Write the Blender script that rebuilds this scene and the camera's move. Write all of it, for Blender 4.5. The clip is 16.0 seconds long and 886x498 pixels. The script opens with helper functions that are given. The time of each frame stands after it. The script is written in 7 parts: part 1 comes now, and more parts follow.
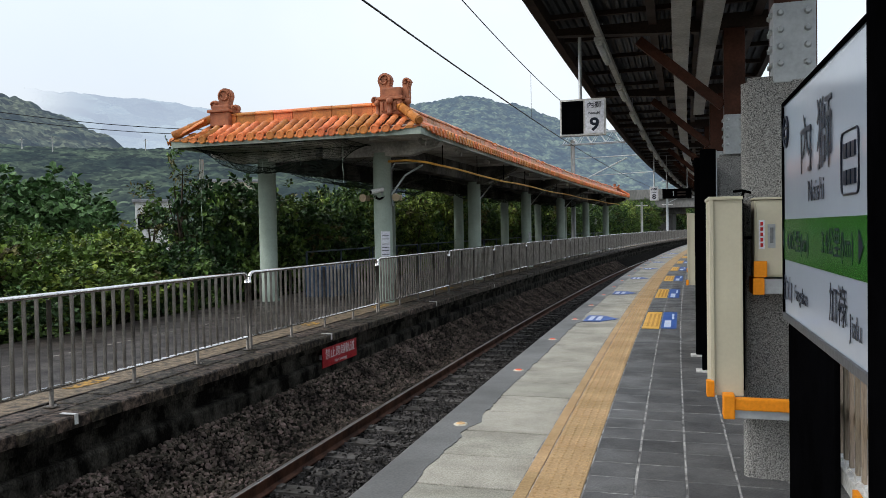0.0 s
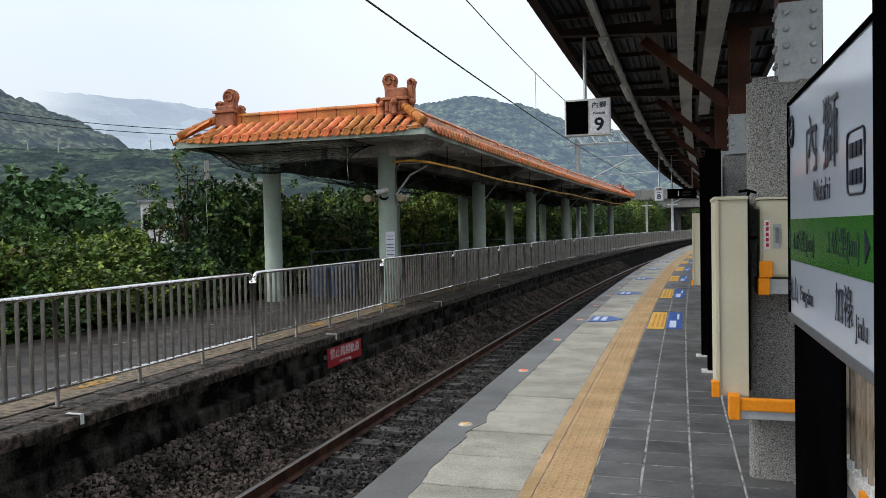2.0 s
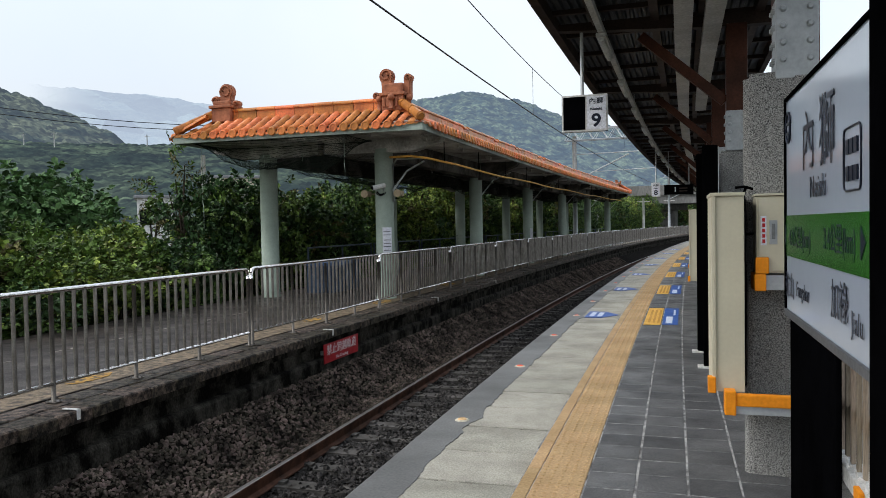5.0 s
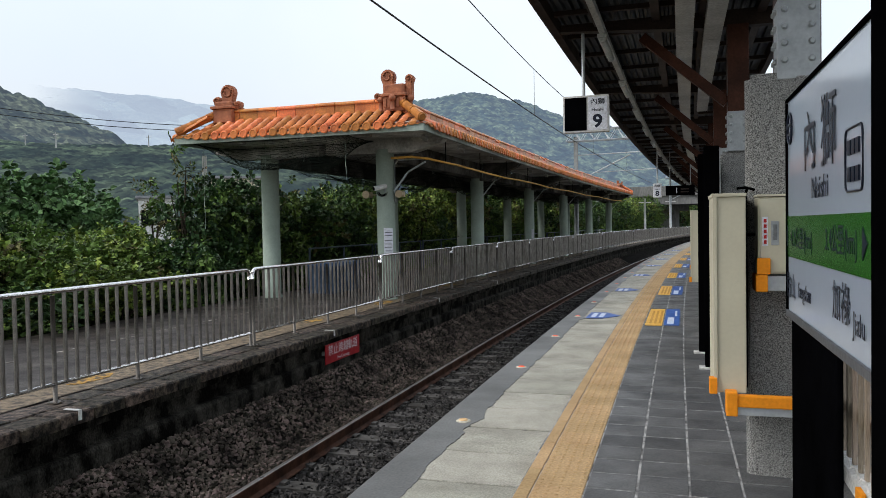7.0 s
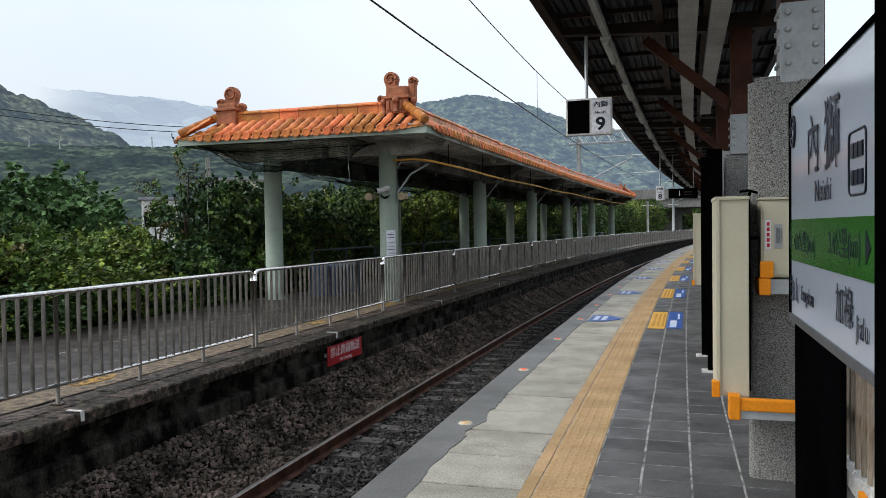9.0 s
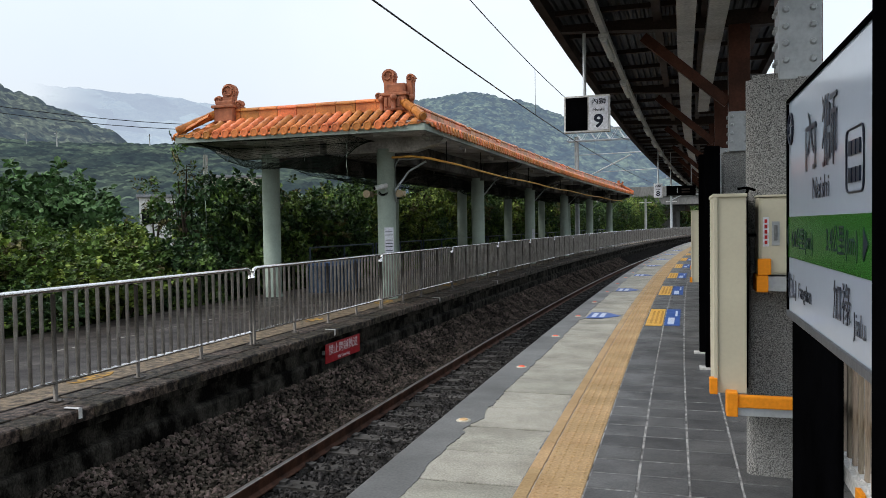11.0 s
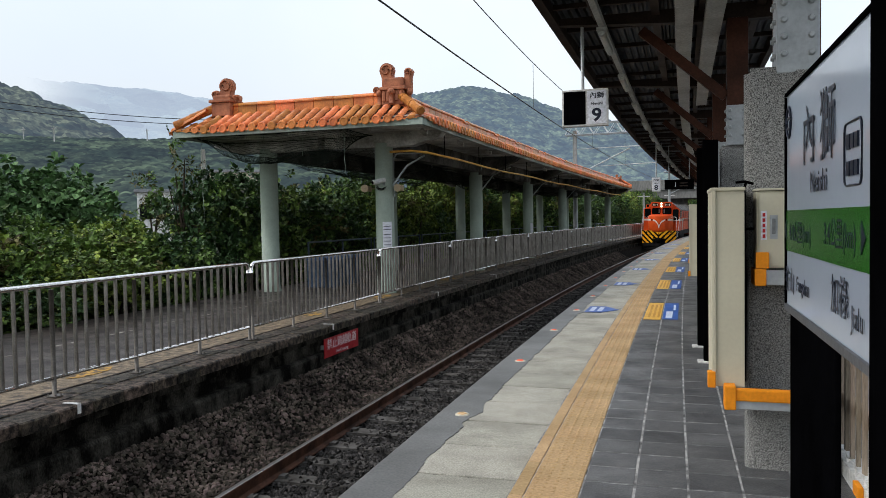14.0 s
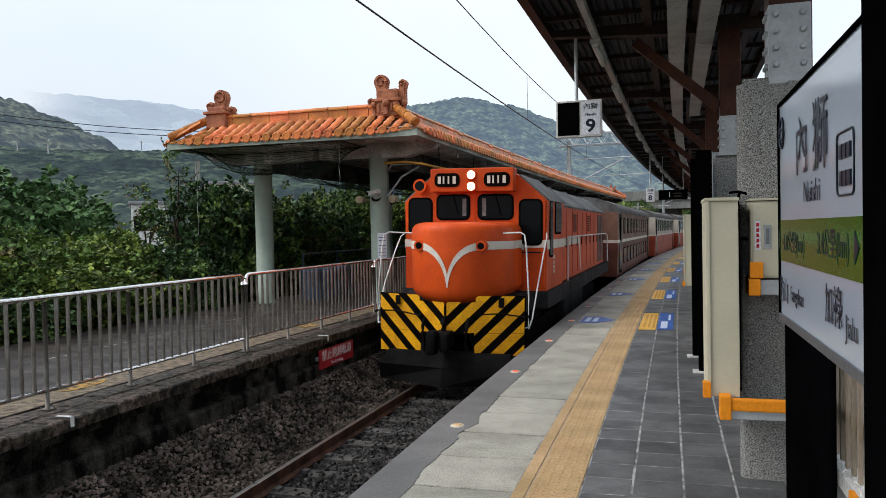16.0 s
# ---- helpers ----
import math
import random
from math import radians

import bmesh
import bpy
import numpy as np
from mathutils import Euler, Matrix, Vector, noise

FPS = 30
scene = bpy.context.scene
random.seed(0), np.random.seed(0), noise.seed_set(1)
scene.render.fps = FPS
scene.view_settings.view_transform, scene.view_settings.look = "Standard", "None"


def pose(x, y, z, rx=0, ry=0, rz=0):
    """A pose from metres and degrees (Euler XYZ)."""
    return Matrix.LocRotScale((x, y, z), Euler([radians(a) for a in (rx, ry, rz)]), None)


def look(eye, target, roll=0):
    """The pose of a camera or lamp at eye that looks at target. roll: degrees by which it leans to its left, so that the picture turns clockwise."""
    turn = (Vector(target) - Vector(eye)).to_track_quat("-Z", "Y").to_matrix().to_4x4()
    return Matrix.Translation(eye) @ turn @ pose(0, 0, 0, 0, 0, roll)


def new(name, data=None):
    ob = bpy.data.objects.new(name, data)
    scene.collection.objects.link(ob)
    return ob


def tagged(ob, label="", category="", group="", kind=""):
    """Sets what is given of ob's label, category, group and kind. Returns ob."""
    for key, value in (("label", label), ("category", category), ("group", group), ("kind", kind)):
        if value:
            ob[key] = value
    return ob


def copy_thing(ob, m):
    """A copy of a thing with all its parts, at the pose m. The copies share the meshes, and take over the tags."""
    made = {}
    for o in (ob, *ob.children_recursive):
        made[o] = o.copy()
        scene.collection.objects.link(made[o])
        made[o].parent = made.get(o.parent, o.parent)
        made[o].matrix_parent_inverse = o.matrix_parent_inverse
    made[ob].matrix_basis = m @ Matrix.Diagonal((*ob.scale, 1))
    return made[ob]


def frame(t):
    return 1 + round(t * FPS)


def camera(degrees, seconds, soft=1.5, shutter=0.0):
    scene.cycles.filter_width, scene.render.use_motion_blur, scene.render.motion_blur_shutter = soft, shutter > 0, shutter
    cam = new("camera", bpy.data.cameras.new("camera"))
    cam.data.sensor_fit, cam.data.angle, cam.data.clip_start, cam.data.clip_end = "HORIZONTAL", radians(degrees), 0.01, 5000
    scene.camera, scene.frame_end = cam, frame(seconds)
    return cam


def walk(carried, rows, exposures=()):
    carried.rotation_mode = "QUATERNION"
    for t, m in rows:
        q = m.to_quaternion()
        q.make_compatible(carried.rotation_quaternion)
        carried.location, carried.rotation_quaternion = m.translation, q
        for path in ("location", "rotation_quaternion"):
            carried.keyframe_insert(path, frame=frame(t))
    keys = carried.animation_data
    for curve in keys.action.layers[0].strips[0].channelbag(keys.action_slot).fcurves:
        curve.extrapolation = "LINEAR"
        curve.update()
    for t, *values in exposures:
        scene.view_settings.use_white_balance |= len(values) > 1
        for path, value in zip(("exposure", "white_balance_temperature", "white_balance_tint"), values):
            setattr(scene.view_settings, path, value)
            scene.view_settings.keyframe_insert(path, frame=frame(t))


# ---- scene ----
# ---- camera and its path: held in the hand at one spot, swaying a little ----
EYE = (0.0, 0.0, 1.562)
R = 593.8              # radius of the curve of track and platforms, bending to the right


def heading(pitch, roll, yaw):
    """Pose of the camera from its tilt, lean and turn in degrees (yaw: right of the platform's line)."""
    y, p = radians(yaw), radians(pitch)
    way = Vector((math.sin(y) * math.cos(p), math.cos(y) * math.cos(p), math.sin(p)))
    return look(EYE, Vector(EYE) + way, roll)


cam = camera(60.36, 16.0, soft=0.85)
SWAY = [(0, -1.447, -1.066, -16.257),
        (0.5, -1.534, -1.119, -16.374),
        (1, -1.529, -1.144, -16.461),
        (1.5, -1.530, -1.078, -16.553),
        (2, -1.421, -1.114, -16.608),
        (2.5, -1.440, -1.036, -16.517),
        (3, -1.664, -0.963, -16.424),
        (3.5, -1.755, -1.013, -16.362),
        (4, -1.743, -0.969, -16.339),
        (6.5, -1.756, -1.144, -16.455),
        (7, -1.692, -1.013, -16.477),
        (7.5, -1.707, -1.055, -16.550),
        (8, -1.649, -0.990, -16.573),
        (8.5, -1.569, -0.795, -16.626),
        (9, -1.515, -0.856, -16.666),
        (11.5, -1.778, -0.912, -16.453),
        (12, -1.817, -0.992, -16.362),
        (12.5, -1.896, -0.886, -16.353),
        (13, -1.925, -0.934, -16.369),
        (13.5, -2.004, -0.957, -16.462),
        (14, -2.149, -0.988, -16.400),
        (14.5, -2.097, -1.101, -16.086),
        (15, -1.822, -1.148, -15.905),
        (15.5, -1.487, -1.358, -15.843),
        (16, -1.339, -1.158, -15.999)]
walk(cam, [(t, heading(p, r, y)) for t, p, r, y in SWAY], exposures=[(0.0, 0.43), (16.0, 0.43)])

# ---- overcast daylight ----
SUN_UP, SUN_TURN = 48.0, 245.0
world = bpy.data.worlds.new("overcast_sky")
scene.world = world
world.use_nodes = True
wn, wl = world.node_tree.nodes, world.node_tree.links
wn.clear()
sky = wn.new("ShaderNodeTexSky")
sky.sky_type, sky.sun_disc = "NISHITA", False
sky.sun_elevation, sky.sun_rotation = radians(SUN_UP), radians(SUN_TURN)
sky.air_density, sky.dust_density = 1.5, 4.0
clear_bg = wn.new("ShaderNodeBackground")
clear_bg.inputs["Strength"].default_value = 0.05
wl.new(sky.outputs[0], clear_bg.inputs["Color"])
coord = wn.new("ShaderNodeTexCoord")
cloud = wn.new("ShaderNodeTexNoise")
cloud.inputs["Scale"].default_value, cloud.inputs["Detail"].default_value = 2.2, 5.0
wl.new(coord.outputs["Generated"], cloud.inputs["Vector"])
ramp = wn.new("ShaderNodeValToRGB")
ramp.color_ramp.elements[0].position, ramp.color_ramp.elements[1].position = 0.3, 0.72
ramp.color_ramp.elements[0].color = (0.77, 0.85, 0.97, 1)
ramp.color_ramp.elements[1].color = (0.97, 0.99, 1.03, 1)
wl.new(cloud.outputs["Fac"], ramp.inputs["Fac"])
cloud_bg = wn.new("ShaderNodeBackground")
cloud_bg.inputs["Strength"].default_value = 0.66
# thicker, bluer low cloud over the valley side
split = wn.new("ShaderNodeVectorMath")
split.operation = "DOT_PRODUCT"
split.inputs[1].default_value = (-0.75, 0.62, -0.55)
wl.new(coord.outputs["Generated"], split.inputs[0])
thick = wn.new("ShaderNodeMapRange")
thick.interpolation_type = "SMOOTHSTEP"
thick.inputs["From Min"].default_value, thick.inputs["From Max"].default_value = 0.58, 1.0
wl.new(split.outputs["Value"], thick.inputs["Value"])
low = wn.new("ShaderNodeMix")
low.data_type = "RGBA"
low.inputs["B"].default_value = (0.60, 0.645, 0.75, 1)
wl.new(thick.outputs["Result"], low.inputs["Factor"])
wl.new(ramp.outputs["Color"], low.inputs["A"])
wl.new(low.outputs["Result"], cloud_bg.inputs["Color"])
both = wn.new("ShaderNodeAddShader")
wl.new(clear_bg.outputs[0], both.inputs[0])
wl.new(cloud_bg.outputs[0], both.inputs[1])
wout = wn.new("ShaderNodeOutputWorld")
wl.new(both.outputs[0], wout.inputs["Surface"])

sun_data = bpy.data.lights.new("sun", "SUN")
sun_data.energy, sun_data.angle, sun_data.color = 1.4, radians(30), (0.985, 0.99, 1.0)
sun_ob = new("sun", sun_data)
up, turn = radians(SUN_UP), radians(SUN_TURN)
sun_dir = Vector((math.sin(turn) * math.cos(up), math.cos(turn) * math.cos(up), math.sin(up)))
sun_ob.matrix_world = look(sun_dir * 50, (0, 0, 0))

# ---- the curved line of track and platforms: s along it, o across it (to the right), z up ----
def on(s, o, z=0.0):
    a = s / R
    return Vector((R - (R - o) * math.cos(a), (R - o) * math.sin(a), z))


def at(s, o, z=0.0, turn=0.0):
    """Pose at (s, o, z): local y along the line, local x across to the right."""
    return Matrix.Translation(on(s, o, z)) @ Matrix.Rotation(-s / R + radians(turn), 4, "Z")


# ---- building helpers ----
def finish(name, bm, material, smooth=False):
    mesh = bpy.data.meshes.new(name)
    bm.normal_update()
    bm.to_mesh(mesh)
    bm.free()
    for m in material if isinstance(material, (list, tuple)) else [material]:
        mesh.materials.append(m)
    if smooth:
        mesh.polygons.foreach_set("use_smooth", [True] * len(mesh.polygons))
    return mesh


def part(name, bm, material, parent=None, label="", smooth=False, m=None, kind=""):
    ob = new(name, finish(name, bm, material, smooth))
    if parent is not None:
        ob.parent = parent
    if m is not None:
        ob.matrix_local = m
    if label or kind:
        tagged(ob, label, kind=kind)
    return ob


def again(ob, name, m, parent=None):
    """Another object on the same mesh."""
    o = new(name, ob.data)
    o.parent = parent
    o.matrix_local = m
    return o


def thing(name, m, label, category, group="", kind=""):
    ob = new(name)
    ob.empty_display_size = 0.2
    ob.matrix_world = m
    return tagged(ob, label, category, group, kind)


def box(bm, x0, x1, y0, y1, z0, z1, bevel=0.0, m=None, mi=0):
    v = [bm.verts.new(p) for p in ((x0, y0, z0), (x1, y0, z0), (x1, y1, z0), (x0, y1, z0), (x0, y0, z1), (x1, y0, z1), (x1, y1, z1), (x0, y1, z1))]
    fs = [bm.faces.new([v[i] for i in q]) for q in ((3, 2, 1, 0), (4, 5, 6, 7), (0, 1, 5, 4), (1, 2, 6, 5), (2, 3, 7, 6), (3, 0, 4, 7))]
    for f in fs:
        f.material_index = mi
    vs = v
    if bevel:
        es = list({e for f in fs for e in f.edges})
        r = bmesh.ops.bevel(bm, geom=es, offset=bevel, segments=2, affect="EDGES", profile=0.6)
        vs = list({w for f in r["faces"] for w in f.verts} | {w for w in v if w.is_valid})
        for f in r["faces"]:
            f.material_index = mi
    if m is not None:
        bmesh.ops.transform(bm, matrix=m, verts=vs)
    return bm


def tube(bm, points, radius, n=8, caps=True, mi=0):
    """A round bar along points; radius one number or one for each point."""
    pts = [Vector(p) for p in points]
    rings = []
    for i, p in enumerate(pts):
        d = (pts[min(i + 1, len(pts) - 1)] - pts[max(i - 1, 0)]).normalized()
        a = d.cross(Vector((0, 0, 1)))
        a = a.normalized() if a.length > 1e-3 else Vector((1, 0, 0))
        b = a.cross(d).normalized()
        r = radius[i] if isinstance(radius, (list, tuple)) else radius
        rings.append([bm.verts.new(p + (a * math.cos(t) + b * math.sin(t)) * r) for t in [2 * math.pi * j / n for j in range(n)]])
    for u, w in zip(rings, rings[1:]):
        for j in range(n):
            f = bm.faces.new((u[j], u[(j + 1) % n], w[(j + 1) % n], w[j]))
            f.smooth, f.material_index = True, mi
    if caps:
        for ring in (rings[0], rings[-1][::-1]):
            bm.faces.new(ring).material_index = mi
    return bm


def prism(bm, outline, depth, m=None, mi=0):
    """A flat outline in x and y, pulled up by depth along z."""
    lo = [bm.verts.new((x, y, 0)) for x, y in outline]
    hi = [bm.verts.new((x, y, depth)) for x, y in outline]
    n = len(lo)
    fs = [bm.faces.new(lo[::-1]), bm.faces.new(hi)]
    for i in range(n):
        fs.append(bm.faces.new((lo[i], lo[(i + 1) % n], hi[(i + 1) % n], hi[i])))
    for f in fs:
        f.material_index = mi
    if m is not None:
        bmesh.ops.transform(bm, matrix=m, verts=lo + hi)
    return bm


def sweep(bm, profile, s0, s1, step=2.0, closed=True, wobble=0.0):
    """A profile of (o, z) carried along the curved line from s0 to s1."""
    n = max(1, round((s1 - s0) / step))
    rows = []
    for i in range(n + 1):
        s = s0 + (s1 - s0) * i / n
        rows.append([bm.verts.new(on(s, o + (random.uniform(-wobble, wobble) if wobble else 0), z + (random.uniform(-wobble, wobble) if wobble else 0))) for o, z in profile])
    k = len(profile)
    for a, b in zip(rows, rows[1:]):
        for j in range(k if closed else k - 1):
            bm.faces.new((a[j], a[(j + 1) % k], b[(j + 1) % k], b[j]))
    if closed:
        bm.faces.new(rows[0][::-1])
        bm.faces.new(rows[-1])
    bmesh.ops.recalc_face_normals(bm, faces=bm.faces)
    return bm


def rounded(w, h, r, n=4, cx=0.0, cy=0.0):
    pts = []
    for qx, qy, a0 in ((1, 1, 0), (-1, 1, 90), (-1, -1, 180), (1, -1, 270)):
        for i in range(n + 1):
            a = radians(a0 + 90 * i / n)
            pts.append((cx + qx * (w / 2 - r) + r * math.cos(a), cy + qy * (h / 2 - r) + r * math.sin(a)))
    return pts


def words(name, text, size, material, parent, m, depth=0.0015, squeeze=1.0, bold=0.0):
    """Raised lettering in the built-in font, turned into a mesh; local x along the text, y up, z out."""
    cu = bpy.data.curves.new(name, "FONT")
    cu.body, cu.size, cu.extrude, cu.align_x, cu.align_y = text, size, depth, "CENTER", "CENTER"
    cu.resolution_u = 3
    cu.offset = bold
    tmp = bpy.data.objects.new(name, cu)
    scene.collection.objects.link(tmp)
    dg = bpy.context.evaluated_depsgraph_get()
    mesh = bpy.data.meshes.new_from_object(tmp.evaluated_get(dg))
    bpy.data.objects.remove(tmp)
    bpy.data.curves.remove(cu)
    mesh.transform(Matrix.Diagonal((squeeze, 1, 1, 1)))
    mesh.materials.clear()
    mesh.materials.append(material)
    ob = new(name, mesh)
    ob.parent = parent
    ob.matrix_local = m
    return ob


# ---- materials ----
def surface(name, base, dark=None, rough=0.6, metal=0.0, big=1.5, fine=40.0, bump=0.15, spread=(0.35, 0.65), islands=0.0, pieces=0.0, coat=0.0, glow=None, rough_var=0.12, streak=None, grain=1.0, spec=0.16, moves=False):
    """A two-scale procedural surface: large stains between base and dark, fine grain, relief, uneven gloss."""
    m = bpy.data.materials.new(name)
    m.use_nodes = True
    n, l = m.node_tree.nodes, m.node_tree.links
    b = n["Principled BSDF"]
    dark = dark or tuple(c * 0.6 for c in base)
    place = n.new("ShaderNodeTexCoord").outputs["Object"] if moves else n.new("ShaderNodeNewGeometry").outputs["Position"]
    mp = n.new("ShaderNodeMapping")
    l.new(place, mp.inputs["Vector"])
    b.inputs["Specular IOR Level"].default_value = spec
    if streak:
        mp.inputs["Scale"].default_value = streak
    n1 = n.new("ShaderNodeTexNoise")
    n1.inputs["Scale"].default_value, n1.inputs["Detail"].default_value, n1.inputs["Roughness"].default_value = big, 6.0, 0.62
    l.new(mp.outputs[0], n1.inputs["Vector"])
    n2 = n.new("ShaderNodeTexNoise")
    n2.inputs["Scale"].default_value, n2.inputs["Detail"].default_value = fine, 4.0
    l.new(mp.outputs[0], n2.inputs["Vector"])
    r1 = n.new("ShaderNodeMapRange")
    r1.inputs["From Min"].default_value, r1.inputs["From Max"].default_value = spread
    l.new(n1.outputs["Fac"], r1.inputs["Value"])
    mix = n.new("ShaderNodeMix")
    mix.data_type = "RGBA"
    mix.inputs["A"].default_value, mix.inputs["B"].default_value = (*base, 1), (*dark, 1)
    l.new(r1.outputs["Result"], mix.inputs["Factor"])
    r2 = n.new("ShaderNodeMapRange")
    r2.inputs["From Min"].default_value, r2.inputs["From Max"].default_value = 0.25, 0.75
    r2.inputs["To Min"].default_value, r2.inputs["To Max"].default_value = 1 - 0.28 * grain, 1 + 0.22 * grain
    l.new(n2.outputs["Fac"], r2.inputs["Value"])
    hsv = n.new("ShaderNodeHueSaturation")
    l.new(mix.outputs["Result"], hsv.inputs["Color"])
    value = r2.outputs["Result"]
    for amount, kind in ((islands, "g"), (pieces, "o")):
        if amount:
            src = n.new("ShaderNodeNewGeometry").outputs["Random Per Island"] if kind == "g" else n.new("ShaderNodeObjectInfo").outputs["Random"]
            r3 = n.new("ShaderNodeMapRange")
            r3.inputs["To Min"].default_value, r3.inputs["To Max"].default_value = 1 - amount, 1 + amount
            l.new(src, r3.inputs["Value"])
            mu = n.new("ShaderNodeMath")
            mu.operation = "MULTIPLY"
            l.new(value, mu.inputs[0])
            l.new(r3.outputs["Result"], mu.inputs[1])
            value = mu.outputs[0]
            r4 = n.new("ShaderNodeMapRange")
            r4.inputs["To Min"].default_value, r4.inputs["To Max"].default_value = 0.5 + amount * 0.06, 0.5 - amount * 0.05
            l.new(src, r4.inputs["Value"])
            l.new(r4.outputs["Result"], hsv.inputs["Hue"])
    l.new(value, hsv.inputs["Value"])
    l.new(hsv.outputs[0], b.inputs["Base Color"])
    r5 = n.new("ShaderNodeMapRange")
    r5.inputs["To Min"].default_value, r5.inputs["To Max"].default_value = max(0.03, rough - rough_var), min(1, rough + rough_var)
    l.new(n1.outputs["Fac"], r5.inputs["Value"])
    l.new(r5.outputs["Result"], b.inputs["Roughness"])
    b.inputs["Metallic"].default_value = metal
    if coat:
        b.inputs["Coat Weight"].default_value, b.inputs["Coat Roughness"].default_value = coat, 0.12
    if bump:
        bp = n.new("ShaderNodeBump")
        bp.inputs["Strength"].default_value, bp.inputs["Distance"].default_value = bump, 0.01
        l.new(n2.outputs["Fac"], bp.inputs["Height"])
        l.new(bp.outputs[0], b.inputs["Normal"])
    if glow:
        b.inputs["Emission Color"].default_value, b.inputs["Emission Strength"].default_value = (*glow[0], 1), glow[1]
    return m


def clear_glass(name, tint=(0.02, 0.025, 0.03), rough=0.05):
    """Dark tinted glazing over an unlit inside."""
    m = bpy.data.materials.new(name)
    m.use_nodes = True
    b = m.node_tree.nodes["Principled BSDF"]
    b.inputs["Base Color"].default_value, b.inputs["Roughness"].default_value = (*tint, 1), rough
    b.inputs["Transmission Weight"].default_value = 0.0
    b.inputs["Specular IOR Level"].default_value = 0.08
    return m


M_ground = surface("earth", (0.09, 0.085, 0.06), (0.05, 0.055, 0.035), 0.95, big=0.3, fine=9, bump=0.5)
M_wet_edge = surface("damp_grey_concrete", (0.165, 0.17, 0.166), (0.10, 0.103, 0.10), 0.45, big=0.8, fine=60, bump=0.12, rough_var=0.2)
M_slab = surface("pale_worn_concrete", (0.37, 0.36, 0.305), (0.235, 0.228, 0.19), 0.6, big=2.0, fine=90, bump=0.3, pieces=0.12, spread=(0.40, 0.70), grain=1.4, rough_var=0.2)
M_tactile = surface("ochre_tactile_tile", (0.47, 0.325, 0.17), (0.36, 0.24, 0.12), 0.62, big=1.8, fine=60, bump=0.15, pieces=0.07)
M_tile = surface("dark_grey_paving_tile", (0.118, 0.12, 0.12), (0.05, 0.051, 0.053), 0.4, big=2.2, fine=80, bump=0.3, pieces=0.2, rough_var=0.25, spread=(0.36, 0.72), grain=1.5)
M_joint = surface("pale_mortar", (0.40, 0.40, 0.39), (0.09, 0.09, 0.09), 0.8, big=7, fine=70, bump=0.2, spread=(0.40, 0.62))
M_old_concrete = surface("mossy_dark_concrete", (0.075, 0.07, 0.058), (0.0045, 0.0042, 0.0036), 0.85, big=3.2, fine=55, bump=1.0, spread=(0.30, 0.58), grain=2.4, streak=(1, 1, 0.7), spec=0.03)
M_left_top = surface("damp_brown_paving", (0.066, 0.053, 0.044), (0.014, 0.0115, 0.01), 0.5, spec=0.2, big=2.4, fine=60, bump=0.3, rough_var=0.25, spread=(0.3, 0.65))
M_coping = surface("worn_brown_coping_stone", (0.14, 0.11, 0.08), (0.008, 0.0065, 0.005), 0.6, big=13.0, fine=60, bump=0.7, pieces=0.45, spread=(0.30, 0.58), grain=1.8, spec=0.2)
M_worn_strip = surface("worn_ochre_brown_strip", (0.25, 0.19, 0.12), (0.05, 0.04, 0.03), 0.6, big=11, fine=60, bump=0.5, spread=(0.36, 0.62), grain=1.6, spec=0.2)
M_ballast = surface("brown_ballast_stone", (0.145, 0.118, 0.095), (0.022, 0.018, 0.015), 0.8, big=2.2, fine=50, bump=0.5, islands=0.85, spec=0.1)
M_ballast_damp = surface("damp_dark_ballast_stone", (0.07, 0.066, 0.062), (0.016, 0.015, 0.014), 0.7, big=3, fine=50, bump=0.5, islands=0.85, spec=0.12)
# near black, so that gaps between the stones laid on it read dark
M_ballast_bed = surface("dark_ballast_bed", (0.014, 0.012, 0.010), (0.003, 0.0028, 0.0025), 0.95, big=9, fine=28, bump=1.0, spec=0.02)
M_sleeper = surface("stained_concrete_sleeper", (0.105, 0.10, 0.092), (0.04, 0.037, 0.033), 0.8, big=5, fine=40, bump=0.3, pieces=0.12)
M_rail_side = surface("rusty_rail_steel", (0.15, 0.07, 0.045), (0.05, 0.028, 0.02), 0.75, metal=0.2, big=4, fine=60, bump=0.3)
M_rail_top = surface("polished_rail_head", (0.42, 0.40, 0.38), (0.30, 0.28, 0.26), 0.32, metal=0.95, big=4, fine=60, bump=0.05)
M_steel = surface("brushed_stainless_steel", (0.95, 0.94, 0.92), (0.80, 0.79, 0.77), 0.2, metal=1.0, big=5, fine=80, bump=0.03)

# ---- setting: ground, track bed, platforms ----
EDGE, MID, LEFT_EDGE = -1.816, -3.376, -5.0     # right platform edge, track centre, left platform edge
FAR = 330.0


def build_ground():
    bm = bmesh.new()
    n = 60
    grid = []
    for i in range(n + 1):
        row = []
        for j in range(n + 1):
            u, v = (i / n) * 2 - 1, (j / n) * 2 - 1
            x, y = math.copysign(abs(u) ** 3, u) * 2600, math.copysign(abs(v) ** 3, v) * 2600
            row.append(bm.verts.new((x, y, -1.35 + 0.12 * noise.noise((x * 0.05, y * 0.05, 0)))))
        grid.append(row)
    for i in range(n):
        for j in range(n):
            bm.faces.new((grid[i][j], grid[i + 1][j], grid[i + 1][j + 1], grid[i][j + 1]))
    ob = part("ground", bm, M_ground)
    tagged(ob, "dark earth with sparse grass beside the railway", "ground", kind="structure")


build_ground()


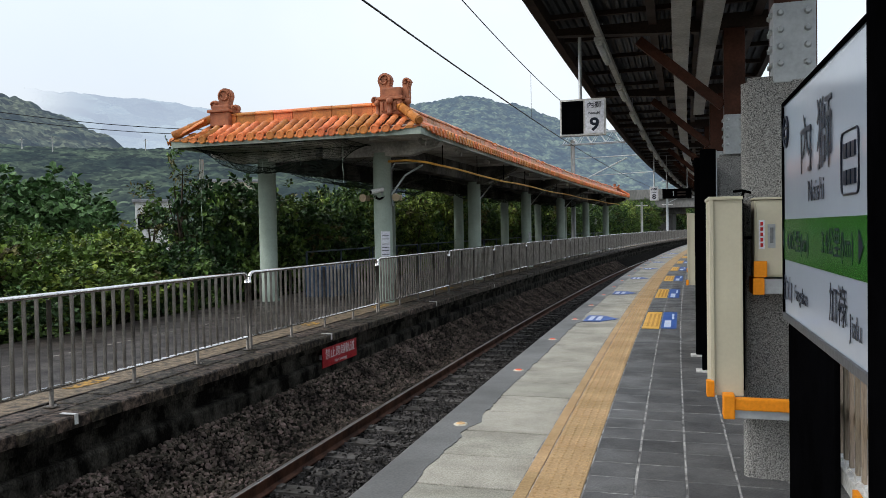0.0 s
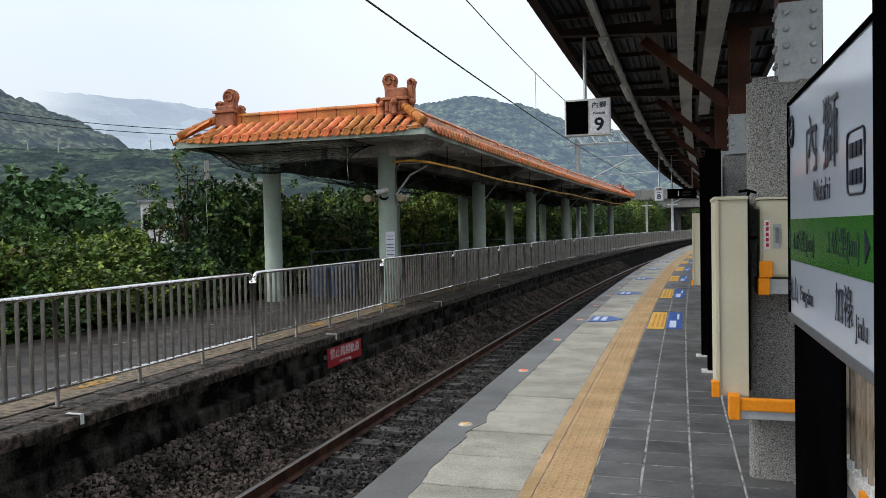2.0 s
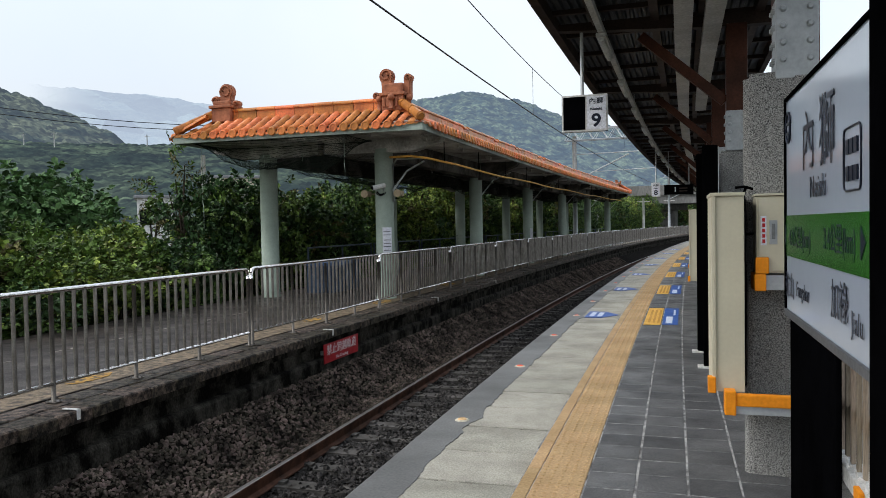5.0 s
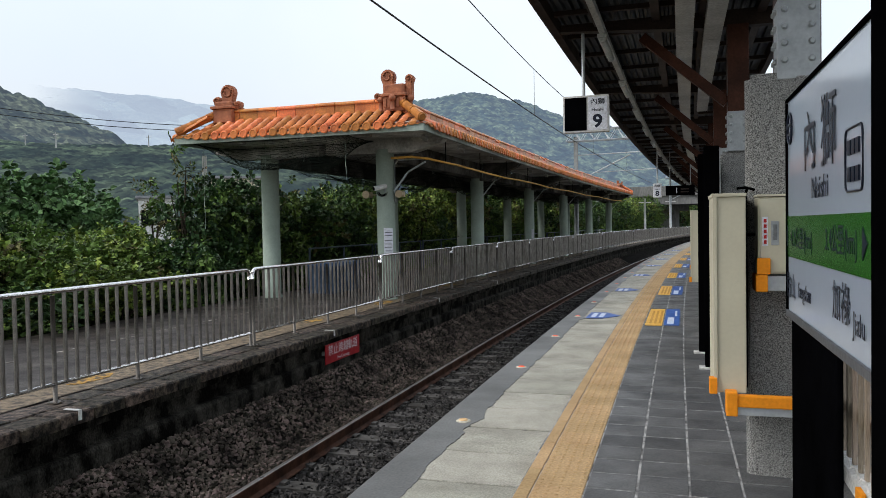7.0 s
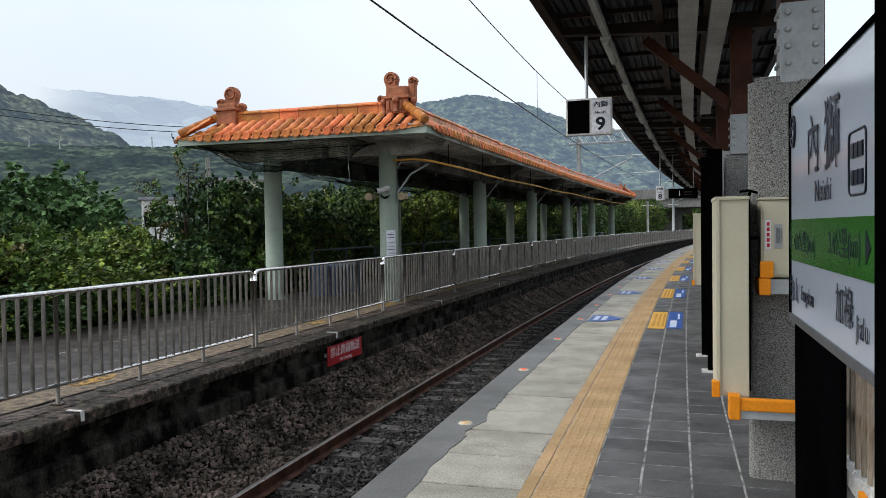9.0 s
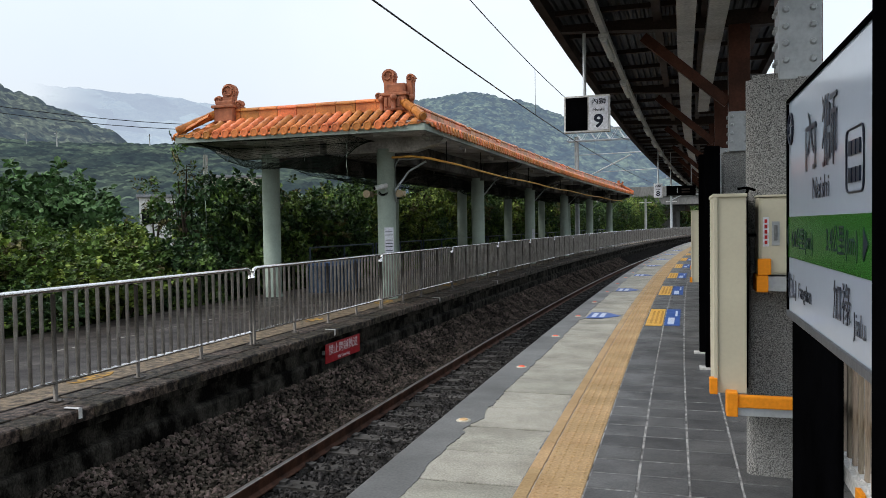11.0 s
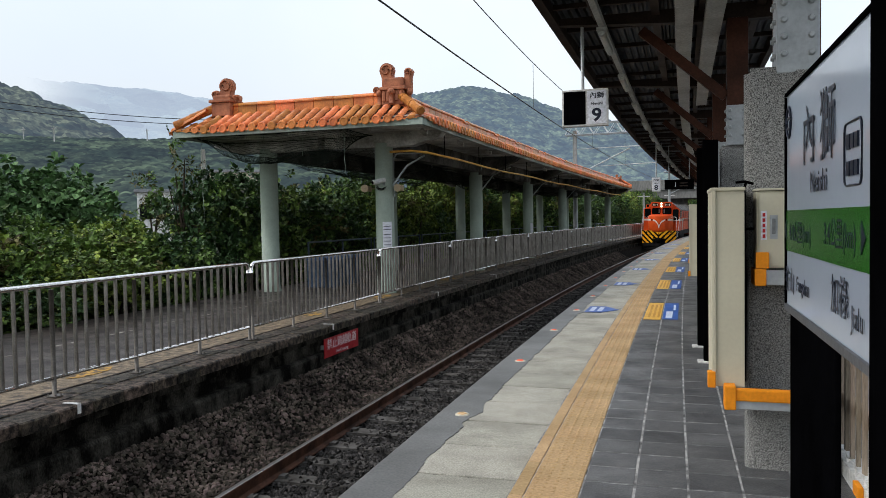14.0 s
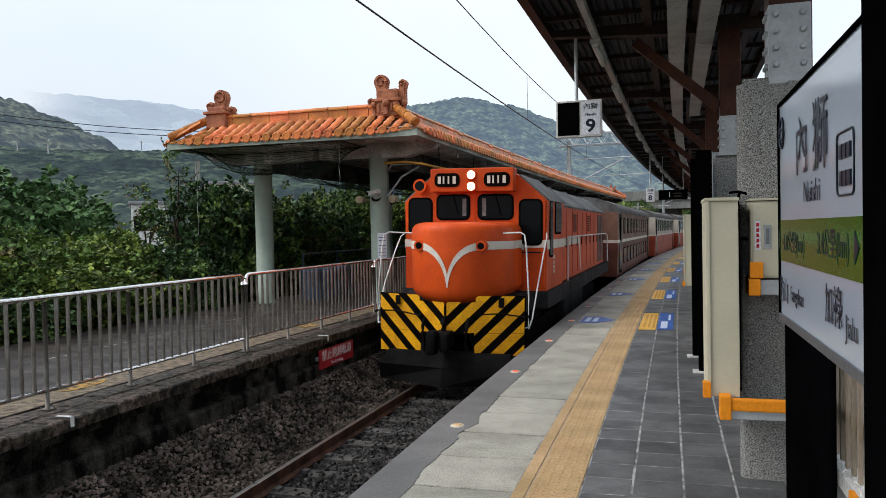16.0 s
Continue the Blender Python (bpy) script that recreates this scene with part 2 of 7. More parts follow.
def build_trackbed():
    bm = bmesh.new()
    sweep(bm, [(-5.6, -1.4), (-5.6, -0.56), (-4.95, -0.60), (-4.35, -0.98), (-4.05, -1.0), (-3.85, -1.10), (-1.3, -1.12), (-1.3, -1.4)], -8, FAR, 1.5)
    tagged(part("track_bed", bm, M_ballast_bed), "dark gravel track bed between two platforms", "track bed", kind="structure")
    # loose stones
    rng = np.random.default_rng(3)
    base_v = np.array([(x, y, z) for x in (-0.62, 0.62) for y in (-0.62, 0.62) for z in (-0.62, 0.62)])
    base_f = np.array([(0, 1, 3), (0, 3, 2), (4, 6, 7), (4, 7, 5), (0, 4, 5), (0, 5, 1), (2, 3, 7), (2, 7, 6), (0, 2, 6), (0, 6, 4), (1, 5, 7), (1, 7, 3)])
    n = 135000
    s = 2.5 + 46 * rng.random(n) ** 1.6
    o = rng.uniform(-5.05, -1.7, n)
    h = np.interp(o, [-5.6, -4.95, -4.35, -4.05, -3.85, -1.3], [-0.56, -0.60, -0.98, -1.0, -1.085, -1.10])
    keep = (np.abs(o - MID + 0.565) > 0.07) & (np.abs(o - MID - 0.565) > 0.07)
    on_sleeper = (np.abs((s / 0.6) % 1 - 0.5) < 0.21) & (np.abs(o - MID) < 1.02)
    bare = on_sleeper & (o > MID - 0.6) & (rng.random(n) > np.where(o < MID - 0.12, 0.10, 0.72))
    keep &= ~bare
    h = h + 0.03 * (on_sleeper & (o > MID - 0.6))
    s, o, h = s[keep], o[keep], h[keep]
    n = len(s)
    size = rng.uniform(0.011, 0.028, n) * (1 + 0.25 * (s > 20))
    spin = rng.normal(size=(n, 4))
    spin /= np.linalg.norm(spin, axis=1)[:, None]
    w, x, y, z = spin.T
    rot = np.stack([np.stack([1 - 2 * (y * y + z * z), 2 * (x * y - z * w), 2 * (x * z + y * w)], -1),
                    np.stack([2 * (x * y + z * w), 1 - 2 * (x * x + z * z), 2 * (y * z - x * w)], -1),
                    np.stack([2 * (x * z - y * w), 2 * (y * z + x * w), 1 - 2 * (x * x + y * y)], -1)], 1)
    form = rng.uniform(0.55, 1.45, (n, 1, 3)) * size[:, None, None]
    lumps = 1 + rng.uniform(-0.45, 0.45, (n, len(base_v), 3))
    v = np.einsum("nij,nkj->nki", rot, base_v[None] * lumps * form)
    a = s / R
    v[:, :, 0] += (R - (R - o) * np.cos(a))[:, None]
    v[:, :, 1] += ((R - o) * np.sin(a))[:, None]
    v[:, :, 2] += (h + size * 0.35)[:, None]
    inner = o > MID - 0.55
    for some, mat, label in ((v[~inner], M_ballast, "loose brown crushed-stone ballast around the rails"), (v[inner], M_ballast_damp, "damp dark crushed-stone ballast between the rails")):
        faces = (base_f[None] + (np.arange(len(some)) * len(base_v))[:, None, None]).reshape(-1, 3)
        mesh = bpy.data.meshes.new("ballast")
        mesh.from_pydata(some.reshape(-1, 3), [], faces)
        mesh.materials.append(mat)
        tagged(new("ballast", mesh), label, "ballast", kind="stuff")


build_trackbed()


def build_track():
    track = thing("railway_track", Matrix.Identity(4), "single railway track with rusty rails on concrete sleepers", "railway track", kind="structure")
    for side in (-0.565, 0.565):
        c, t = MID + side, -0.90
        prof = [(-0.062, t - 0.153), (0.062, t - 0.153), (0.062, t - 0.14), (0.009, t - 0.118), (0.009, t - 0.042), (0.032, t - 0.03), (0.032, t - 0.004), (-0.032, t - 0.004), (-0.032, t - 0.03), (-0.009, t - 0.042), (-0.009, t - 0.118), (-0.062, t - 0.14)]
        rail = part("rail", sweep(bmesh.new(), [(c + o, z) for o, z in prof], -8, FAR, 1.5), M_rail_side, track)
        part("rail_head", sweep(bmesh.new(), [(c - 0.027, t - 0.003), (c - 0.022, t), (c + 0.022, t), (c + 0.027, t - 0.003)], -8, FAR, 1.5), M_rail_top, rail, "worn shiny running surface")
    bm = bmesh.new()
    prism(bm, [(-1.0, -0.11), (1.0, -0.11), (1.0, 0.11), (-1.0, 0.11)], 0.02, Matrix.Translation((0, 0, -0.02)))
    for side in (-0.565, 0.565):
        for e in (-0.11, 0.11):
            box(bm, side + e - 0.035, side + e + 0.035, -0.05, 0.05, 0, 0.03)
    box(bm, -1.0, 1.0, -0.115, 0.115, -0.16, -0.021)
    first = None
    for i in range(4, 160):
        s = (i + 0.5) * 0.6
        if first is None:
            first = part("sleeper", bm, M_sleeper, track, m=at(s, MID, -1.05))
        else:
            again(first, "sleeper", at(s, MID, -1.05 + random.uniform(-0.006, 0.006)), track)
    return track


build_track()


def build_right_platform():
    plat = thing("platform_right", Matrix.Identity(4), "raised station platform of concrete, ochre tactile strip and dark tiles", "platform", kind="structure")
    bm = sweep(bmesh.new(), [(EDGE + 0.35, -1.4), (EDGE + 0.35, -0.3), (EDGE, -0.25), (EDGE, -0.012), (7.2, -0.012), (7.2, -1.4)], -8, 150, 2)
    part("platform_body", bm, M_old_concrete, plat)
    # damp edging band with an uneven inner border
    bm = bmesh.new()
    prev = None
    s = -4.0
    while s < 150:
        inner = -1.52 + 0.05 * noise.noise((s * 0.9, 0, 0)) + 0.045 * noise.noise((s * 3.1, 5, 0)) + 0.03 * noise.noise((s * 11.0, 9, 0))
        row = [bm.verts.new(on(s, o, z)) for o, z in ((EDGE - 0.005, -0.03), (EDGE - 0.005, -0.006), (EDGE + 0.008, 0.002), (inner, 0.002), (inner, -0.02))]
        if prev:
            for j in range(4):
                bm.faces.new((prev[j], row[j], row[j + 1], prev[j + 1]))
        prev = row
        s += 0.04 if s < 22 else 0.6
    bmesh.ops.recalc_face_normals(bm, faces=bm.faces)
    part("edge_band", bm, M_wet_edge, plat, "smooth damp grey cement edging")
    part("mortar_bed", sweep(bmesh.new(), [(-0.9, -0.011), (-0.9, -0.0022), (7.1, -0.0022), (7.1, -0.011)], -6, 150, 2), M_joint, plat)
    for o0, s0, s1 in ((1.13, 0.02, 150), (-0.9, -6, 0.0)):
        part("plain_paving", sweep(bmesh.new(), [(o0, -0.002), (o0, 0.0), (7.1, 0.0), (7.1, -0.002)], s0, s1, 2), M_tile, plat, "dark grey paving")
    return plat


PLATFORM = build_right_platform()


def build_left_platform():
    plat = thing("platform_left", Matrix.Identity(4), "old disused platform of damp brown paving with mossy wall", "platform", kind="structure")
    prof = [(LEFT_EDGE - 0.10, -1.4), (LEFT_EDGE - 0.02, -1.4), (LEFT_EDGE - 0.02, -0.42), (LEFT_EDGE - 0.05, -0.385), (LEFT_EDGE - 0.12, -0.38), (LEFT_EDGE - 0.12, -0.19), (LEFT_EDGE - 0.06, -0.20), (LEFT_EDGE - 0.06, -0.06), (-9.6, -0.02), (-9.6, -1.4)]
    part("platform_wall", sweep(bmesh.new(), prof, -8, 160, 1.0, wobble=0.006), M_old_concrete, plat, "stained mossy concrete wall")
    part("paving", sweep(bmesh.new(), [(-5.62, -0.05), (-5.62, 0.0), (-9.4, 0.0), (-9.4, -0.05)], -8, 160, 2), M_left_top, plat, "damp brown paving")
    part("worn_strip", sweep(bmesh.new(), [(-5.635, -0.02), (-5.635, 0.003), (-6.05, 0.003), (-6.05, -0.02)], -8, 160, 2), M_worn_strip, plat, "worn ochre paving strip")
    return plat


LEFT_PLATFORM = build_left_platform()

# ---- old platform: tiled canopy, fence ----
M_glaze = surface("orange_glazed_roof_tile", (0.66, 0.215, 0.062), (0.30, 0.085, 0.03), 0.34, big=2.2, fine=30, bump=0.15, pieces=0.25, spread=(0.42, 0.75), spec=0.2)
# pan tiles much darker than the barrel tiles, for dark gaps between the rows
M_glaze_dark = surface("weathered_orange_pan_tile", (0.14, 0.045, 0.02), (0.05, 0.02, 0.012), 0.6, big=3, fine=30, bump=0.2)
M_terracotta = surface("carved_orange_terracotta", (0.45, 0.17, 0.085), (0.22, 0.08, 0.045), 0.6, big=5, fine=40, bump=0.4)
M_pale_green = surface("pale_green_painted_concrete", (0.33, 0.395, 0.335), (0.20, 0.245, 0.20), 0.65, big=0.9, fine=30, bump=0.05, spread=(0.4, 0.8), grain=0.35)
M_fascia = surface("pale_green_fascia_paint", (0.50, 0.57, 0.50), (0.24, 0.285, 0.24), 0.6, big=1.1, fine=30, bump=0.05, spread=(0.34, 0.62), grain=0.5, streak=(1, 1, 0.4))
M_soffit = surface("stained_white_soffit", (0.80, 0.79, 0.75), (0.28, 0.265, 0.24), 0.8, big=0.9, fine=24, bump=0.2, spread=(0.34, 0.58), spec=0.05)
# stained beam concrete, darker than the soffit: the canopy's shade is in the colour
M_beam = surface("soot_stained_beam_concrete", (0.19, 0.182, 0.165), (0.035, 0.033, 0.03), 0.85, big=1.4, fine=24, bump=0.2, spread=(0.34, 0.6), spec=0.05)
M_net = surface("dark_green_netting", (0.018, 0.026, 0.02), (0.01, 0.014, 0.01), 0.9)
M_conduit = surface("yellowed_plastic_pipe", (0.80, 0.46, 0.10), (0.55, 0.28, 0.05), 0.4, big=3)
M_white_paint = surface("white_painted_metal", (0.72, 0.72, 0.70), (0.5, 0.5, 0.48), 0.4, big=3, fine=40, bump=0.04)
M_black = surface("black_painted_metal", (0.0022, 0.0023, 0.0028), (0.0012, 0.0012, 0.0014), 0.9, big=4, bump=0.03, spec=0.0)
M_cream_plastic = surface("aged_cream_plastic", (0.42, 0.34, 0.22), (0.3, 0.23, 0.14), 0.5)
M_blue_sheet = surface("faded_blue_sheet", (0.05, 0.085, 0.14), (0.03, 0.05, 0.08), 0.7, big=3)
M_grey_metal = surface("galvanised_steel", (0.45, 0.48, 0.49), (0.36, 0.385, 0.395), 0.5, metal=0.4, big=4, fine=40, bump=0.04, grain=0.4)
M_paper = surface("white_notice_paper", (0.74, 0.76, 0.80), (0.6, 0.62, 0.68), 0.7)
M_ink = surface("dark_print", (0.03, 0.035, 0.05), (0.02, 0.02, 0.03), 0.6, bump=0)

C_O0, C_O1, C_S0, C_S1 = -10.21, -4.60, 13.75, 52.6      # eaves of the tiled canopy
C_Z = 3.40
I_SIDE, I_END, RISE = 0.78, 0.66, 0.35


def build_tile_mesh(length, rise):
    """A row of two overlapping barrel tiles running up the slope, from the eave at the origin along +y."""
    bm = bmesh.new()
    n = 7
    cuts = [(-0.085, 0.088), (-0.05, 0.088), (-0.045, 0.079), (length * 0.30, 0.064), (length * 0.30, 0.082), (length * 0.66, 0.064), (length * 0.66, 0.082), (length, 0.066)]
    rings = []
    for y, r in cuts:
        rings.append([bm.verts.new((r * math.cos(math.pi * j / (n - 1)), y, 0.035 + r * math.sin(math.pi * j / (n - 1)) + rise * y / length)) for j in range(n)])
    for a, b in zip(rings, rings[1:]):
        for j in range(n - 1):
            f = bm.faces.new((a[j], b[j], b[j + 1], a[j + 1]))
            f.smooth = True
    # round end plug with a raised rim
    z = 0.035 - 0.085 * rise / length
    out, mid, hub = [[bm.verts.new((r * math.cos(math.tau * j / 12), y, z + r * math.sin(math.tau * j / 12))) for j in range(12)] for y, r in ((-0.086, 0.088), (-0.092, 0.066), (-0.082, 0.055))]
    for a, b in ((out, mid), (mid, hub)):
        for j in range(12):
            bm.faces.new((a[j], a[(j + 1) % 12], b[(j + 1) % 12], b[j]))
    bm.faces.new(hub)
    back = [bm.verts.new((v.co.x, -0.05, v.co.z)) for v in out]
    for j in range(5, 12):
        bm.faces.new((out[j], back[j], back[(j + 1) % 12], out[(j + 1) % 12]))
    # drip tile hanging between two rows
    top, low = [], []
    for j in range(5):
        x = 0.062 + 0.104 * j / 4
        top.append(bm.verts.new((x, -0.07, 0.012 - 0.03 * math.sin(math.pi * j / 4))))
        low.append(bm.verts.new((x, -0.078, -0.012 - 0.065 * math.sin(math.pi * j / 4))))
    for j in range(4):
        bm.faces.new((top[j], low[j], low[j + 1], top[j + 1]))
    return bm


def build_ornament(parent, m, horned):
    """Carved ridge-end ornament: block base, scrolled fins and knobs."""
    o = thing("ridge_ornament", m, "", "")
    o.parent = parent
    bm = bmesh.new()
    box(bm, -0.22, 0.22, -0.2, 0.2, -0.12, 0.16, 0.02)
    box(bm, -0.26, 0.26, -0.24, 0.24, 0.16, 0.22, 0.015)
    base = part("ornament_base", bm, M_terracotta, o)
    for k in range(-2, 3):
        for x0, x1, y0, y1 in ((k * 0.085 - 0.03, k * 0.085 + 0.03, -0.225, -0.19), (-0.225, -0.19, k * 0.075 - 0.025, k * 0.075 + 0.025), (0.19, 0.225, k * 0.075 - 0.025, k * 0.075 + 0.025)):
            bm = bmesh.new()
            box(bm, x0, x1, y0, y1, -0.05, 0.12, 0.01)
            part("carved_rib", bm, M_terracotta, base)
    box_up = bmesh.new()
    box(box_up, -0.19, 0.2, -0.17, 0.17, 0.21, 0.40 if horned else 0.32, 0.03)
    part("ornament_block", box_up, M_terracotta, o)
    for sx, lean, h, r in ((-0.14, -0.03, 0.58, 0.145), (0.25, 0.02, 0.52, 0.085), (-0.34, -0.05, 0.22, 0.07)) if horned else ((-0.03, -0.02, 0.53, 0.165), (0.17, 0.02, 0.36, 0.10), (-0.235, -0.05, 0.27, 0.075)):
        pts = [(sx - r * 0.85, 0.12), (sx + r * 0.85, 0.12), (sx + r * 0.8 + lean * 0.3, h - r * 1.2)]
        pts += [(sx + lean + r * math.cos(t), h - 0.02 + r * math.sin(t)) for t in [radians(-40 + 26 * i) for i in range(11)]]
        pts.append((sx - r * 0.8 + lean * 0.3, h - r * 1.2))
        bm = bmesh.new()
        prism(bm, pts, 0.16, Matrix.Translation((0, 0.08, 0)) @ Matrix(((1, 0, 0, 0), (0, 0, -1, 0), (0, 1, 0, 0), (0, 0, 0, 1))))
        bmesh.ops.recalc_face_normals(bm, faces=bm.faces)
        bmesh.ops.bevel(bm, geom=list(bm.edges), offset=0.018, segments=2, affect="EDGES")
        ear = part("carved_fin", bm, M_terracotta, o)
        bm = bmesh.new()
        spiral = [(sx + lean + (r * 0.78 - 0.0052 * i) * math.cos(0.55 * i), -0.085, h - 0.02 + (r * 0.78 - 0.0052 * i) * math.sin(0.55 * i)) for i in range(13)]
        tube(bm, spiral, 0.02, 6)
        part("scroll", bm, M_terracotta, ear)
        bm = bmesh.new()
        tube(bm, [(p[0], 0.085, p[2]) for p in spiral], 0.02, 6)
        part("scroll", bm, M_terracotta, ear)
    for x, y in ((-0.3, -0.1), (0.3, -0.08), (0.0, -0.26)):
        bm = bmesh.new()
        bmesh.ops.create_icosphere(bm, subdivisions=2, radius=0.07, matrix=Matrix.Translation((x, y, 0.12)))
        tube(bm, [(x, y, -0.1), (x, y, 0.1)], [0.05, 0.035], 7)
        part("knob", bm, M_terracotta, o, smooth=True)
    return o


def build_canopy():
    can = thing("platform_canopy", Matrix.Identity(4), "concrete canopy with orange glazed tile roof and pale green columns", "canopy")
    # flat slab and soffit
    part("slab", sweep(bmesh.new(), [(C_O0 + 0.06, 3.47), (C_O1 - 0.06, 3.47), (C_O1 - 0.06, 3.60), (C_O0 + 0.06, 3.60)], C_S0 + 0.06, C_S1 - 0.06, 2), M_soffit, can, "stained white concrete soffit")
    part("flat_roof", sweep(bmesh.new(), [(C_O0 + I_SIDE, 3.60), (C_O1 - I_SIDE, 3.60), (C_O1 - I_SIDE, 3.90), (C_O0 + I_SIDE, 3.90)], C_S0 + I_END, C_S1 - I_END, 2), M_soffit, can)
    # fascia boards
    for o in (C_O0, C_O1 - 0.07):
        part("fascia", sweep(bmesh.new(), [(o, C_Z), (o + 0.07, C_Z), (o + 0.07, 3.535), (o, 3.535)], C_S0, C_S1, 2), M_fascia, can, "pale green painted fascia")
    for s in (C_S0, C_S1 - 0.07):
        part("fascia", sweep(bmesh.new(), [(C_O0 + 0.07, C_Z), (C_O1 - 0.07, C_Z), (C_O1 - 0.07, 3.535), (C_O0 + 0.07, 3.535)], s, s + 0.07, 0.07), M_fascia, can, "pale green painted fascia")
    # sloping bed of pan tiles, its dark colour making the gaps between rows dark
    bm = bmesh.new()
    n = 20
    z0, z1 = 3.54, 3.54 + RISE
    def ring(o0, o1, s0, s1, z):
        pts = [on(s0, o0 + (o1 - o0) * i / 8, z) for i in range(8)]
        pts += [on(s0 + (s1 - s0) * i / n, o1, z) for i in range(n)]
        pts += [on(s1, o1 + (o0 - o1) * i / 8, z) for i in range(8)]
        pts += [on(s1 + (s0 - s1) * i / n, o0, z) for i in range(n)]
        return [bm.verts.new(p) for p in pts]
    a = ring(C_O0 - 0.02, C_O1 + 0.02, C_S0 - 0.02, C_S1 + 0.02, z0)
    b = ring(C_O0 + I_SIDE, C_O1 - I_SIDE, C_S0 + I_END, C_S1 - I_END, z1)
    for i in range(len(a)):
        j = (i + 1) % len(a)
        bm.faces.new((a[i], a[j], b[j], b[i]))
    part("roof_bed", bm, M_glaze_dark, can, "dark orange pan tiles")
    # barrel tile rows
    step = 0.228
    side = part("roof_tile", build_tile_mesh(I_SIDE, RISE), M_glaze, can)
    first = True
    k = 0
    s = C_S0 + 0.12
    rest = bmesh.new()
    while s < C_S1 - 0.05:
        inset = min(1.0, max(0.18, (s - C_S0) / I_END), max(0.18, (C_S1 - s) / I_END))
        m = at(s, C_O1 + 0.0, 3.54, 90) @ Matrix.Diagonal((1, inset, inset if inset < 1 else 1, 1))
        if first:
            side.matrix_local = m
            first = False
        else:
            again(side, "roof_tile", m, can)
        # far eave, seen from nowhere on the walk but the same roof
        m2 = at(s, C_O0, 3.54, -90)
        if k % 2 == 0:
            me = side.data
            new_v = [rest.verts.new(m2 @ v.co) for v in me.vertices]
            for p in me.polygons:
                rest.faces.new([new_v[i] for i in p.vertices])
        s += step
        k += 1
    part("far_tiling", rest, M_glaze, can, kind="stuff")
    end = None
    o = C_O0 + 0.13
    while o < C_O1 - 0.05:
        inset = min(1.0, max(0.2, (o - C_O0) / I_SIDE), max(0.2, (C_O1 - o) / I_SIDE))
        for s, turn in ((C_S0, 0), (C_S1, 180)):
            m = at(s, o, 3.54, turn) @ Matrix.Diagonal((1, inset, inset, 1))
            if end is None:
                end = part("roof_tile", build_tile_mesh(I_END, RISE), M_glaze, can, m=m)
            else:
                again(end, "roof_tile", m, can)
        o += step
    # ridge of stacked cap tiles round the flat roof
    bm = bmesh.new()
    prism(bm, [(-0.085, -0.03), (0.085, -0.03), (0.075, 0.155), (0.105, 0.16), (0.105, 0.185), (0.06, 0.225), (0.0, 0.24), (-0.06, 0.225), (-0.105, 0.185), (-0.105, 0.16), (-0.075, 0.155)], 0.438, Matrix.Rotation(radians(90), 4, "X") @ Matrix.Translation((0, 0, -0.44)))
    cap = None
    def ridge_piece(m):
        nonlocal cap
        if cap is None:
            cap = part("ridge_tile", bm, M_glaze, can, m=m)
        else:
            again(cap, "ridge_tile", m, can)
    zr = 3.54 + RISE + 0.04
    s = C_S0 + I_END
    while s < C_S1 - I_END - 0.4:
        for o in (C_O0 + I_SIDE, C_O1 - I_SIDE):
            ridge_piece(at(s, o, zr + random.choice((0, 0, 0, -0.035, 0.012)) + random.uniform(-0.006, 0.006)))
        s += 0.45
    o = C_O0 + I_SIDE
    while o < C_O1 - I_SIDE - 0.1:
        for s in (C_S0 + I_END, C_S1 - I_END):
            ridge_piece(at(s, o, zr + random.uniform(-0.004, 0.004), -90))
        o += 0.45
    # hips running down to the corners
    for o0, o1, s0, s1 in ((C_O0, C_O0 + I_SIDE, C_S0, C_S0 + I_END), (C_O1, C_O1 - I_SIDE, C_S0, C_S0 + I_END), (C_O0, C_O0 + I_SIDE, C_S1, C_S1 - I_END), (C_O1, C_O1 - I_SIDE, C_S1, C_S1 - I_END)):
        a, b = on(s0, o0, 3.64), on(s1, o1, 3.64 + RISE + 0.16)
        hb = bmesh.new()
        for i in range(3):
            p, q = a.lerp(b, 0.05 + i / 3.2), a.lerp(b, 0.05 + (i + 1.12) / 3.2)
            tube(hb, [p, p.lerp(q, 0.85), q], [0.092, 0.084, 0.08], 9)
            tube(hb, [p - (q - p) * 0.05, p], [0.07, 0.097], 9)
        part("hip_tiles", hb, M_glaze, can)
    for s, o, t in ((C_S0 + I_END, C_O0 + I_SIDE + 0.1, 180), (C_S0 + I_END, C_O1 - I_SIDE, 0), (C_S1 - I_END, C_O1 - I_SIDE, 0)):
        build_ornament(can, at(s, o, zr + 0.07, t) @ Matrix.Scale(1.05 if s < 30 else 0.62, 4), o > -6)
    # columns, beams and haunches
    col = None
    for i in range(6):
        s = 15.45 + 7.28 * i
        for o in (-6.1, -8.95):
            if col is None:
                cb = bmesh.new()
                tube(cb, [(0, 0, 0), (0, 0, 0.05), (0, 0, 0.051), (0, 0, 3.25)], [0.225, 0.225, 0.2, 0.2], 24)
                col = part("column", cb, M_pale_green, can, "pale green painted round column", m=at(s, o))
            else:
                again(col, "column", at(s, o), can)["label"] = "pale green painted round column"
            hb = bmesh.new()
            way = 1 if o > -7 else -1
            pts = [(0.0, 2.93), (0.35 * way, 2.95), (0.7 * way, 3.1), (1.3 * way, 3.33), (1.42 * way, 3.47), (0.0, 3.47), (-1.34 * way, 3.47), (-1.34 * way, 3.2), (-0.7 * way, 3.1), (-0.35 * way, 2.95)]
            if i == 0:
                pts = [(x, max(z, 3.17)) for x, z in pts]
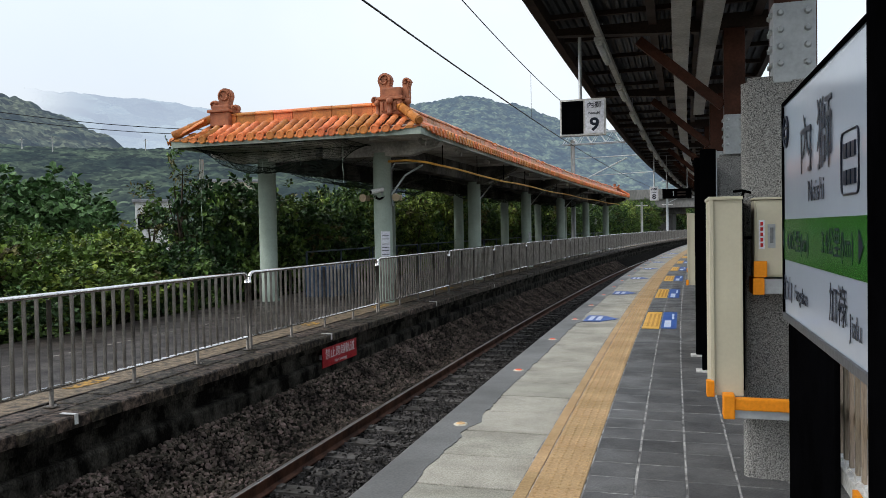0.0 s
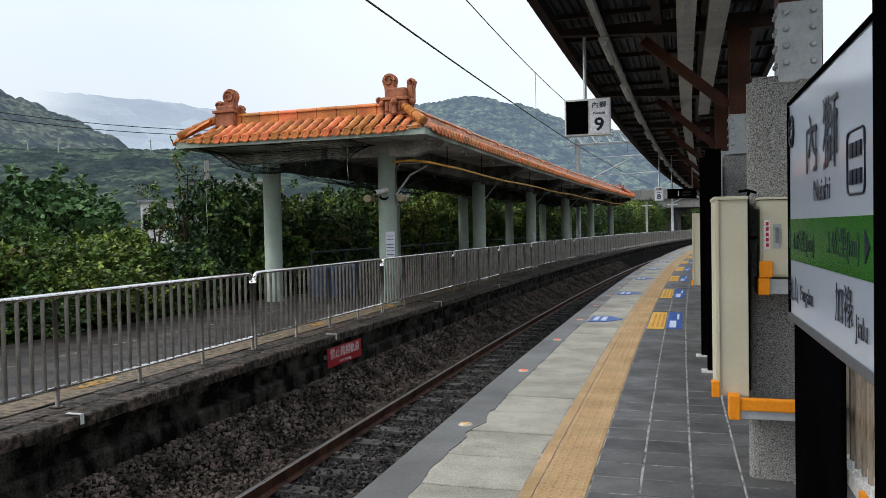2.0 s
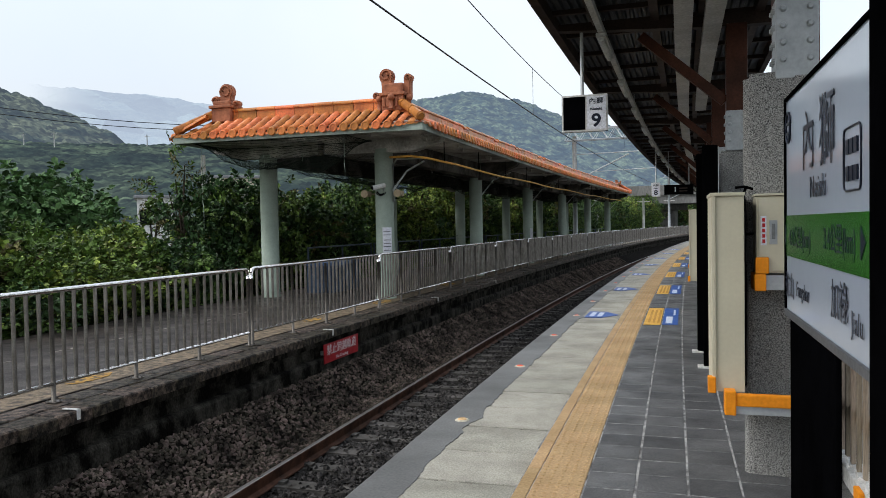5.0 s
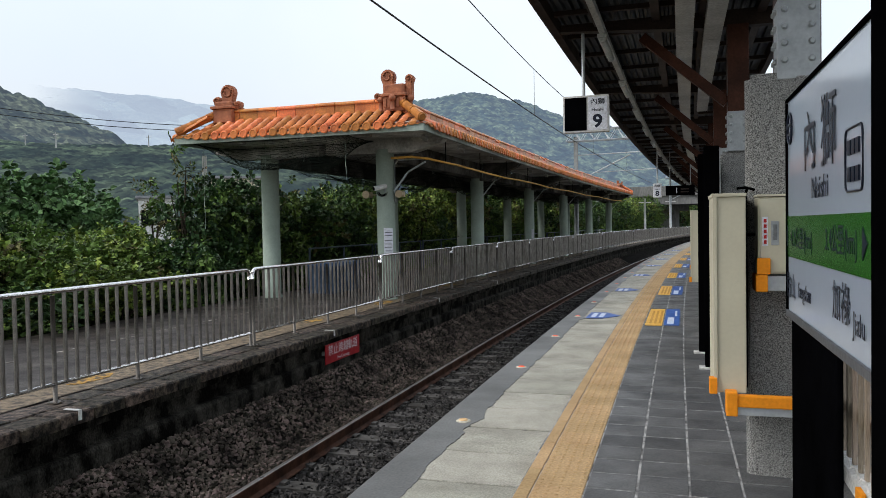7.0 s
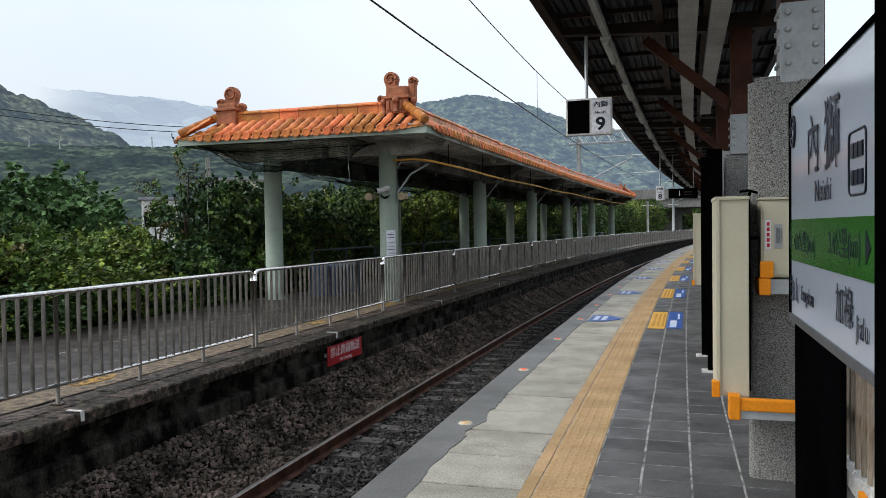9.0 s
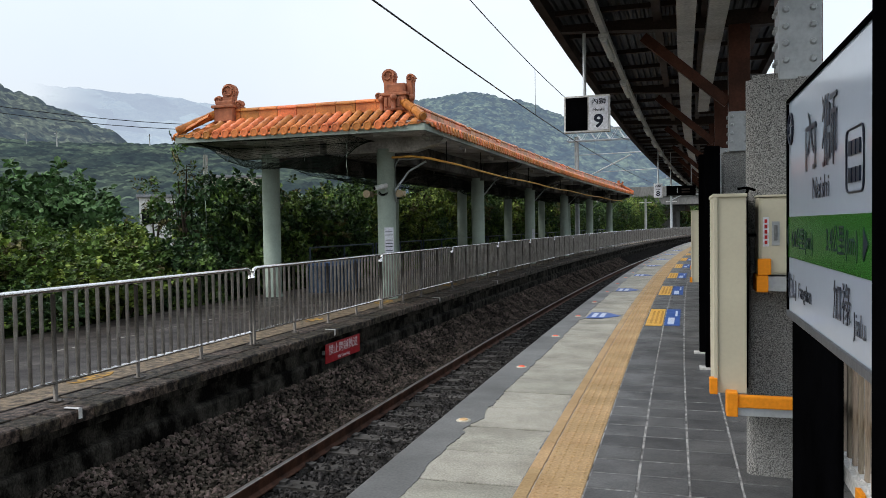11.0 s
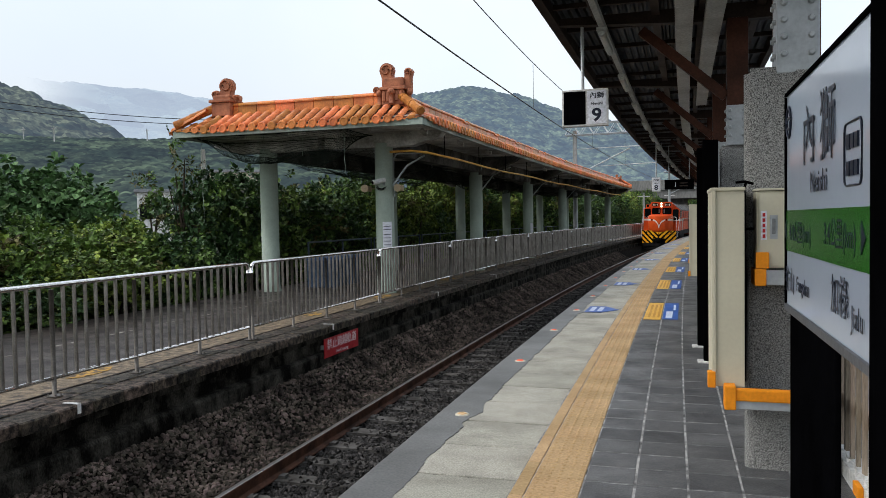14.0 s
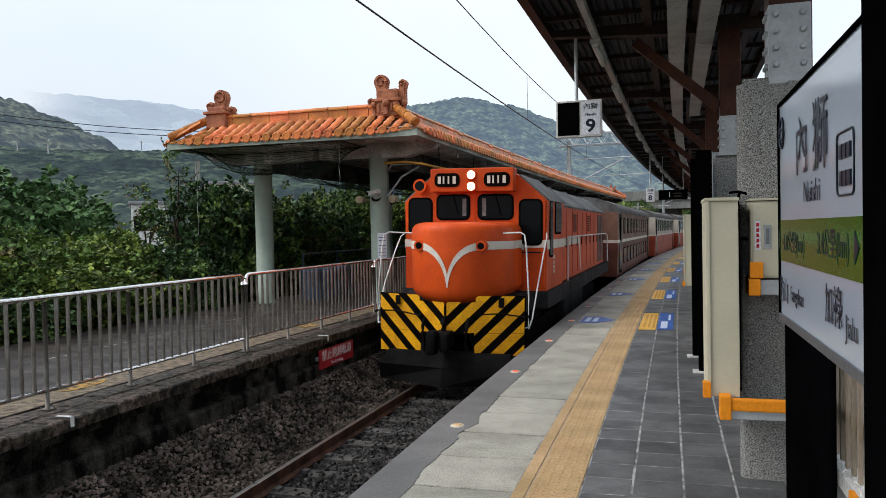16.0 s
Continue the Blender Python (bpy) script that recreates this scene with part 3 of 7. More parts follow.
            prism(hb, pts if way > 0 else pts[::-1], 0.3, Matrix.Translation((0, 0.15, 0)) @ Matrix.Rotation(radians(90), 4, "X"))
            bmesh.ops.recalc_face_normals(hb, faces=hb.faces)
            # the end haunch keeps the pale soffit colour, inner ones take the shaded one
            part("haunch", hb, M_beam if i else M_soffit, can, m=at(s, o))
    for o in (-6.1, -8.95):
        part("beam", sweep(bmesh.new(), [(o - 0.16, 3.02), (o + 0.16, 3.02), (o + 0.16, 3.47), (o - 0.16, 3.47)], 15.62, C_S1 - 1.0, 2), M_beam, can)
    # short drain spouts below the eaves
    for i in range(14):
        sb = bmesh.new()
        tube(sb, [(0, 0, 0.08), (0, 0, 0.0), (0.05, 0, -0.05), (0.12, 0, -0.06)], 0.055, 8)
        part("drain_spout", sb, M_soffit, can, m=at(14.9 + 2.6 * i, C_O1 - 0.42, 3.42))
    for i in range(3):
        sb = bmesh.new()
        box(sb, -0.16, 0.16, -0.1, 0.1, -0.1, 0.0, 0.02)
        part("bracket_block", sb, M_soffit, can, m=at(C_S0 + 0.35, C_O0 + 1.3 + i * 1.45, 3.47))
    return can


CANOPY = build_canopy()


def sag_net(s0, s1, o0, o1, z, depth, seed, ns=26, no=18):
    """Netting slung below the soffit: thin crossing cords on a sagging, lumpy sheet."""
    bm = bmesh.new()
    def p(i, j):
        u, v = i / ns, j / no
        dip = depth * (math.sin(math.pi * u) * 0.5 + 0.5 * math.sin(math.pi * v)) * (1 + 0.6 * noise.noise((u * 3 + seed, v * 3, seed)))
        edge = min(1, 6 * min(u, 1 - u, v, 1 - v) + 0.05)
        return on(s0 + (s1 - s0) * u, o0 + (o1 - o0) * v, z - max(0, dip) * edge)
    def ribbon(pts, w):
        prev = None
        for q in pts:
            a, b = bm.verts.new(q + Vector((0, 0, w))), bm.verts.new(q - Vector((0, 0, w)))
            if prev:
                bm.faces.new((prev[0], a, b, prev[1]))
            prev = (a, b)
    for i in range(ns + 1):
        ribbon([p(i, j * no / 12) for j in range(13)], 0.0034)
    for j in range(no + 1):
        ribbon([p(i * ns / 16, j) for i in range(17)], 0.0034)
    # gathered edge and heaped dark remains in it
    for pts in ([p(0, j) for j in range(no + 1)], [p(ns, j) for j in range(no + 1)], [p(i, 0) for i in range(ns + 1)], [p(i, no) for i in range(ns + 1)]):
        tube(bm, pts, 0.009, 5)
    ob = part("bird_net", bm, M_net)
    return tagged(ob, "dark sagging bird netting slung under the soffit", "net", "nets under the old canopy")


for i, (a, b, c, d, dep) in enumerate(((13.95, 15.3, -9.9, -6.3, 0.6), (15.6, 22.4, -8.7, -6.3, 0.9), (22.9, 29.8, -8.7, -6.3, 0.65), (30.2, 37, -8.7, -6.3, 0.6), (37.4, 44.4, -8.7, -6.3, 0.6), (44.6, 51, -8.7, -6.3, 0.6), (15.6, 29.6, -9.95, -9.0, 0.5))):
    sag_net(a, b, c, d, 3.42, dep, i * 7.3, ns=44, no=30)


for s, o, z0, z1 in ((14.0, -6.35, 2.55, 3.47), (14.1, -9.75, 1.6, 3.4), (14.2, -8.3, 2.9, 3.47), (14.2, -7.4, 2.95, 3.47), (20.5, -5.3, 2.9, 3.47)):
    cord = bmesh.new()
    tube(cord, [on(s, o + 0.01 * math.sin(i * 2.1), z0 + (z1 - z0) * i / 6) for i in range(7)], 0.007, 5)
    tagged(part("hanging_cord", cord, M_pale_green), "thin loose cord hanging from the canopy soffit", "cord", "cords under the old canopy")


def build_conduit():
    can = thing("lighting_pipe", Matrix.Identity(4), "yellowed lighting pipe hung on rods below the canopy", "pipe")
    bm = bmesh.new()
    pts = [on(15.4, -6.0, 3.06), on(15.2, -5.4, 3.05), on(15.3, -5.05, 3.0)] + [on(15.3 + i * 2.2, -5.02, 2.985 + 0.02 * math.sin(i * 1.7)) for i in range(1, 17)]
    tube(bm, pts, 0.026, 8)
    part("pipe", bm, M_conduit, can)
    for i in range(12):
        rb = bmesh.new()
        tube(rb, [on(16.4 + 2.9 * i, -5.02, 3.0), on(16.4 + 2.9 * i, -5.02, 3.47)], 0.011, 6)
        part("rod", rb, M_black, can)


build_conduit()


def build_column_gear():
    s, o = 15.45, -6.1
    cctv = thing("security_camera", at(s - 0.22, o + 0.0, 2.42), "white security camera with loose black cable on a column", "security camera")
    bm = bmesh.new()
    tube(bm, [(-0.08, -0.24, -0.03), (0.1, 0.0, 0.03)], 0.05, 12)
    part("housing", bm, M_white_paint, cctv)
    bm = bmesh.new()
    tube(bm, [(-0.085, -0.247, -0.032), (-0.075, -0.233, -0.028)], 0.04, 12)
    part("lens", bm, M_black, cctv)
    bm = bmesh.new()
    tube(bm, [(0.08, -0.02, 0.02), (0.06, 0.04, -0.08), (0.0, 0.05, -0.1)], 0.018, 6)
    part("arm", bm, M_grey_metal, cctv)
    bm = bmesh.new()
    for r in (0.075, 0.09, 0.115):
        tube(bm, [(0.03 + r * math.cos(a), -0.02 - 0.2 * r, -0.1 + r * 0.75 * math.sin(a)) for a in [2.9 + i * 0.3 for i in range(int(60 * r) + 6)]], 0.009, 5)
    part("cable_coil", bm, M_black, cctv)
    for dx, dy, turn in ((-0.36, -0.1, 200), (0.34, 0.05, -20)):
        sp = thing("loudspeaker", at(s + dy, o + dx, 2.28), "small cream horn loudspeaker fixed to a column", "loudspeaker", "loudspeakers on the column")
        bm = bmesh.new()
        tube(bm, [(0, -0.16, 0), (0, -0.05, 0.0), (0, 0.05, 0.01)], [0.085, 0.07, 0.05], 12)
        part("horn", bm, M_cream_plastic, sp)
        bm = bmesh.new()
        box(bm, -0.05, 0.05, 0.02, 0.12, -0.06, 0.06, 0.01)
        tube(bm, [(0, 0.08, 0), (-dx * 0.55, 0.06, 0.0)], 0.015, 6)
        part("driver", bm, M_cream_plastic, sp)
    br = thing("pipe_bracket", at(s, o + 0.2, 2.4), "grey steel bracket arm with conduit on a column", "bracket")
    bm = bmesh.new()
    tube(bm, [(0, 0, -0.05), (0.35, -0.05, 0.35), (0.75, -0.05, 0.55)], 0.022, 6)
    part("strut", bm, M_grey_metal, br)
    bm = bmesh.new()
    tube(bm, [(0.03, 0, -0.3), (0.02, 0, 0.5), (0.1, 0, 0.62), (0.8, 0, 0.62)], 0.02, 6)
    part("conduit", bm, M_grey_metal, br)
    for i in range(1, 6):
        b2 = thing("brace_arm", at(s + 7.28 * i, o + 0.2, 2.5), "thin dark steel brace from column to eave", "brace", "braces on the columns")
        bm = bmesh.new()
        tube(bm, [(0, 0, 0), (0.45, -0.3, 0.42), (1.05, -0.6, 0.6)], 0.02, 6)
        part("rod", bm, M_grey_metal, b2)
    note = thing("notice_sheet", at(s - 0.213, o + 0.06, 1.25), "white paper notice with dark print wrapped on a column", "notice")
    bm = bmesh.new()
    arc = [(0.209 * math.sin(a), 0.213 - 0.209 * math.cos(a)) for a in [radians(-10 + 7 * i) for i in range(9)]]
    for (x0, y0), (x1, y1) in zip(arc, arc[1:]):
        bm.faces.new([bm.verts.new(p) for p in ((x0, y0, -0.27), (x1, y1, -0.27), (x1, y1, 0.3), (x0, y0, 0.3))])
    part("sheet", bm, M_paper, note)
    bm = bmesh.new()
    for z in (0.2, 0.13, 0.02, -0.05, -0.12, -0.2):
        for (x0, y0), (x1, y1) in list(zip(arc, arc[1:]))[1:-1]:
            bm.faces.new([bm.verts.new(p) for p in ((x0, y0 - 0.004, z), (x1, y1 - 0.004, z), (x1, y1 - 0.004, z + 0.014), (x0, y0 - 0.004, z + 0.014))])
    part("print_bars", bm, M_ink, note)
    note2 = thing("notice_sheet", at(s + 7.28 * 2 - 0.213, o + 0.16, 1.05), "narrow white paper notice on a column", "notice")
    bm = bmesh.new()
    box(bm, -0.05, 0.06, 0.06, 0.07, -0.25, 0.35)
    part("sheet", bm, M_paper, note2)


build_column_gear()


# bar steel darker than the rails: the dim surroundings it reflects, coloured in
M_steel_dim = surface("dull_stainless_steel", (0.34, 0.32, 0.295), (0.19, 0.175, 0.155), 0.36, metal=0.8, big=5, fine=80, bump=0.03)


# post steel darkened further, its dim reflections again put in the colour
M_post = surface("weathered_steel_post", (0.16, 0.148, 0.132), (0.09, 0.083, 0.073), 0.5, metal=0.5, big=5, fine=60, bump=0.03, spec=0.08)


def build_fence():
    L = 4.495
    panel = thing("fence_panel", at(0, -5.47), "stainless steel railing panel with upright bars on an old platform", "railing", "railing along the old platform")
    bm = bmesh.new()
    r = 0.07
    tube(bm, [(0, 0, 0.9), (0, 0, 1.03 - r), (0, 0.3 * r, 1.03 - 0.3 * r), (0, r, 1.03)] + [(0, r + (L - 2 * r) * i / 4, 1.03) for i in range(1, 5)] + [(0, L - 0.3 * r, 1.03 - 0.3 * r), (0, L, 1.03 - r), (0, L, 0.9)], 0.024, 9)
    part("top_rail", bm, M_steel, panel)
    bm = bmesh.new()
    tube(bm, [(0, 0, 0.17), (0, L, 0.17)], 0.019, 8)
    part("bottom_rail", bm, M_steel, panel)
    post = bar = plate = None
    n = 32
    for i in range(n + 1):
        y = L * i / n
        m = Matrix.Translation((0, y, 0))
        if i % 8 == 0:
            if post is None:
                bm = bmesh.new()
                tube(bm, [(0, 0, 0.0), (0, 0, 0.99)], 0.021, 8)
                post = part("post", bm, M_post, panel, m=m)
                bm = bmesh.new()
                box(bm, -0.06, 0.06, -0.05, 0.05, 0, 0.008)
                for x in (-0.042, 0.042):
                    for q in (-0.032, 0.032):
                        tube(bm, [(x, q, 0.008), (x, q, 0.022)], 0.008, 6)
                plate = part("base_plate", bm, M_post, post)
            else:
                p = again(post, "post", m, panel)
                again(plate, "base_plate", Matrix.Identity(4), p)
        elif bar is None:
            bm = bmesh.new()
            tube(bm, [(0, 0, 0.17), (0, 0, 1.02)], 0.0185, 8, caps=False)
            bar = part("bar", bm, M_steel_dim, panel, m=m)
        else:
            again(bar, "bar", m, panel)
    starts = [4.54 * i - 0.02 for i in range(0, 22)]
    panel.matrix_world = at(starts[0] + 0.0, -5.47) @ Matrix.Rotation(-L / 2 / R, 4, "Z")
    for s in starts[1:]:
        copy_thing(panel, at(s, -5.47) @ Matrix.Rotation(-L / 2 / R, 4, "Z"))


build_fence()


def build_left_odds():
    # back rail of the old platform
    blue_rail = surface("faded_blue_pipe_paint", (0.10, 0.13, 0.17), (0.06, 0.075, 0.10), 0.5, big=4, bump=0.03)
    for i in range(12):
        s = 17.6 + 4.2 * i
        rail = thing("back_railing", at(s, -9.15), "thin blue-grey pipe railing at the back of the platform", "railing", "pipe railings at the back")
        for z in (1.05, 0.55):
            bm = bmesh.new()
            tube(bm, [(0, 0, z), (0, 4.1, z)], 0.022, 7)
            part("rail", bm, blue_rail, rail)
        for y in (0.02, 2.05, 4.08):
            bm = bmesh.new()
            tube(bm, [(0, y, 0), (0, y, 1.07)], 0.025, 7)
            part("post", bm, blue_rail, rail)
    tank = thing("storage_crate", at(16.4, -8.55), "low blue-green covered crate behind the railing", "crate")
    bm = bmesh.new()
    box(bm, 0, 0.7, 0, 1.5, 0, 0.66, 0.03)
    part("body", bm, M_blue_sheet, tank)
    for i in range(6):
        bm = bmesh.new()
        box(bm, 0.02 + i * 0.12, 0.06 + i * 0.12, -0.015, 0, 0.06, 0.6)
        part("rib", bm, M_blue_sheet, tank)
    bm = bmesh.new()
    box(bm, -0.04, 0.74, -0.04, 1.54, 0.66, 0.74, 0.02)
    part("lid", bm, surface("blue_plastic_lid", (0.07, 0.13, 0.26), (0.05, 0.09, 0.17), 0.5), tank, "blue lid")
    # red warning plate on the platform wall
    red = surface("red_enamel_plate", (0.42, 0.022, 0.03), (0.28, 0.016, 0.02), 0.42, big=6, bump=0.03)
    white = surface("white_print", (0.75, 0.72, 0.72), (0.6, 0.55, 0.55), 0.5, bump=0)
    plate = thing("warning_sign", at(10.88, LEFT_EDGE - 0.02, -0.33, 0), "red warning plate with white lettering on the platform wall", "sign")
    bm = bmesh.new()
    box(bm, 0, 0.014, -0.62, 0.62, -0.145, 0.145, 0.004)
    part("plate", bm, red, plate)
    turn = Matrix(((0, 0, 1, 0.0155), (1, 0, 0, 0), (0, 1, 0, 0), (0, 0, 0, 1)))
    words("chinese_lettering", "禁止跨越軌道", 0.17, white, plate, turn @ Matrix.Translation((0, 0.035, 0)), squeeze=1.05)
    words("english_lettering", "No Crossing", 0.07, white, plate, turn @ Matrix.Translation((0, -0.095, 0)), squeeze=1.2)
    for y in (-0.5, 0.5):
        bm = bmesh.new()
        box(bm, -0.12, 0, y - 0.02, y + 0.02, -0.03, 0.03)
        part("fixing", bm, M_grey_metal, plate)
    # white painted edge marks
    for s in (5.42, 10.55, 15.7, 20.8):
        bm = bmesh.new()
        box(bm, -0.16, 0.006, -0.02, 0.02, 0.0, 0.006)
        box(bm, 0.0, 0.006, -0.02, 0.02, -0.085, 0.006)
        tagged(part("edge_mark", bm, M_white_paint, m=at(s, LEFT_EDGE + 0.004, 0.004)), "white painted mark wrapped over the platform edge", "marking", "marks on the platform edge", "structure")
    # old yellow patches and dashes
    yel = surface("worn_yellow_paint", (0.42, 0.24, 0.05), (0.09, 0.072, 0.05), 0.7, big=9, spread=(0.44, 0.56))
    faded = surface("faded_white_paint", (0.30, 0.28, 0.25), (0.08, 0.07, 0.06), 0.6, big=9, spread=(0.42, 0.58))
    for s, o, w, l in ((6.6, -5.95, 0.3, 0.62), (11.6, -5.9, 0.26, 0.5), (14.6, -5.85, 0.3, 0.8), (19.2, -5.9, 0.3, 0.9)):
        bm = bmesh.new()
        prism(bm, [(w / 2 * math.cos(a) * (1 + 0.3 * noise.noise((a, s, 0))), l / 2 * math.sin(a) * (1 + 0.3 * noise.noise((a * 2, s, 3)))) for a in [i * 0.5 for i in range(12)]], 0.004)
        tagged(part("paint_patch", bm, yel, m=at(s, o, 0.005)), "worn yellow paint patch on the paving", "marking", kind="structure")
    for i in range(9):
        bm = bmesh.new()
        box(bm, -0.03, 0.03, -0.24, 0.24, 0, 0.003)
        tagged(part("lane_dash", bm, faded, m=at(5.0 + i * 1.05, -7.75, 0.001)), "faded white dash on the paving", "marking", "faded dashes", "structure")


build_left_odds()

# ---- right platform: canopy, pillars, boxes, boards ----
M_granite = surface("grey_washed_granite", (0.44, 0.44, 0.42), (0.045, 0.045, 0.044), 0.8, big=150, fine=320, bump=0.6, spread=(0.40, 0.62), grain=1.5)
M_brown = surface("red_brown_painted_steel", (0.074, 0.027, 0.0155), (0.04, 0.0155, 0.009), 0.5, big=3, fine=40, bump=0.05)
M_deck = surface("dark_blue_grey_metal_deck", (0.055, 0.062, 0.07), (0.03, 0.034, 0.04), 0.5, metal=0.2, big=2, fine=40, bump=0.05)
M_dark_steel = surface("dark_brown_steel", (0.05, 0.034, 0.027), (0.03, 0.02, 0.016), 0.55, big=3, bump=0.05)
M_tray = surface("pale_grey_cable_tray", (0.55, 0.56, 0.54), (0.40, 0.41, 0.39), 0.5, big=2, fine=30, bump=0.05)
M_beige = surface("beige_enamel_cabinet", (0.56, 0.53, 0.40), (0.49, 0.46, 0.345), 0.45, big=1.5, fine=50, bump=0.01, grain=0.12)
M_orange = surface("orange_foam_guard", (0.80, 0.275, 0.015), (0.73, 0.245, 0.013), 0.55, grain=0.4, big=4, fine=50, bump=0.08)
M_panel = surface("white_sign_panel", (0.40, 0.455, 0.54), (0.36, 0.41, 0.49), 0.12, big=0.8, bump=0.0, coat=0.35, rough_var=0.04, grain=0.05)
M_green_band = surface("green_sign_band", (0.022, 0.135, 0.011), (0.018, 0.105, 0.009), 0.2, bump=0.0, coat=0.5, rough_var=0.04, grain=0.05)
M_letter = surface("navy_black_lettering", (0.015, 0.02, 0.035), (0.01, 0.014, 0.025), 0.35, bump=0)
M_wood = surface("brown_wooden_slat", (0.38, 0.31, 0.235), (0.24, 0.185, 0.135), 0.65, big=3, fine=30, bump=0.2, streak=(8, 8, 0.6), pieces=0.2)
M_red = surface("red_label", (0.5, 0.03, 0.03), (0.4, 0.02, 0.02), 0.5, bump=0)
M_lamp_off = surface("frosted_lamp_cover", (0.62, 0.64, 0.62), (0.5, 0.52, 0.5), 0.35, bump=0)

PILLARS = [5.0 + 4.8 * i for i in range(-1, 16)]
SIDE = Matrix(((0, 0, -1, 0), (-1, 0, 0, 0), (0, 1, 0, 0), (0, 0, 0, 1)))     # lettering that faces the track: reads towards the camera's side


def build_right_canopy():
    can = thing("metal_canopy", Matrix.Identity(4), "dark metal platform canopy on brown steel columns with cable trays", "canopy")
    o0, o1, s0, s1 = -1.45, 1.35, -3.0, 84.0
    bm = bmesh.new()
    prof = []
    step = 0.1
    # ribs run along the canopy, so the deck is a corrugated profile
    o = o0 + 0.05
    while o < o1 - 0.05:
        prof += [(o, 4.16), (o + 0.035, 4.16), (o + 0.05, 4.20), (o + 0.085, 4.20)]
        o += step
    under = [(a, z + 0.0) for a, z in prof]
    sweep(bm, under, s0, s1, 4, closed=False)
    part("deck", bm, M_deck, can, "dark corrugated metal deck")
    part("deck_top", sweep(bmesh.new(), [(o0, 4.24), (o1, 4.24), (o1, 4.27), (o0, 4.27)], s0, s1, 3), M_deck, can)
    part("gutter", sweep(bmesh.new(), [(o0 - 0.06, 4.02), (o0 + 0.06, 4.0), (o0 + 0.06, 4.24), (o0 - 0.1, 4.26)], s0, s1, 2), M_dark_steel, can, "dark edge gutter")
    part("back_gutter", sweep(bmesh.new(), [(o1, 4.05), (o1 + 0.08, 4.05), (o1 + 0.08, 4.28), (o1, 4.28)], s0, s1, 2), M_dark_steel, can)
    for o in (-0.9, -0.2, 0.35, 1.0):
        part("long_beam", sweep(bmesh.new(), [(o - 0.05, 4.04), (o + 0.05, 4.04), (o + 0.05, 4.16), (o - 0.05, 4.16)], s0, s1, 3), M_dark_steel, can)
    purlin = None
    s = s0 + 0.4
    while s < s1:
        if purlin is None:
            bm = bmesh.new()
            box(bm, o0 + 0.06, o1, -0.03, 0.03, 4.1, 4.158)
            purlin = part("purlin", bm, M_dark_steel, can, m=at(s, 0))
        else:
            again(purlin, "purlin", at(s, 0), can)
        s += 1.2
    beam = brace = column = plate = None
    for s in PILLARS:
        m = at(s + 0.1, 0)
        if beam is None:
            bm = bmesh.new()
            prism(bm, [(o0 + 0.05, 4.02), (0.5, 3.9), (1.3, 3.9), (1.3, 4.1), (o0 + 0.05, 4.1)], 0.14, Matrix.Translation((0, 0.07, 0)) @ Matrix.Rotation(radians(90), 4, "X"))
            bmesh.ops.recalc_face_normals(bm, faces=bm.faces)
            beam = part("cross_beam", bm, M_dark_steel, can, m=m)
            bm = bmesh.new()
            box(bm, -0.66, 0.66, -0.05, 0.05, -0.06, 0.06, 0.008, Matrix.Translation((0.12, 0, 3.44)) @ Matrix.Rotation(radians(41.5), 4, "Y"))
            brace = part("brace", bm, M_brown, can, "brown diagonal brace", m=m)
            bm = bmesh.new()
            box(bm, 0.62, 0.86, -0.1, 0.14, 2.43, 3.92, 0.006)
            column = part("steel_column", bm, M_brown, can, "red-brown steel column", m=m)
            bm = bmesh.new()
            box(bm, 0.615, 0.85, -0.125, 0.06, 2.405, 2.88, 0.006)
            for z in (2.52, 2.62, 2.72, 2.82):
                for x in (0.655, 0.805):
                    bmesh.ops.create_cone(bm, cap_ends=True, segments=8, radius1=0.022, radius2=0.014, depth=0.022, matrix=Matrix.Translation((x, -0.135, z)) @ Matrix.Rotation(radians(90), 4, "X"))
                for y in (-0.06, 0.02):
                    bmesh.ops.create_cone(bm, cap_ends=True, segments=8, radius1=0.022, radius2=0.014, depth=0.022, matrix=Matrix.Translation((0.607, y, z)) @ Matrix.Rotation(radians(-90), 4, "Y"))
            plate = part("bolted_plate", bm, M_grey_metal, can, "pale grey bolted base plate", m=m)
        else:
            for ob, nm in ((beam, "cross_beam"), (brace, "brace"), (column, "steel_column"), (plate, "bolted_plate")):
                c = again(ob, nm, m, can)
                if "label" in ob:
                    c["label"] = ob["label"]
    return can


build_right_canopy()


def build_pillars():
    bm = bmesh.new()
    prism(bm, rounded(0.53, 0.5, 0.05, 3, 0.265, 0.25), 2.455)
    top = [e for e in bm.edges if all(v.co.z > 2.4 for v in e.verts)]
    bmesh.ops.bevel(bm, geom=top, offset=0.035, segments=3, affect="EDGES")
    first = None
    for s in PILLARS[1:]:
        if first is None:
            first = tagged(part("stone_pillar", bm, M_granite, m=at(s, 0.432, 0, -5)), "grey washed-granite pillar with rounded edges", "pillar", "granite pillars")
        else:
            copy_thing(first, at(s, 0.523, -0.05, -2))


build_pillars()


M_dull_grey = surface("dull_grey_handle_metal", (0.2, 0.21, 0.21), (0.12, 0.125, 0.125), 0.4, metal=0.6, bump=0.02)


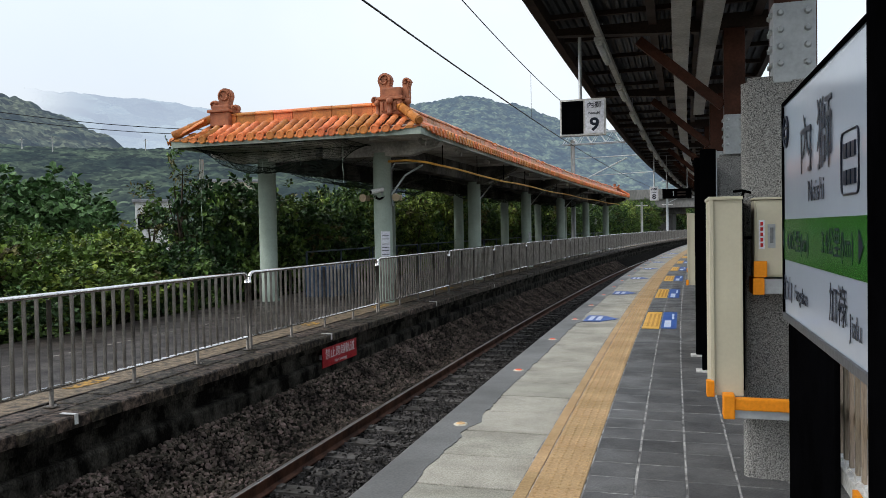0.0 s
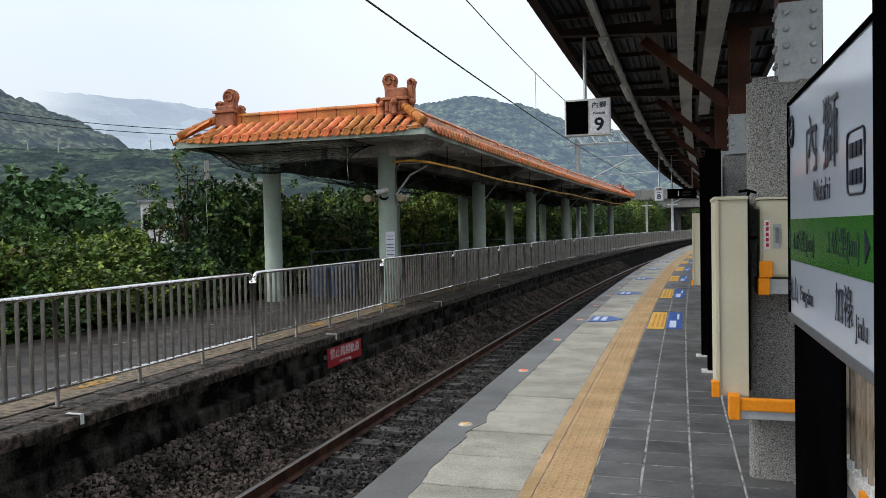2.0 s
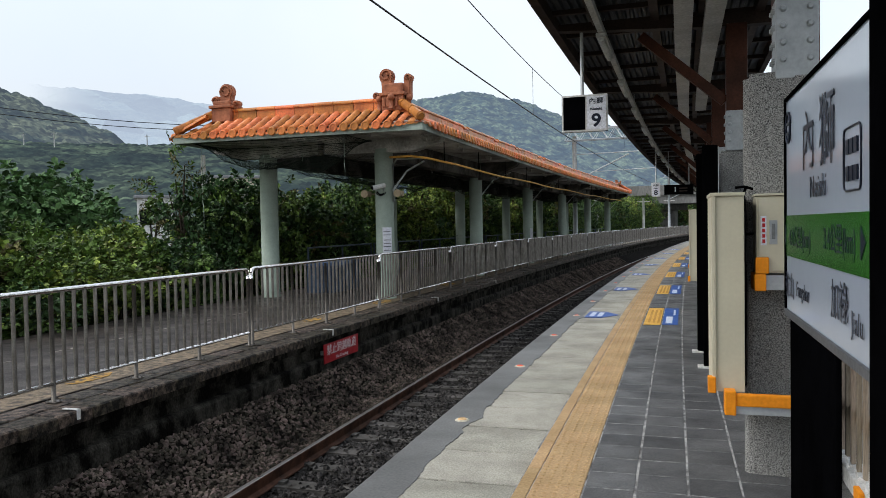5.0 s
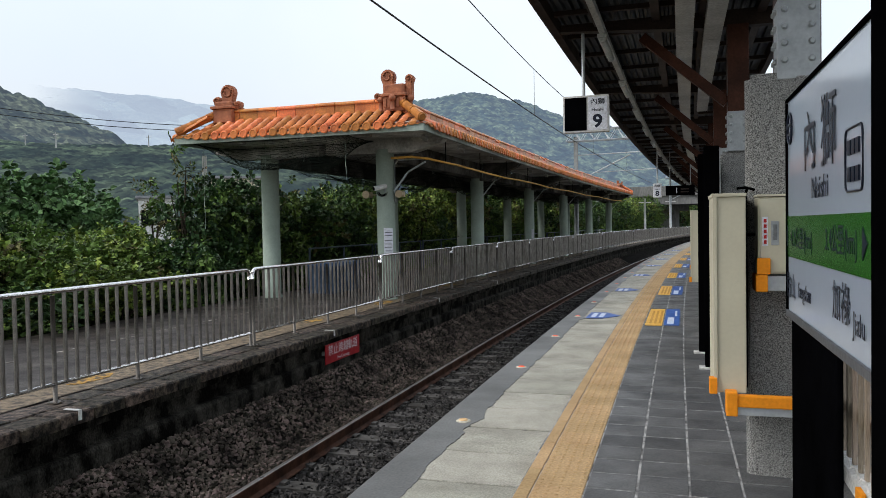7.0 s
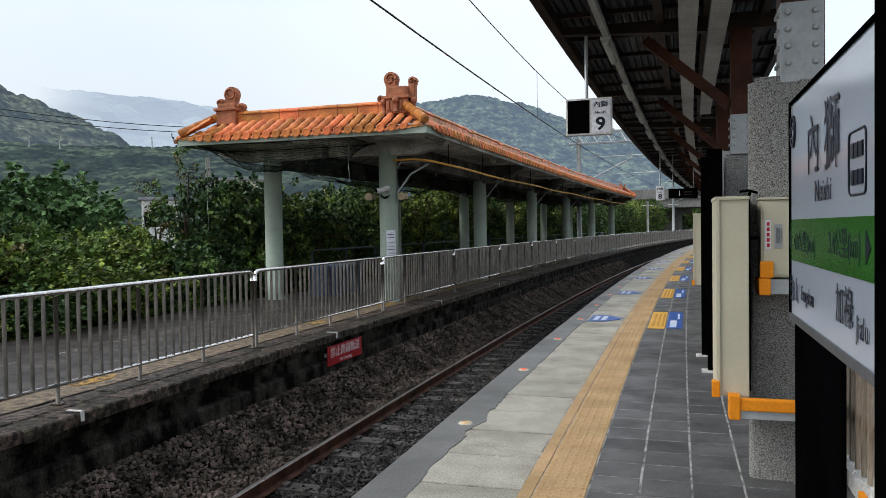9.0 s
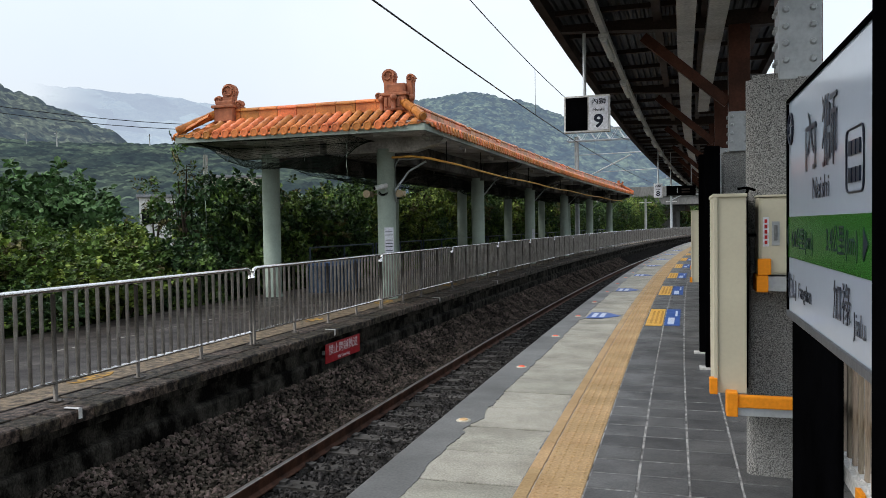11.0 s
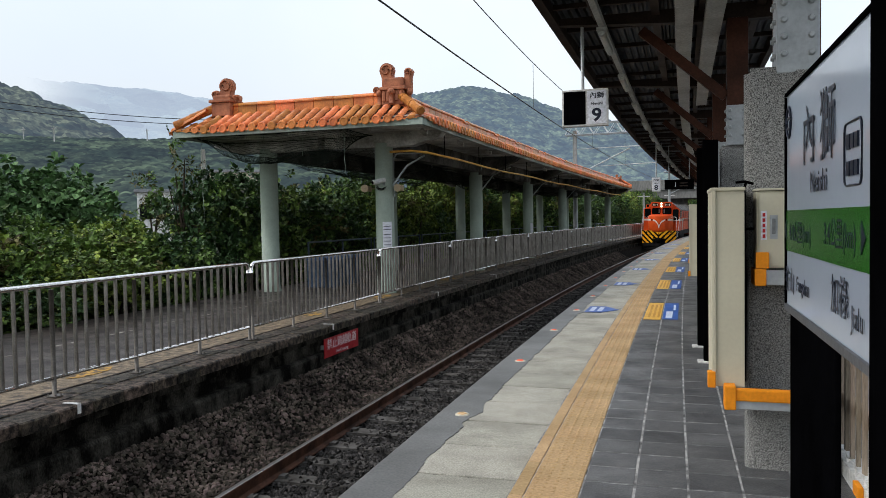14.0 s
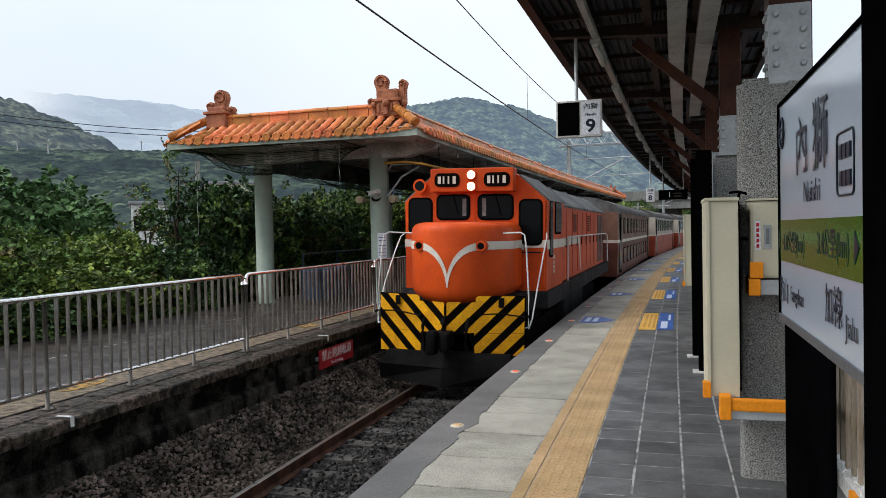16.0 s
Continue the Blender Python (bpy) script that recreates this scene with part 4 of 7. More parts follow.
def build_cabinets():
    def tall(s, o, h0, h1, name_group):
        c = thing("electric_cabinet", at(s, o), "tall beige steel cabinet fixed beside a granite pillar", "cabinet", name_group)
        bm = bmesh.new()
        box(bm, 0.02, 0.18, 0, 0.46, h0, h1, 0.006)
        part("body", bm, M_beige, c)
        bm = bmesh.new()
        box(bm, 0, 0.022, -0.012, 0.472, h0 - 0.005, h1 + 0.012, 0.004)
        part("door", bm, M_beige, c)
        bm = bmesh.new()
        box(bm, -0.006, 0.184, -0.015, 0.48, h1, h1 + 0.02, 0.004)
        part("lid", bm, M_beige, c)
        bm = bmesh.new()
        box(bm, -0.026, 0.018, -0.03, 0.03, h0 - 0.005, h0 + 0.09, 0.006)
        part("corner_guard", bm, M_orange, c, "orange foam corner guard")
        bm = bmesh.new()
        box(bm, 0.18, 0.19, 0.02, 0.44, h0 + 0.04, h1 - 0.02)
        part("back_plate", bm, M_black, c)
        if s > 10:
            bm = bmesh.new()
            box(bm, 0.191, 0.36, 0.41, 0.46, h0 + 0.1, h1 - 0.1)
            part("wall_bracket", bm, M_grey_metal, c, "grey steel bracket")
        return c
    tall(4.72, 0.232, 0.56, 1.705, "beige cabinets")
    tall(14.2, 0.21, 0.5, 1.75, "beige cabinets")
    tall(19.0, 0.21, 0.45, 1.72, "beige cabinets")
    small = thing("switch_box", at(4.93, 0.484), "small beige switch box with red label on a pillar", "switch box")
    bm = bmesh.new()
    box(bm, 0, 0.26, -0.13, 0.07, 1.25, 1.70, 0.005)
    part("body", bm, M_beige, small)
    bm = bmesh.new()
    box(bm, 0.012, 0.25, -0.142, -0.13, 1.262, 1.69, 0.004)
    door = part("door", bm, M_beige, small)
    bm = bmesh.new()
    box(bm, 0.07, 0.112, -0.147, -0.142, 1.42, 1.56, 0.001)
    part("handle_plate", bm, M_grey_metal, door)
    bm = bmesh.new()
    box(bm, 0.082, 0.1, -0.156, -0.147, 1.45, 1.54, 0.002)
    part("handle", bm, M_dull_grey, door)
    bm = bmesh.new()
    box(bm, 0.022, 0.054, -0.1445, -0.142, 1.415, 1.585)
    part("label_plate", bm, M_paper, door, "white label")
    for i in range(5):
        bm = bmesh.new()
        box(bm, 0.031, 0.046, -0.1465, -0.1445, 1.428 + i * 0.031, 1.449 + i * 0.031)
        part("red_bar", bm, M_red, door, "red print")
    bm = bmesh.new()
    box(bm, -0.005, 0.265, -0.145, 0.07, 1.703, 1.716, 0.003)
    part("lid", bm, M_beige, small)
    bm = bmesh.new()
    box(bm, -0.008, 0.065, -0.165, -0.142, 1.25, 1.345, 0.006)
    box(bm, -0.014, 0.05, -0.165, 0.06, 1.148, 1.247, 0.006)
    part("corner_guard", bm, M_orange, small, "orange foam corner guard")
    bm = bmesh.new()
    box(bm, 0.05, 0.26, -0.15, 0.07, 1.155, 1.24)
    part("bracket", bm, M_grey_metal, small, "grey steel bracket")
    guard = thing("pillar_guard", at(4.68, 0.30), "orange foam guard on a grey steel bracket round a pillar", "guard")
    bm = bmesh.new()
    box(bm, 0.055, 0.50, -0.04, 0.02, 0.494, 0.562, 0.008)
    part("long_pad", bm, M_orange, guard)
    bm = bmesh.new()
    box(bm, -0.006, 0.057, -0.05, 0.06, 0.442, 0.582, 0.008)
    part("corner_pad", bm, M_orange, guard)
    bm = bmesh.new()
    box(bm, 0.057, 0.50, -0.025, 0.32, 0.447, 0.494)
    part("bracket", bm, M_grey_metal, guard, "grey steel bracket")
    pipe = thing("cable_run", at(4.97, 0.43), "dark cable and clip running up a pillar", "cable")
    bm = bmesh.new()
    tube(bm, [(0.0, -0.02, 0.55), (0.005, -0.02, 1.2), (0.0, -0.02, 1.72), (0.01, -0.03, 1.765)], 0.009, 6)
    part("cable", bm, M_black, pipe)
    bm = bmesh.new()
    tube(bm, [(-0.05, -0.03, 1.76), (0.0, -0.04, 1.765), (0.05, -0.03, 1.75)], 0.009, 6)
    tube(bm, [(0.0, -0.02, 1.48), (0.08, -0.02, 1.48)], 0.008, 5)
    part("clip", bm, M_black, pipe)


build_cabinets()


def build_name_board():
    """Station name board; its face looks at the track."""
    b = thing("station_name_board", at(1.88, 0.43), "white station name board with green band in a black frame", "name board")
    L, z0, z1 = 1.26, 1.205, 2.02
    bm = bmesh.new()
    box(bm, 0.006, 0.095, -0.02, L, z0 + 0.004, z1 - 0.004)
    part("light_box", bm, M_black, b)
    bm = bmesh.new()
    box(bm, 0.0, 0.006, -0.02, L - 0.004, z0 + 0.015, z1 - 0.015)
    part("panel", bm, M_panel, b, "glossy white panel")
    bm = bmesh.new()
    box(bm, -0.008, 0.1, -0.03, L + 0.012, z0 - 0.006, z0 + 0.02, 0.003)
    part("bottom_frame", bm, surface("dark_grey_frame", (0.10, 0.105, 0.115), (0.07, 0.074, 0.08), 0.4, grain=0.2), b)
    bm = bmesh.new()
    box(bm, -0.008, 0.1, -0.03, L + 0.012, z1 - 0.016, z1 - 0.004, 0.002)
    part("top_frame", bm, M_black, b)
    bm = bmesh.new()
    box(bm, -0.008, 0.1, L, L + 0.012, z0 + 0.0201, z1 - 0.0181, 0.002)
    part("side_frame", bm, M_black, b)
    for y0, y1, top in ((-0.43, -0.031, 2.1), (0.45, L + 0.012, z0 - 0.007)):
        bm = bmesh.new()
        box(bm, -0.012 if y0 < 0 else 0.012, 0.11 if y0 < 0 else 0.03, y0, y1, 0, top, 0.006)
        part("leg", bm, M_black, b, "black leg")
    bm = bmesh.new()
    box(bm, -0.0035, 0.0, -0.02, L - 0.004, 1.427, 1.577)
    part("green_band", bm, M_green_band, b, "green band")
    def put(name, text, size, y, z, sq=1.0, mat=None):
        return words(name, text, size, mat or M_letter, b, Matrix.Translation((-0.004, y, z)) @ SIDE, 0.0006, sq)
    put("chinese_name", "內", 0.205, 0.775, 1.80, 1.12)
    put("chinese_name", "獅", 0.225, 0.478, 1.80, 1.0)
    put("romanised_name", "Neishi", 0.094, 0.61, 1.658, 1.1)
    put("distance", "4.0公里(km)", 0.082, 0.95, 1.494, 1.05)
    put("distance", "3.4公里(km)", 0.088, 0.326, 1.503, 0.88)
    put("next_station", "枋山", 0.10, 1.17, 1.314, 1.05)
    put("next_station", "Fangshan", 0.075, 0.885, 1.318, 0.95)
    put("next_station", "加祿", 0.115, 0.315, 1.338, 0.95)
    put("next_station", "Jialu", 0.08, 0.114, 1.308, 0.95)
    for y, w in ((1.245, 1), (0.075, -1)):
        bm = bmesh.new()
        prism(bm, [(0, -0.04), (0.03 * w, 0), (0, 0.04)] if w > 0 else [(0, 0.04), (-0.045, 0), (0, -0.04)], 0.002)
        part("arrow", bm, M_letter, b, m=Matrix.Translation((-0.0055, y, 1.505)) @ Matrix(((0, 0, 1, 0), (1, 0, 0, 0), (0, 1, 0, 0), (0, 0, 0, 1))))
    # address box drawn as a plain frame with bars
    bm = bmesh.new()
    tube(bm, [(-0.002, 0.173 + y, 1.708 + z) for y, z in rounded(0.18, 0.155, 0.02, 3)] + [(-0.002, 0.263, 1.7655)], 0.003, 4)
    part("outline", bm, M_letter, b)
    for z in (1.738, 1.672):
        for y in (0.13, 0.173, 0.216):
            bm = bmesh.new()
            box(bm, -0.005, 0.0, y - 0.016, y + 0.016, z - 0.018, z + 0.018)
            part("address_bar", bm, M_letter, b)
    bm = bmesh.new()
    tube(bm, [(-0.002, 1.195 + 0.05 * math.cos(a), 1.90 + 0.055 * math.sin(a)) for a in [i * math.pi / 8 for i in range(17)]], 0.006, 4)
    box(bm, -0.005, 0.0, 1.16, 1.23, 1.876, 1.884)
    box(bm, -0.005, 0.0, 1.16, 1.23, 1.912, 1.92)
    part("round_mark", bm, M_letter, b)
    return b


build_name_board()


def build_light_boards():
    for s, o in ((8.5, 0.305), (9.5, 0.265)):
        b = thing("black_light_box", at(s, o), "tall black free-standing light box on white foot plates", "light box", "black light boxes")
        bm = bmesh.new()
        box(bm, 0, 0.155, 0, 0.08, 0.02, 2.36, 0.012)
        box(bm, 0.03, 0.125, 0.08, 0.9, 0.25, 2.33, 0.01)
        part("case", bm, M_black, b)
        bm = bmesh.new()
        box(bm, 0.157, 0.166, 0.0, 0.05, 0.06, 2.34)
        part("edge_strip", bm, M_grey_metal, b, "pale metal edge strip")
        bm = bmesh.new()
        box(bm, -0.06, 0.2, -0.03, 0.12, 0, 0.02, 0.003)
        part("foot_plate", bm, M_white_paint, b, "white foot plate")


build_light_boards()


def build_hanging_signs():
    def stop_sign(s, number, drop=0.0, screen=True):
        g = thing("stop_number_sign", at(s, -1.08, -drop), "white hanging sign with dark screen and car number" if screen else "small white hanging sign with a car number", "sign", "hanging number signs")
        bm = bmesh.new()
        box(bm, -0.29 if screen else 0.01, 0.29, -0.05, 0.05, 2.735, 3.205, 0.008)
        part("case", bm, M_white_paint, g)
        if screen:
            bm = bmesh.new()
            box(bm, -0.268, 0.01, -0.056, -0.05, 2.76, 3.18)
            part("screen", bm, M_black, g, "dark unlit screen")
        bm = bmesh.new()
        box(bm, 0.03, 0.272, -0.055, -0.05, 2.76, 3.18)
        face = part("number_face", bm, M_paper, g)
        flat = Matrix(((1, 0, 0, 0.15), (0, 0, -1, -0.0562), (0, 1, 0, 0), (0, 0, 0, 1)))
        words("number", number, 0.23, M_letter, face, Matrix.Translation((0, 0, 2.865)) @ flat, 0.001, 1.1, 0.006)
        words("chinese_name", "內獅", 0.085, M_letter, face, Matrix.Translation((0, 0, 3.115)) @ flat, 0.001, 1.1, 0.001)
        words("romanised_name", "Neishi", 0.045, M_letter, face, Matrix.Translation((0, 0, 3.015)) @ flat, 0.001, 1.3, 0.0012)
        x = -0.03 if screen else 0.15
        bm = bmesh.new()
        tube(bm, [(x, 0, 3.2), (x, 0, 4.06 + drop)], 0.022, 8)
        part("hanger_pole", bm, M_grey_metal, g)
    stop_sign(9.95, "9")
    stop_sign(26.6, "8", 0.33, False)
    g = thing("track_number_sign", at(28.6, -0.26), "black hanging sign with a white track number", "sign")
    bm = bmesh.new()
    box(bm, -0.5, 0.5, -0.06, 0.06, 2.53, 2.88, 0.01)
    part("case", bm, M_black, g)
    flat = Matrix(((1, 0, 0, 0), (0, 0, -1, -0.0615), (0, 1, 0, 0), (0, 0, 0, 1)))
    words("number", "1", 0.26, M_paper, g, Matrix.Translation((-0.12, 0, 2.7)) @ flat, 0.001)
    bm = bmesh.new()
    for z in (2.75, 2.65):
        box(bm, 0.02, 0.3, -0.064, -0.06, z - 0.02, z + 0.02)
    part("print_bars", bm, M_dark_steel, g)
    for x in (-0.35, 0.35):
        bm = bmesh.new()
        tube(bm, [(x, 0, 2.88), (x, 0, 4.1)], 0.014, 6)
        part("hanger_rod", bm, M_grey_metal, g)


build_hanging_signs()


def build_trays_and_lamps():
    for o, w, s1 in ((0.13, 0.20, 60), (0.455, 0.20, 16.4)):
        t = thing("cable_tray", Matrix.Identity(4), "pale grey closed cable tray under the canopy", "cable tray", "cable trays")
        s = 0.0
        while s < s1:
            e = min(s1, s + 2.0)
            part("tray_length", sweep(bmesh.new(), [(o - w / 2, 3.8), (o + w / 2, 3.8), (o + w / 2, 3.9), (o - w / 2, 3.9)], s, e - 0.012, 1), M_tray, t)
            bm = bmesh.new()
            tube(bm, [on(s + 1, o, 3.9), on(s + 1, o, 4.17)], 0.008, 5)
            part("hanger", bm, M_grey_metal, t)
            s += 2.0
    line = thing("lamp_channel", Matrix.Identity(4), "grey steel lamp channel below the canopy deck", "channel")
    part("channel", sweep(bmesh.new(), [(-0.86, 3.88), (-0.79, 3.88), (-0.79, 3.96), (-0.86, 3.96)], 0, 62, 2), M_tray, line)
    s = 1.0
    while s < 62:
        bm = bmesh.new()
        tube(bm, [on(s, -0.825, 3.96), on(s, -0.825, 4.17)], 0.008, 5)
        part("hanger", bm, M_grey_metal, line)
        s += 3.0
    first = None
    s = 9.5
    while s < 60:
        if first is None:
            first = thing("tube_lamp", at(s, -0.825), "unlit fluorescent lamp with frosted cover below the canopy", "lamp", "platform tube lamps")
            bm = bmesh.new()
            box(bm, -0.06, 0.06, 0, 1.25, 3.83, 3.875, 0.006)
            part("housing", bm, M_tray, first)
            bm = bmesh.new()
            tube(bm, [(0, 0.03, 3.815), (0, 1.22, 3.815)], 0.045, 8)
            part("cover", bm, M_lamp_off, first, "frosted cover")
        else:
            copy_thing(first, at(s, -0.825))
        s += 3.2


build_trays_and_lamps()


def build_back_fence():
    f = thing("slat_fence", Matrix.Identity(4), "brown wooden slat fence with a pale base rail", "fence")
    part("base_rail", sweep(bmesh.new(), [(0.975, 0.0), (1.085, 0.0), (1.085, 0.1), (0.975, 0.1)], 2, 27, 2), M_white_paint, f, "pale base rail")
    bm = bmesh.new()
    box(bm, -0.012, 0.012, -0.02, 0.02, 0.1, 1.75, 0.004)
    slat = None
    s = 3.0
    while s < 26:
        m = at(s, 1.035)
        if slat is None:
            slat = part("slat", bm, M_wood, f, m=m)
        else:
            again(slat, "slat", m, f)
        s += 0.155
    for z in (0.35, 1.6):
        part("cross_rail", sweep(bmesh.new(), [(1.052, z), (1.085, z), (1.085, z + 0.08), (1.052, z + 0.08)], 2, 27, 2), M_wood, f)
    pad = thing("rail_guard", at(4.44, 0.975), "orange foam guard on the pale base rail", "guard")
    bm = bmesh.new()
    box(bm, -0.03, -0.001, 0.0, 0.13, 0.04, 0.11, 0.006)
    part("pad", bm, M_orange, pad)
    for i in range(5):
        hook = thing("rail_hook", at(4.3 + 0.22 * i, 1.0, 0.1), "small white bent hook on the base rail", "hook", "hooks along the fence")
        bm = bmesh.new()
        tube(bm, [(0, 0, 0), (-0.01, 0, 0.05), (-0.03, 0.01, 0.065), (-0.045, 0.02, 0.045)], 0.006, 6)
        part("wire", bm, M_white_paint, hook)
    notice = thing("red_board", at(6.0, 1.12), "narrow red board behind the slat fence", "board")
    bm = bmesh.new()
    box(bm, -0.01, 0.01, 0.0, 0.14, 0.0, 0.95, 0.004)
    part("panel", bm, M_red, notice)
    p = thing("lamp_post", at(9.2, 2.3), "plain pale grey steel post behind the platform", "post")
    bm = bmesh.new()
    tube(bm, [(0, 0, -0.02), (0, 0, 6.5)], [0.09, 0.07], 10)
    part("shaft", bm, M_grey_metal, p)


build_back_fence()

# ---- the train ----
M_loco = surface("orange_locomotive_paint", (0.66, 0.085, 0.012), (0.46, 0.055, 0.01), 0.42, big=1.2, fine=30, bump=0.03, grain=0.35, spec=0.12, moves=True)
M_loco_white = surface("white_stripe_paint", (0.72, 0.68, 0.60), (0.55, 0.5, 0.43), 0.5, big=3, bump=0.02, grain=0.4, moves=True)
M_roof_grey = surface("sooty_grey_roof", (0.19, 0.19, 0.185), (0.06, 0.06, 0.058), 0.65, big=1.6, fine=30, bump=0.1, moves=True)
M_frame_grey = surface("dark_grey_underframe", (0.036, 0.036, 0.038), (0.016, 0.016, 0.017), 0.6, big=2, fine=30, bump=0.1, spec=0.03, moves=True)
M_plow = surface("sooty_black_steel", (0.011, 0.0105, 0.0105), (0.005, 0.005, 0.005), 0.7, big=3, fine=30, bump=0.2, spec=0.02, moves=True)
M_yellow = surface("yellow_warning_paint", (0.86, 0.42, 0.01), (0.66, 0.29, 0.01), 0.5, big=4, fine=40, bump=0.04, moves=True)
M_hazard_black = surface("black_warning_paint", (0.004, 0.0038, 0.0035), (0.008, 0.006, 0.005), 0.7, big=4, spec=0.0, moves=True)
M_pane = clear_glass("dark_window_pane", (0.003, 0.004, 0.0045), 0.08)
M_rubber = surface("black_rubber_seal", (0.005, 0.005, 0.005), (0.003, 0.003, 0.003), 0.7, bump=0, spec=0.0, moves=True)
M_curtain = surface("pale_grey_curtain", (0.22, 0.23, 0.23), (0.12, 0.125, 0.13), 0.8, big=12, bump=0.1, spec=0.02, moves=True)
M_head = surface("lit_headlamp", (0.9, 0.85, 0.7), (0.9, 0.85, 0.7), 0.2, bump=0, glow=((1.0, 0.80, 0.50), 4.0), moves=True)
M_coach_orange = surface("faded_orange_coach_paint", (0.40, 0.075, 0.04), (0.25, 0.048, 0.028), 0.45, big=1.5, fine=30, bump=0.03, grain=0.4, moves=True)
M_coach_brown = surface("grimy_brown_coach_paint", (0.145, 0.05, 0.034), (0.075, 0.028, 0.02), 0.5, big=1.5, fine=30, bump=0.03, grain=0.5, moves=True)
M_cream = surface("cream_coach_paint", (0.55, 0.50, 0.43), (0.40, 0.35, 0.30), 0.45, big=1.5, fine=30, bump=0.03, grain=0.4, moves=True)
M_grimy_cream = surface("grimy_cream_coach_paint", (0.23, 0.125, 0.09), (0.12, 0.06, 0.042), 0.5, big=1.5, fine=30, bump=0.03, grain=0.5, moves=True)

FACE = Matrix(((1, 0, 0, 0), (0, 0, -1, 0), (0, 1, 0, 0), (0, 0, 0, 1)))      # flat outlines stood up to face forward


def loft(bm, rings, cap0=True, cap1=True, mi=0):
    rows = [[bm.verts.new(p) for p in r] for r in rings]
    n = len(rows[0])
    for a, b in zip(rows, rows[1:]):
        for j in range(n):
            bm.faces.new((a[j], a[(j + 1) % n], b[(j + 1) % n], b[j])).material_index = mi
    if cap0:
        bm.faces.new(rows[0][::-1])
    if cap1:
        bm.faces.new(rows[-1])
    bmesh.ops.recalc_face_normals(bm, faces=bm.faces)
    return bm


def clip(poly, axis, limit, keep_below):
    out = []
    for i, p in enumerate(poly):
        q = poly[(i + 1) % len(poly)]
        a, b = (p[axis] <= limit) == keep_below, (q[axis] <= limit) == keep_below
        if a:
            out.append(p)
        if a != b:
            t = (limit - p[axis]) / (q[axis] - p[axis])
            out.append(tuple(p[k] + t * (q[k] - p[k]) for k in (0, 1)))
    return out


def window(parent, w, h, r, m, name="window", frame_w=0.035):
    bm = bmesh.new()
    prism(bm, rounded(w + 2 * frame_w, h + 2 * frame_w, r + frame_w), 0.012, FACE)
    win = part(name, bm, M_rubber, parent, m=m)
    bm = bmesh.new()
    prism(bm, rounded(w, h, r), 0.006, Matrix.Translation((0, -0.012, 0)) @ FACE)
    part("pane", bm, M_pane, win)
    return win


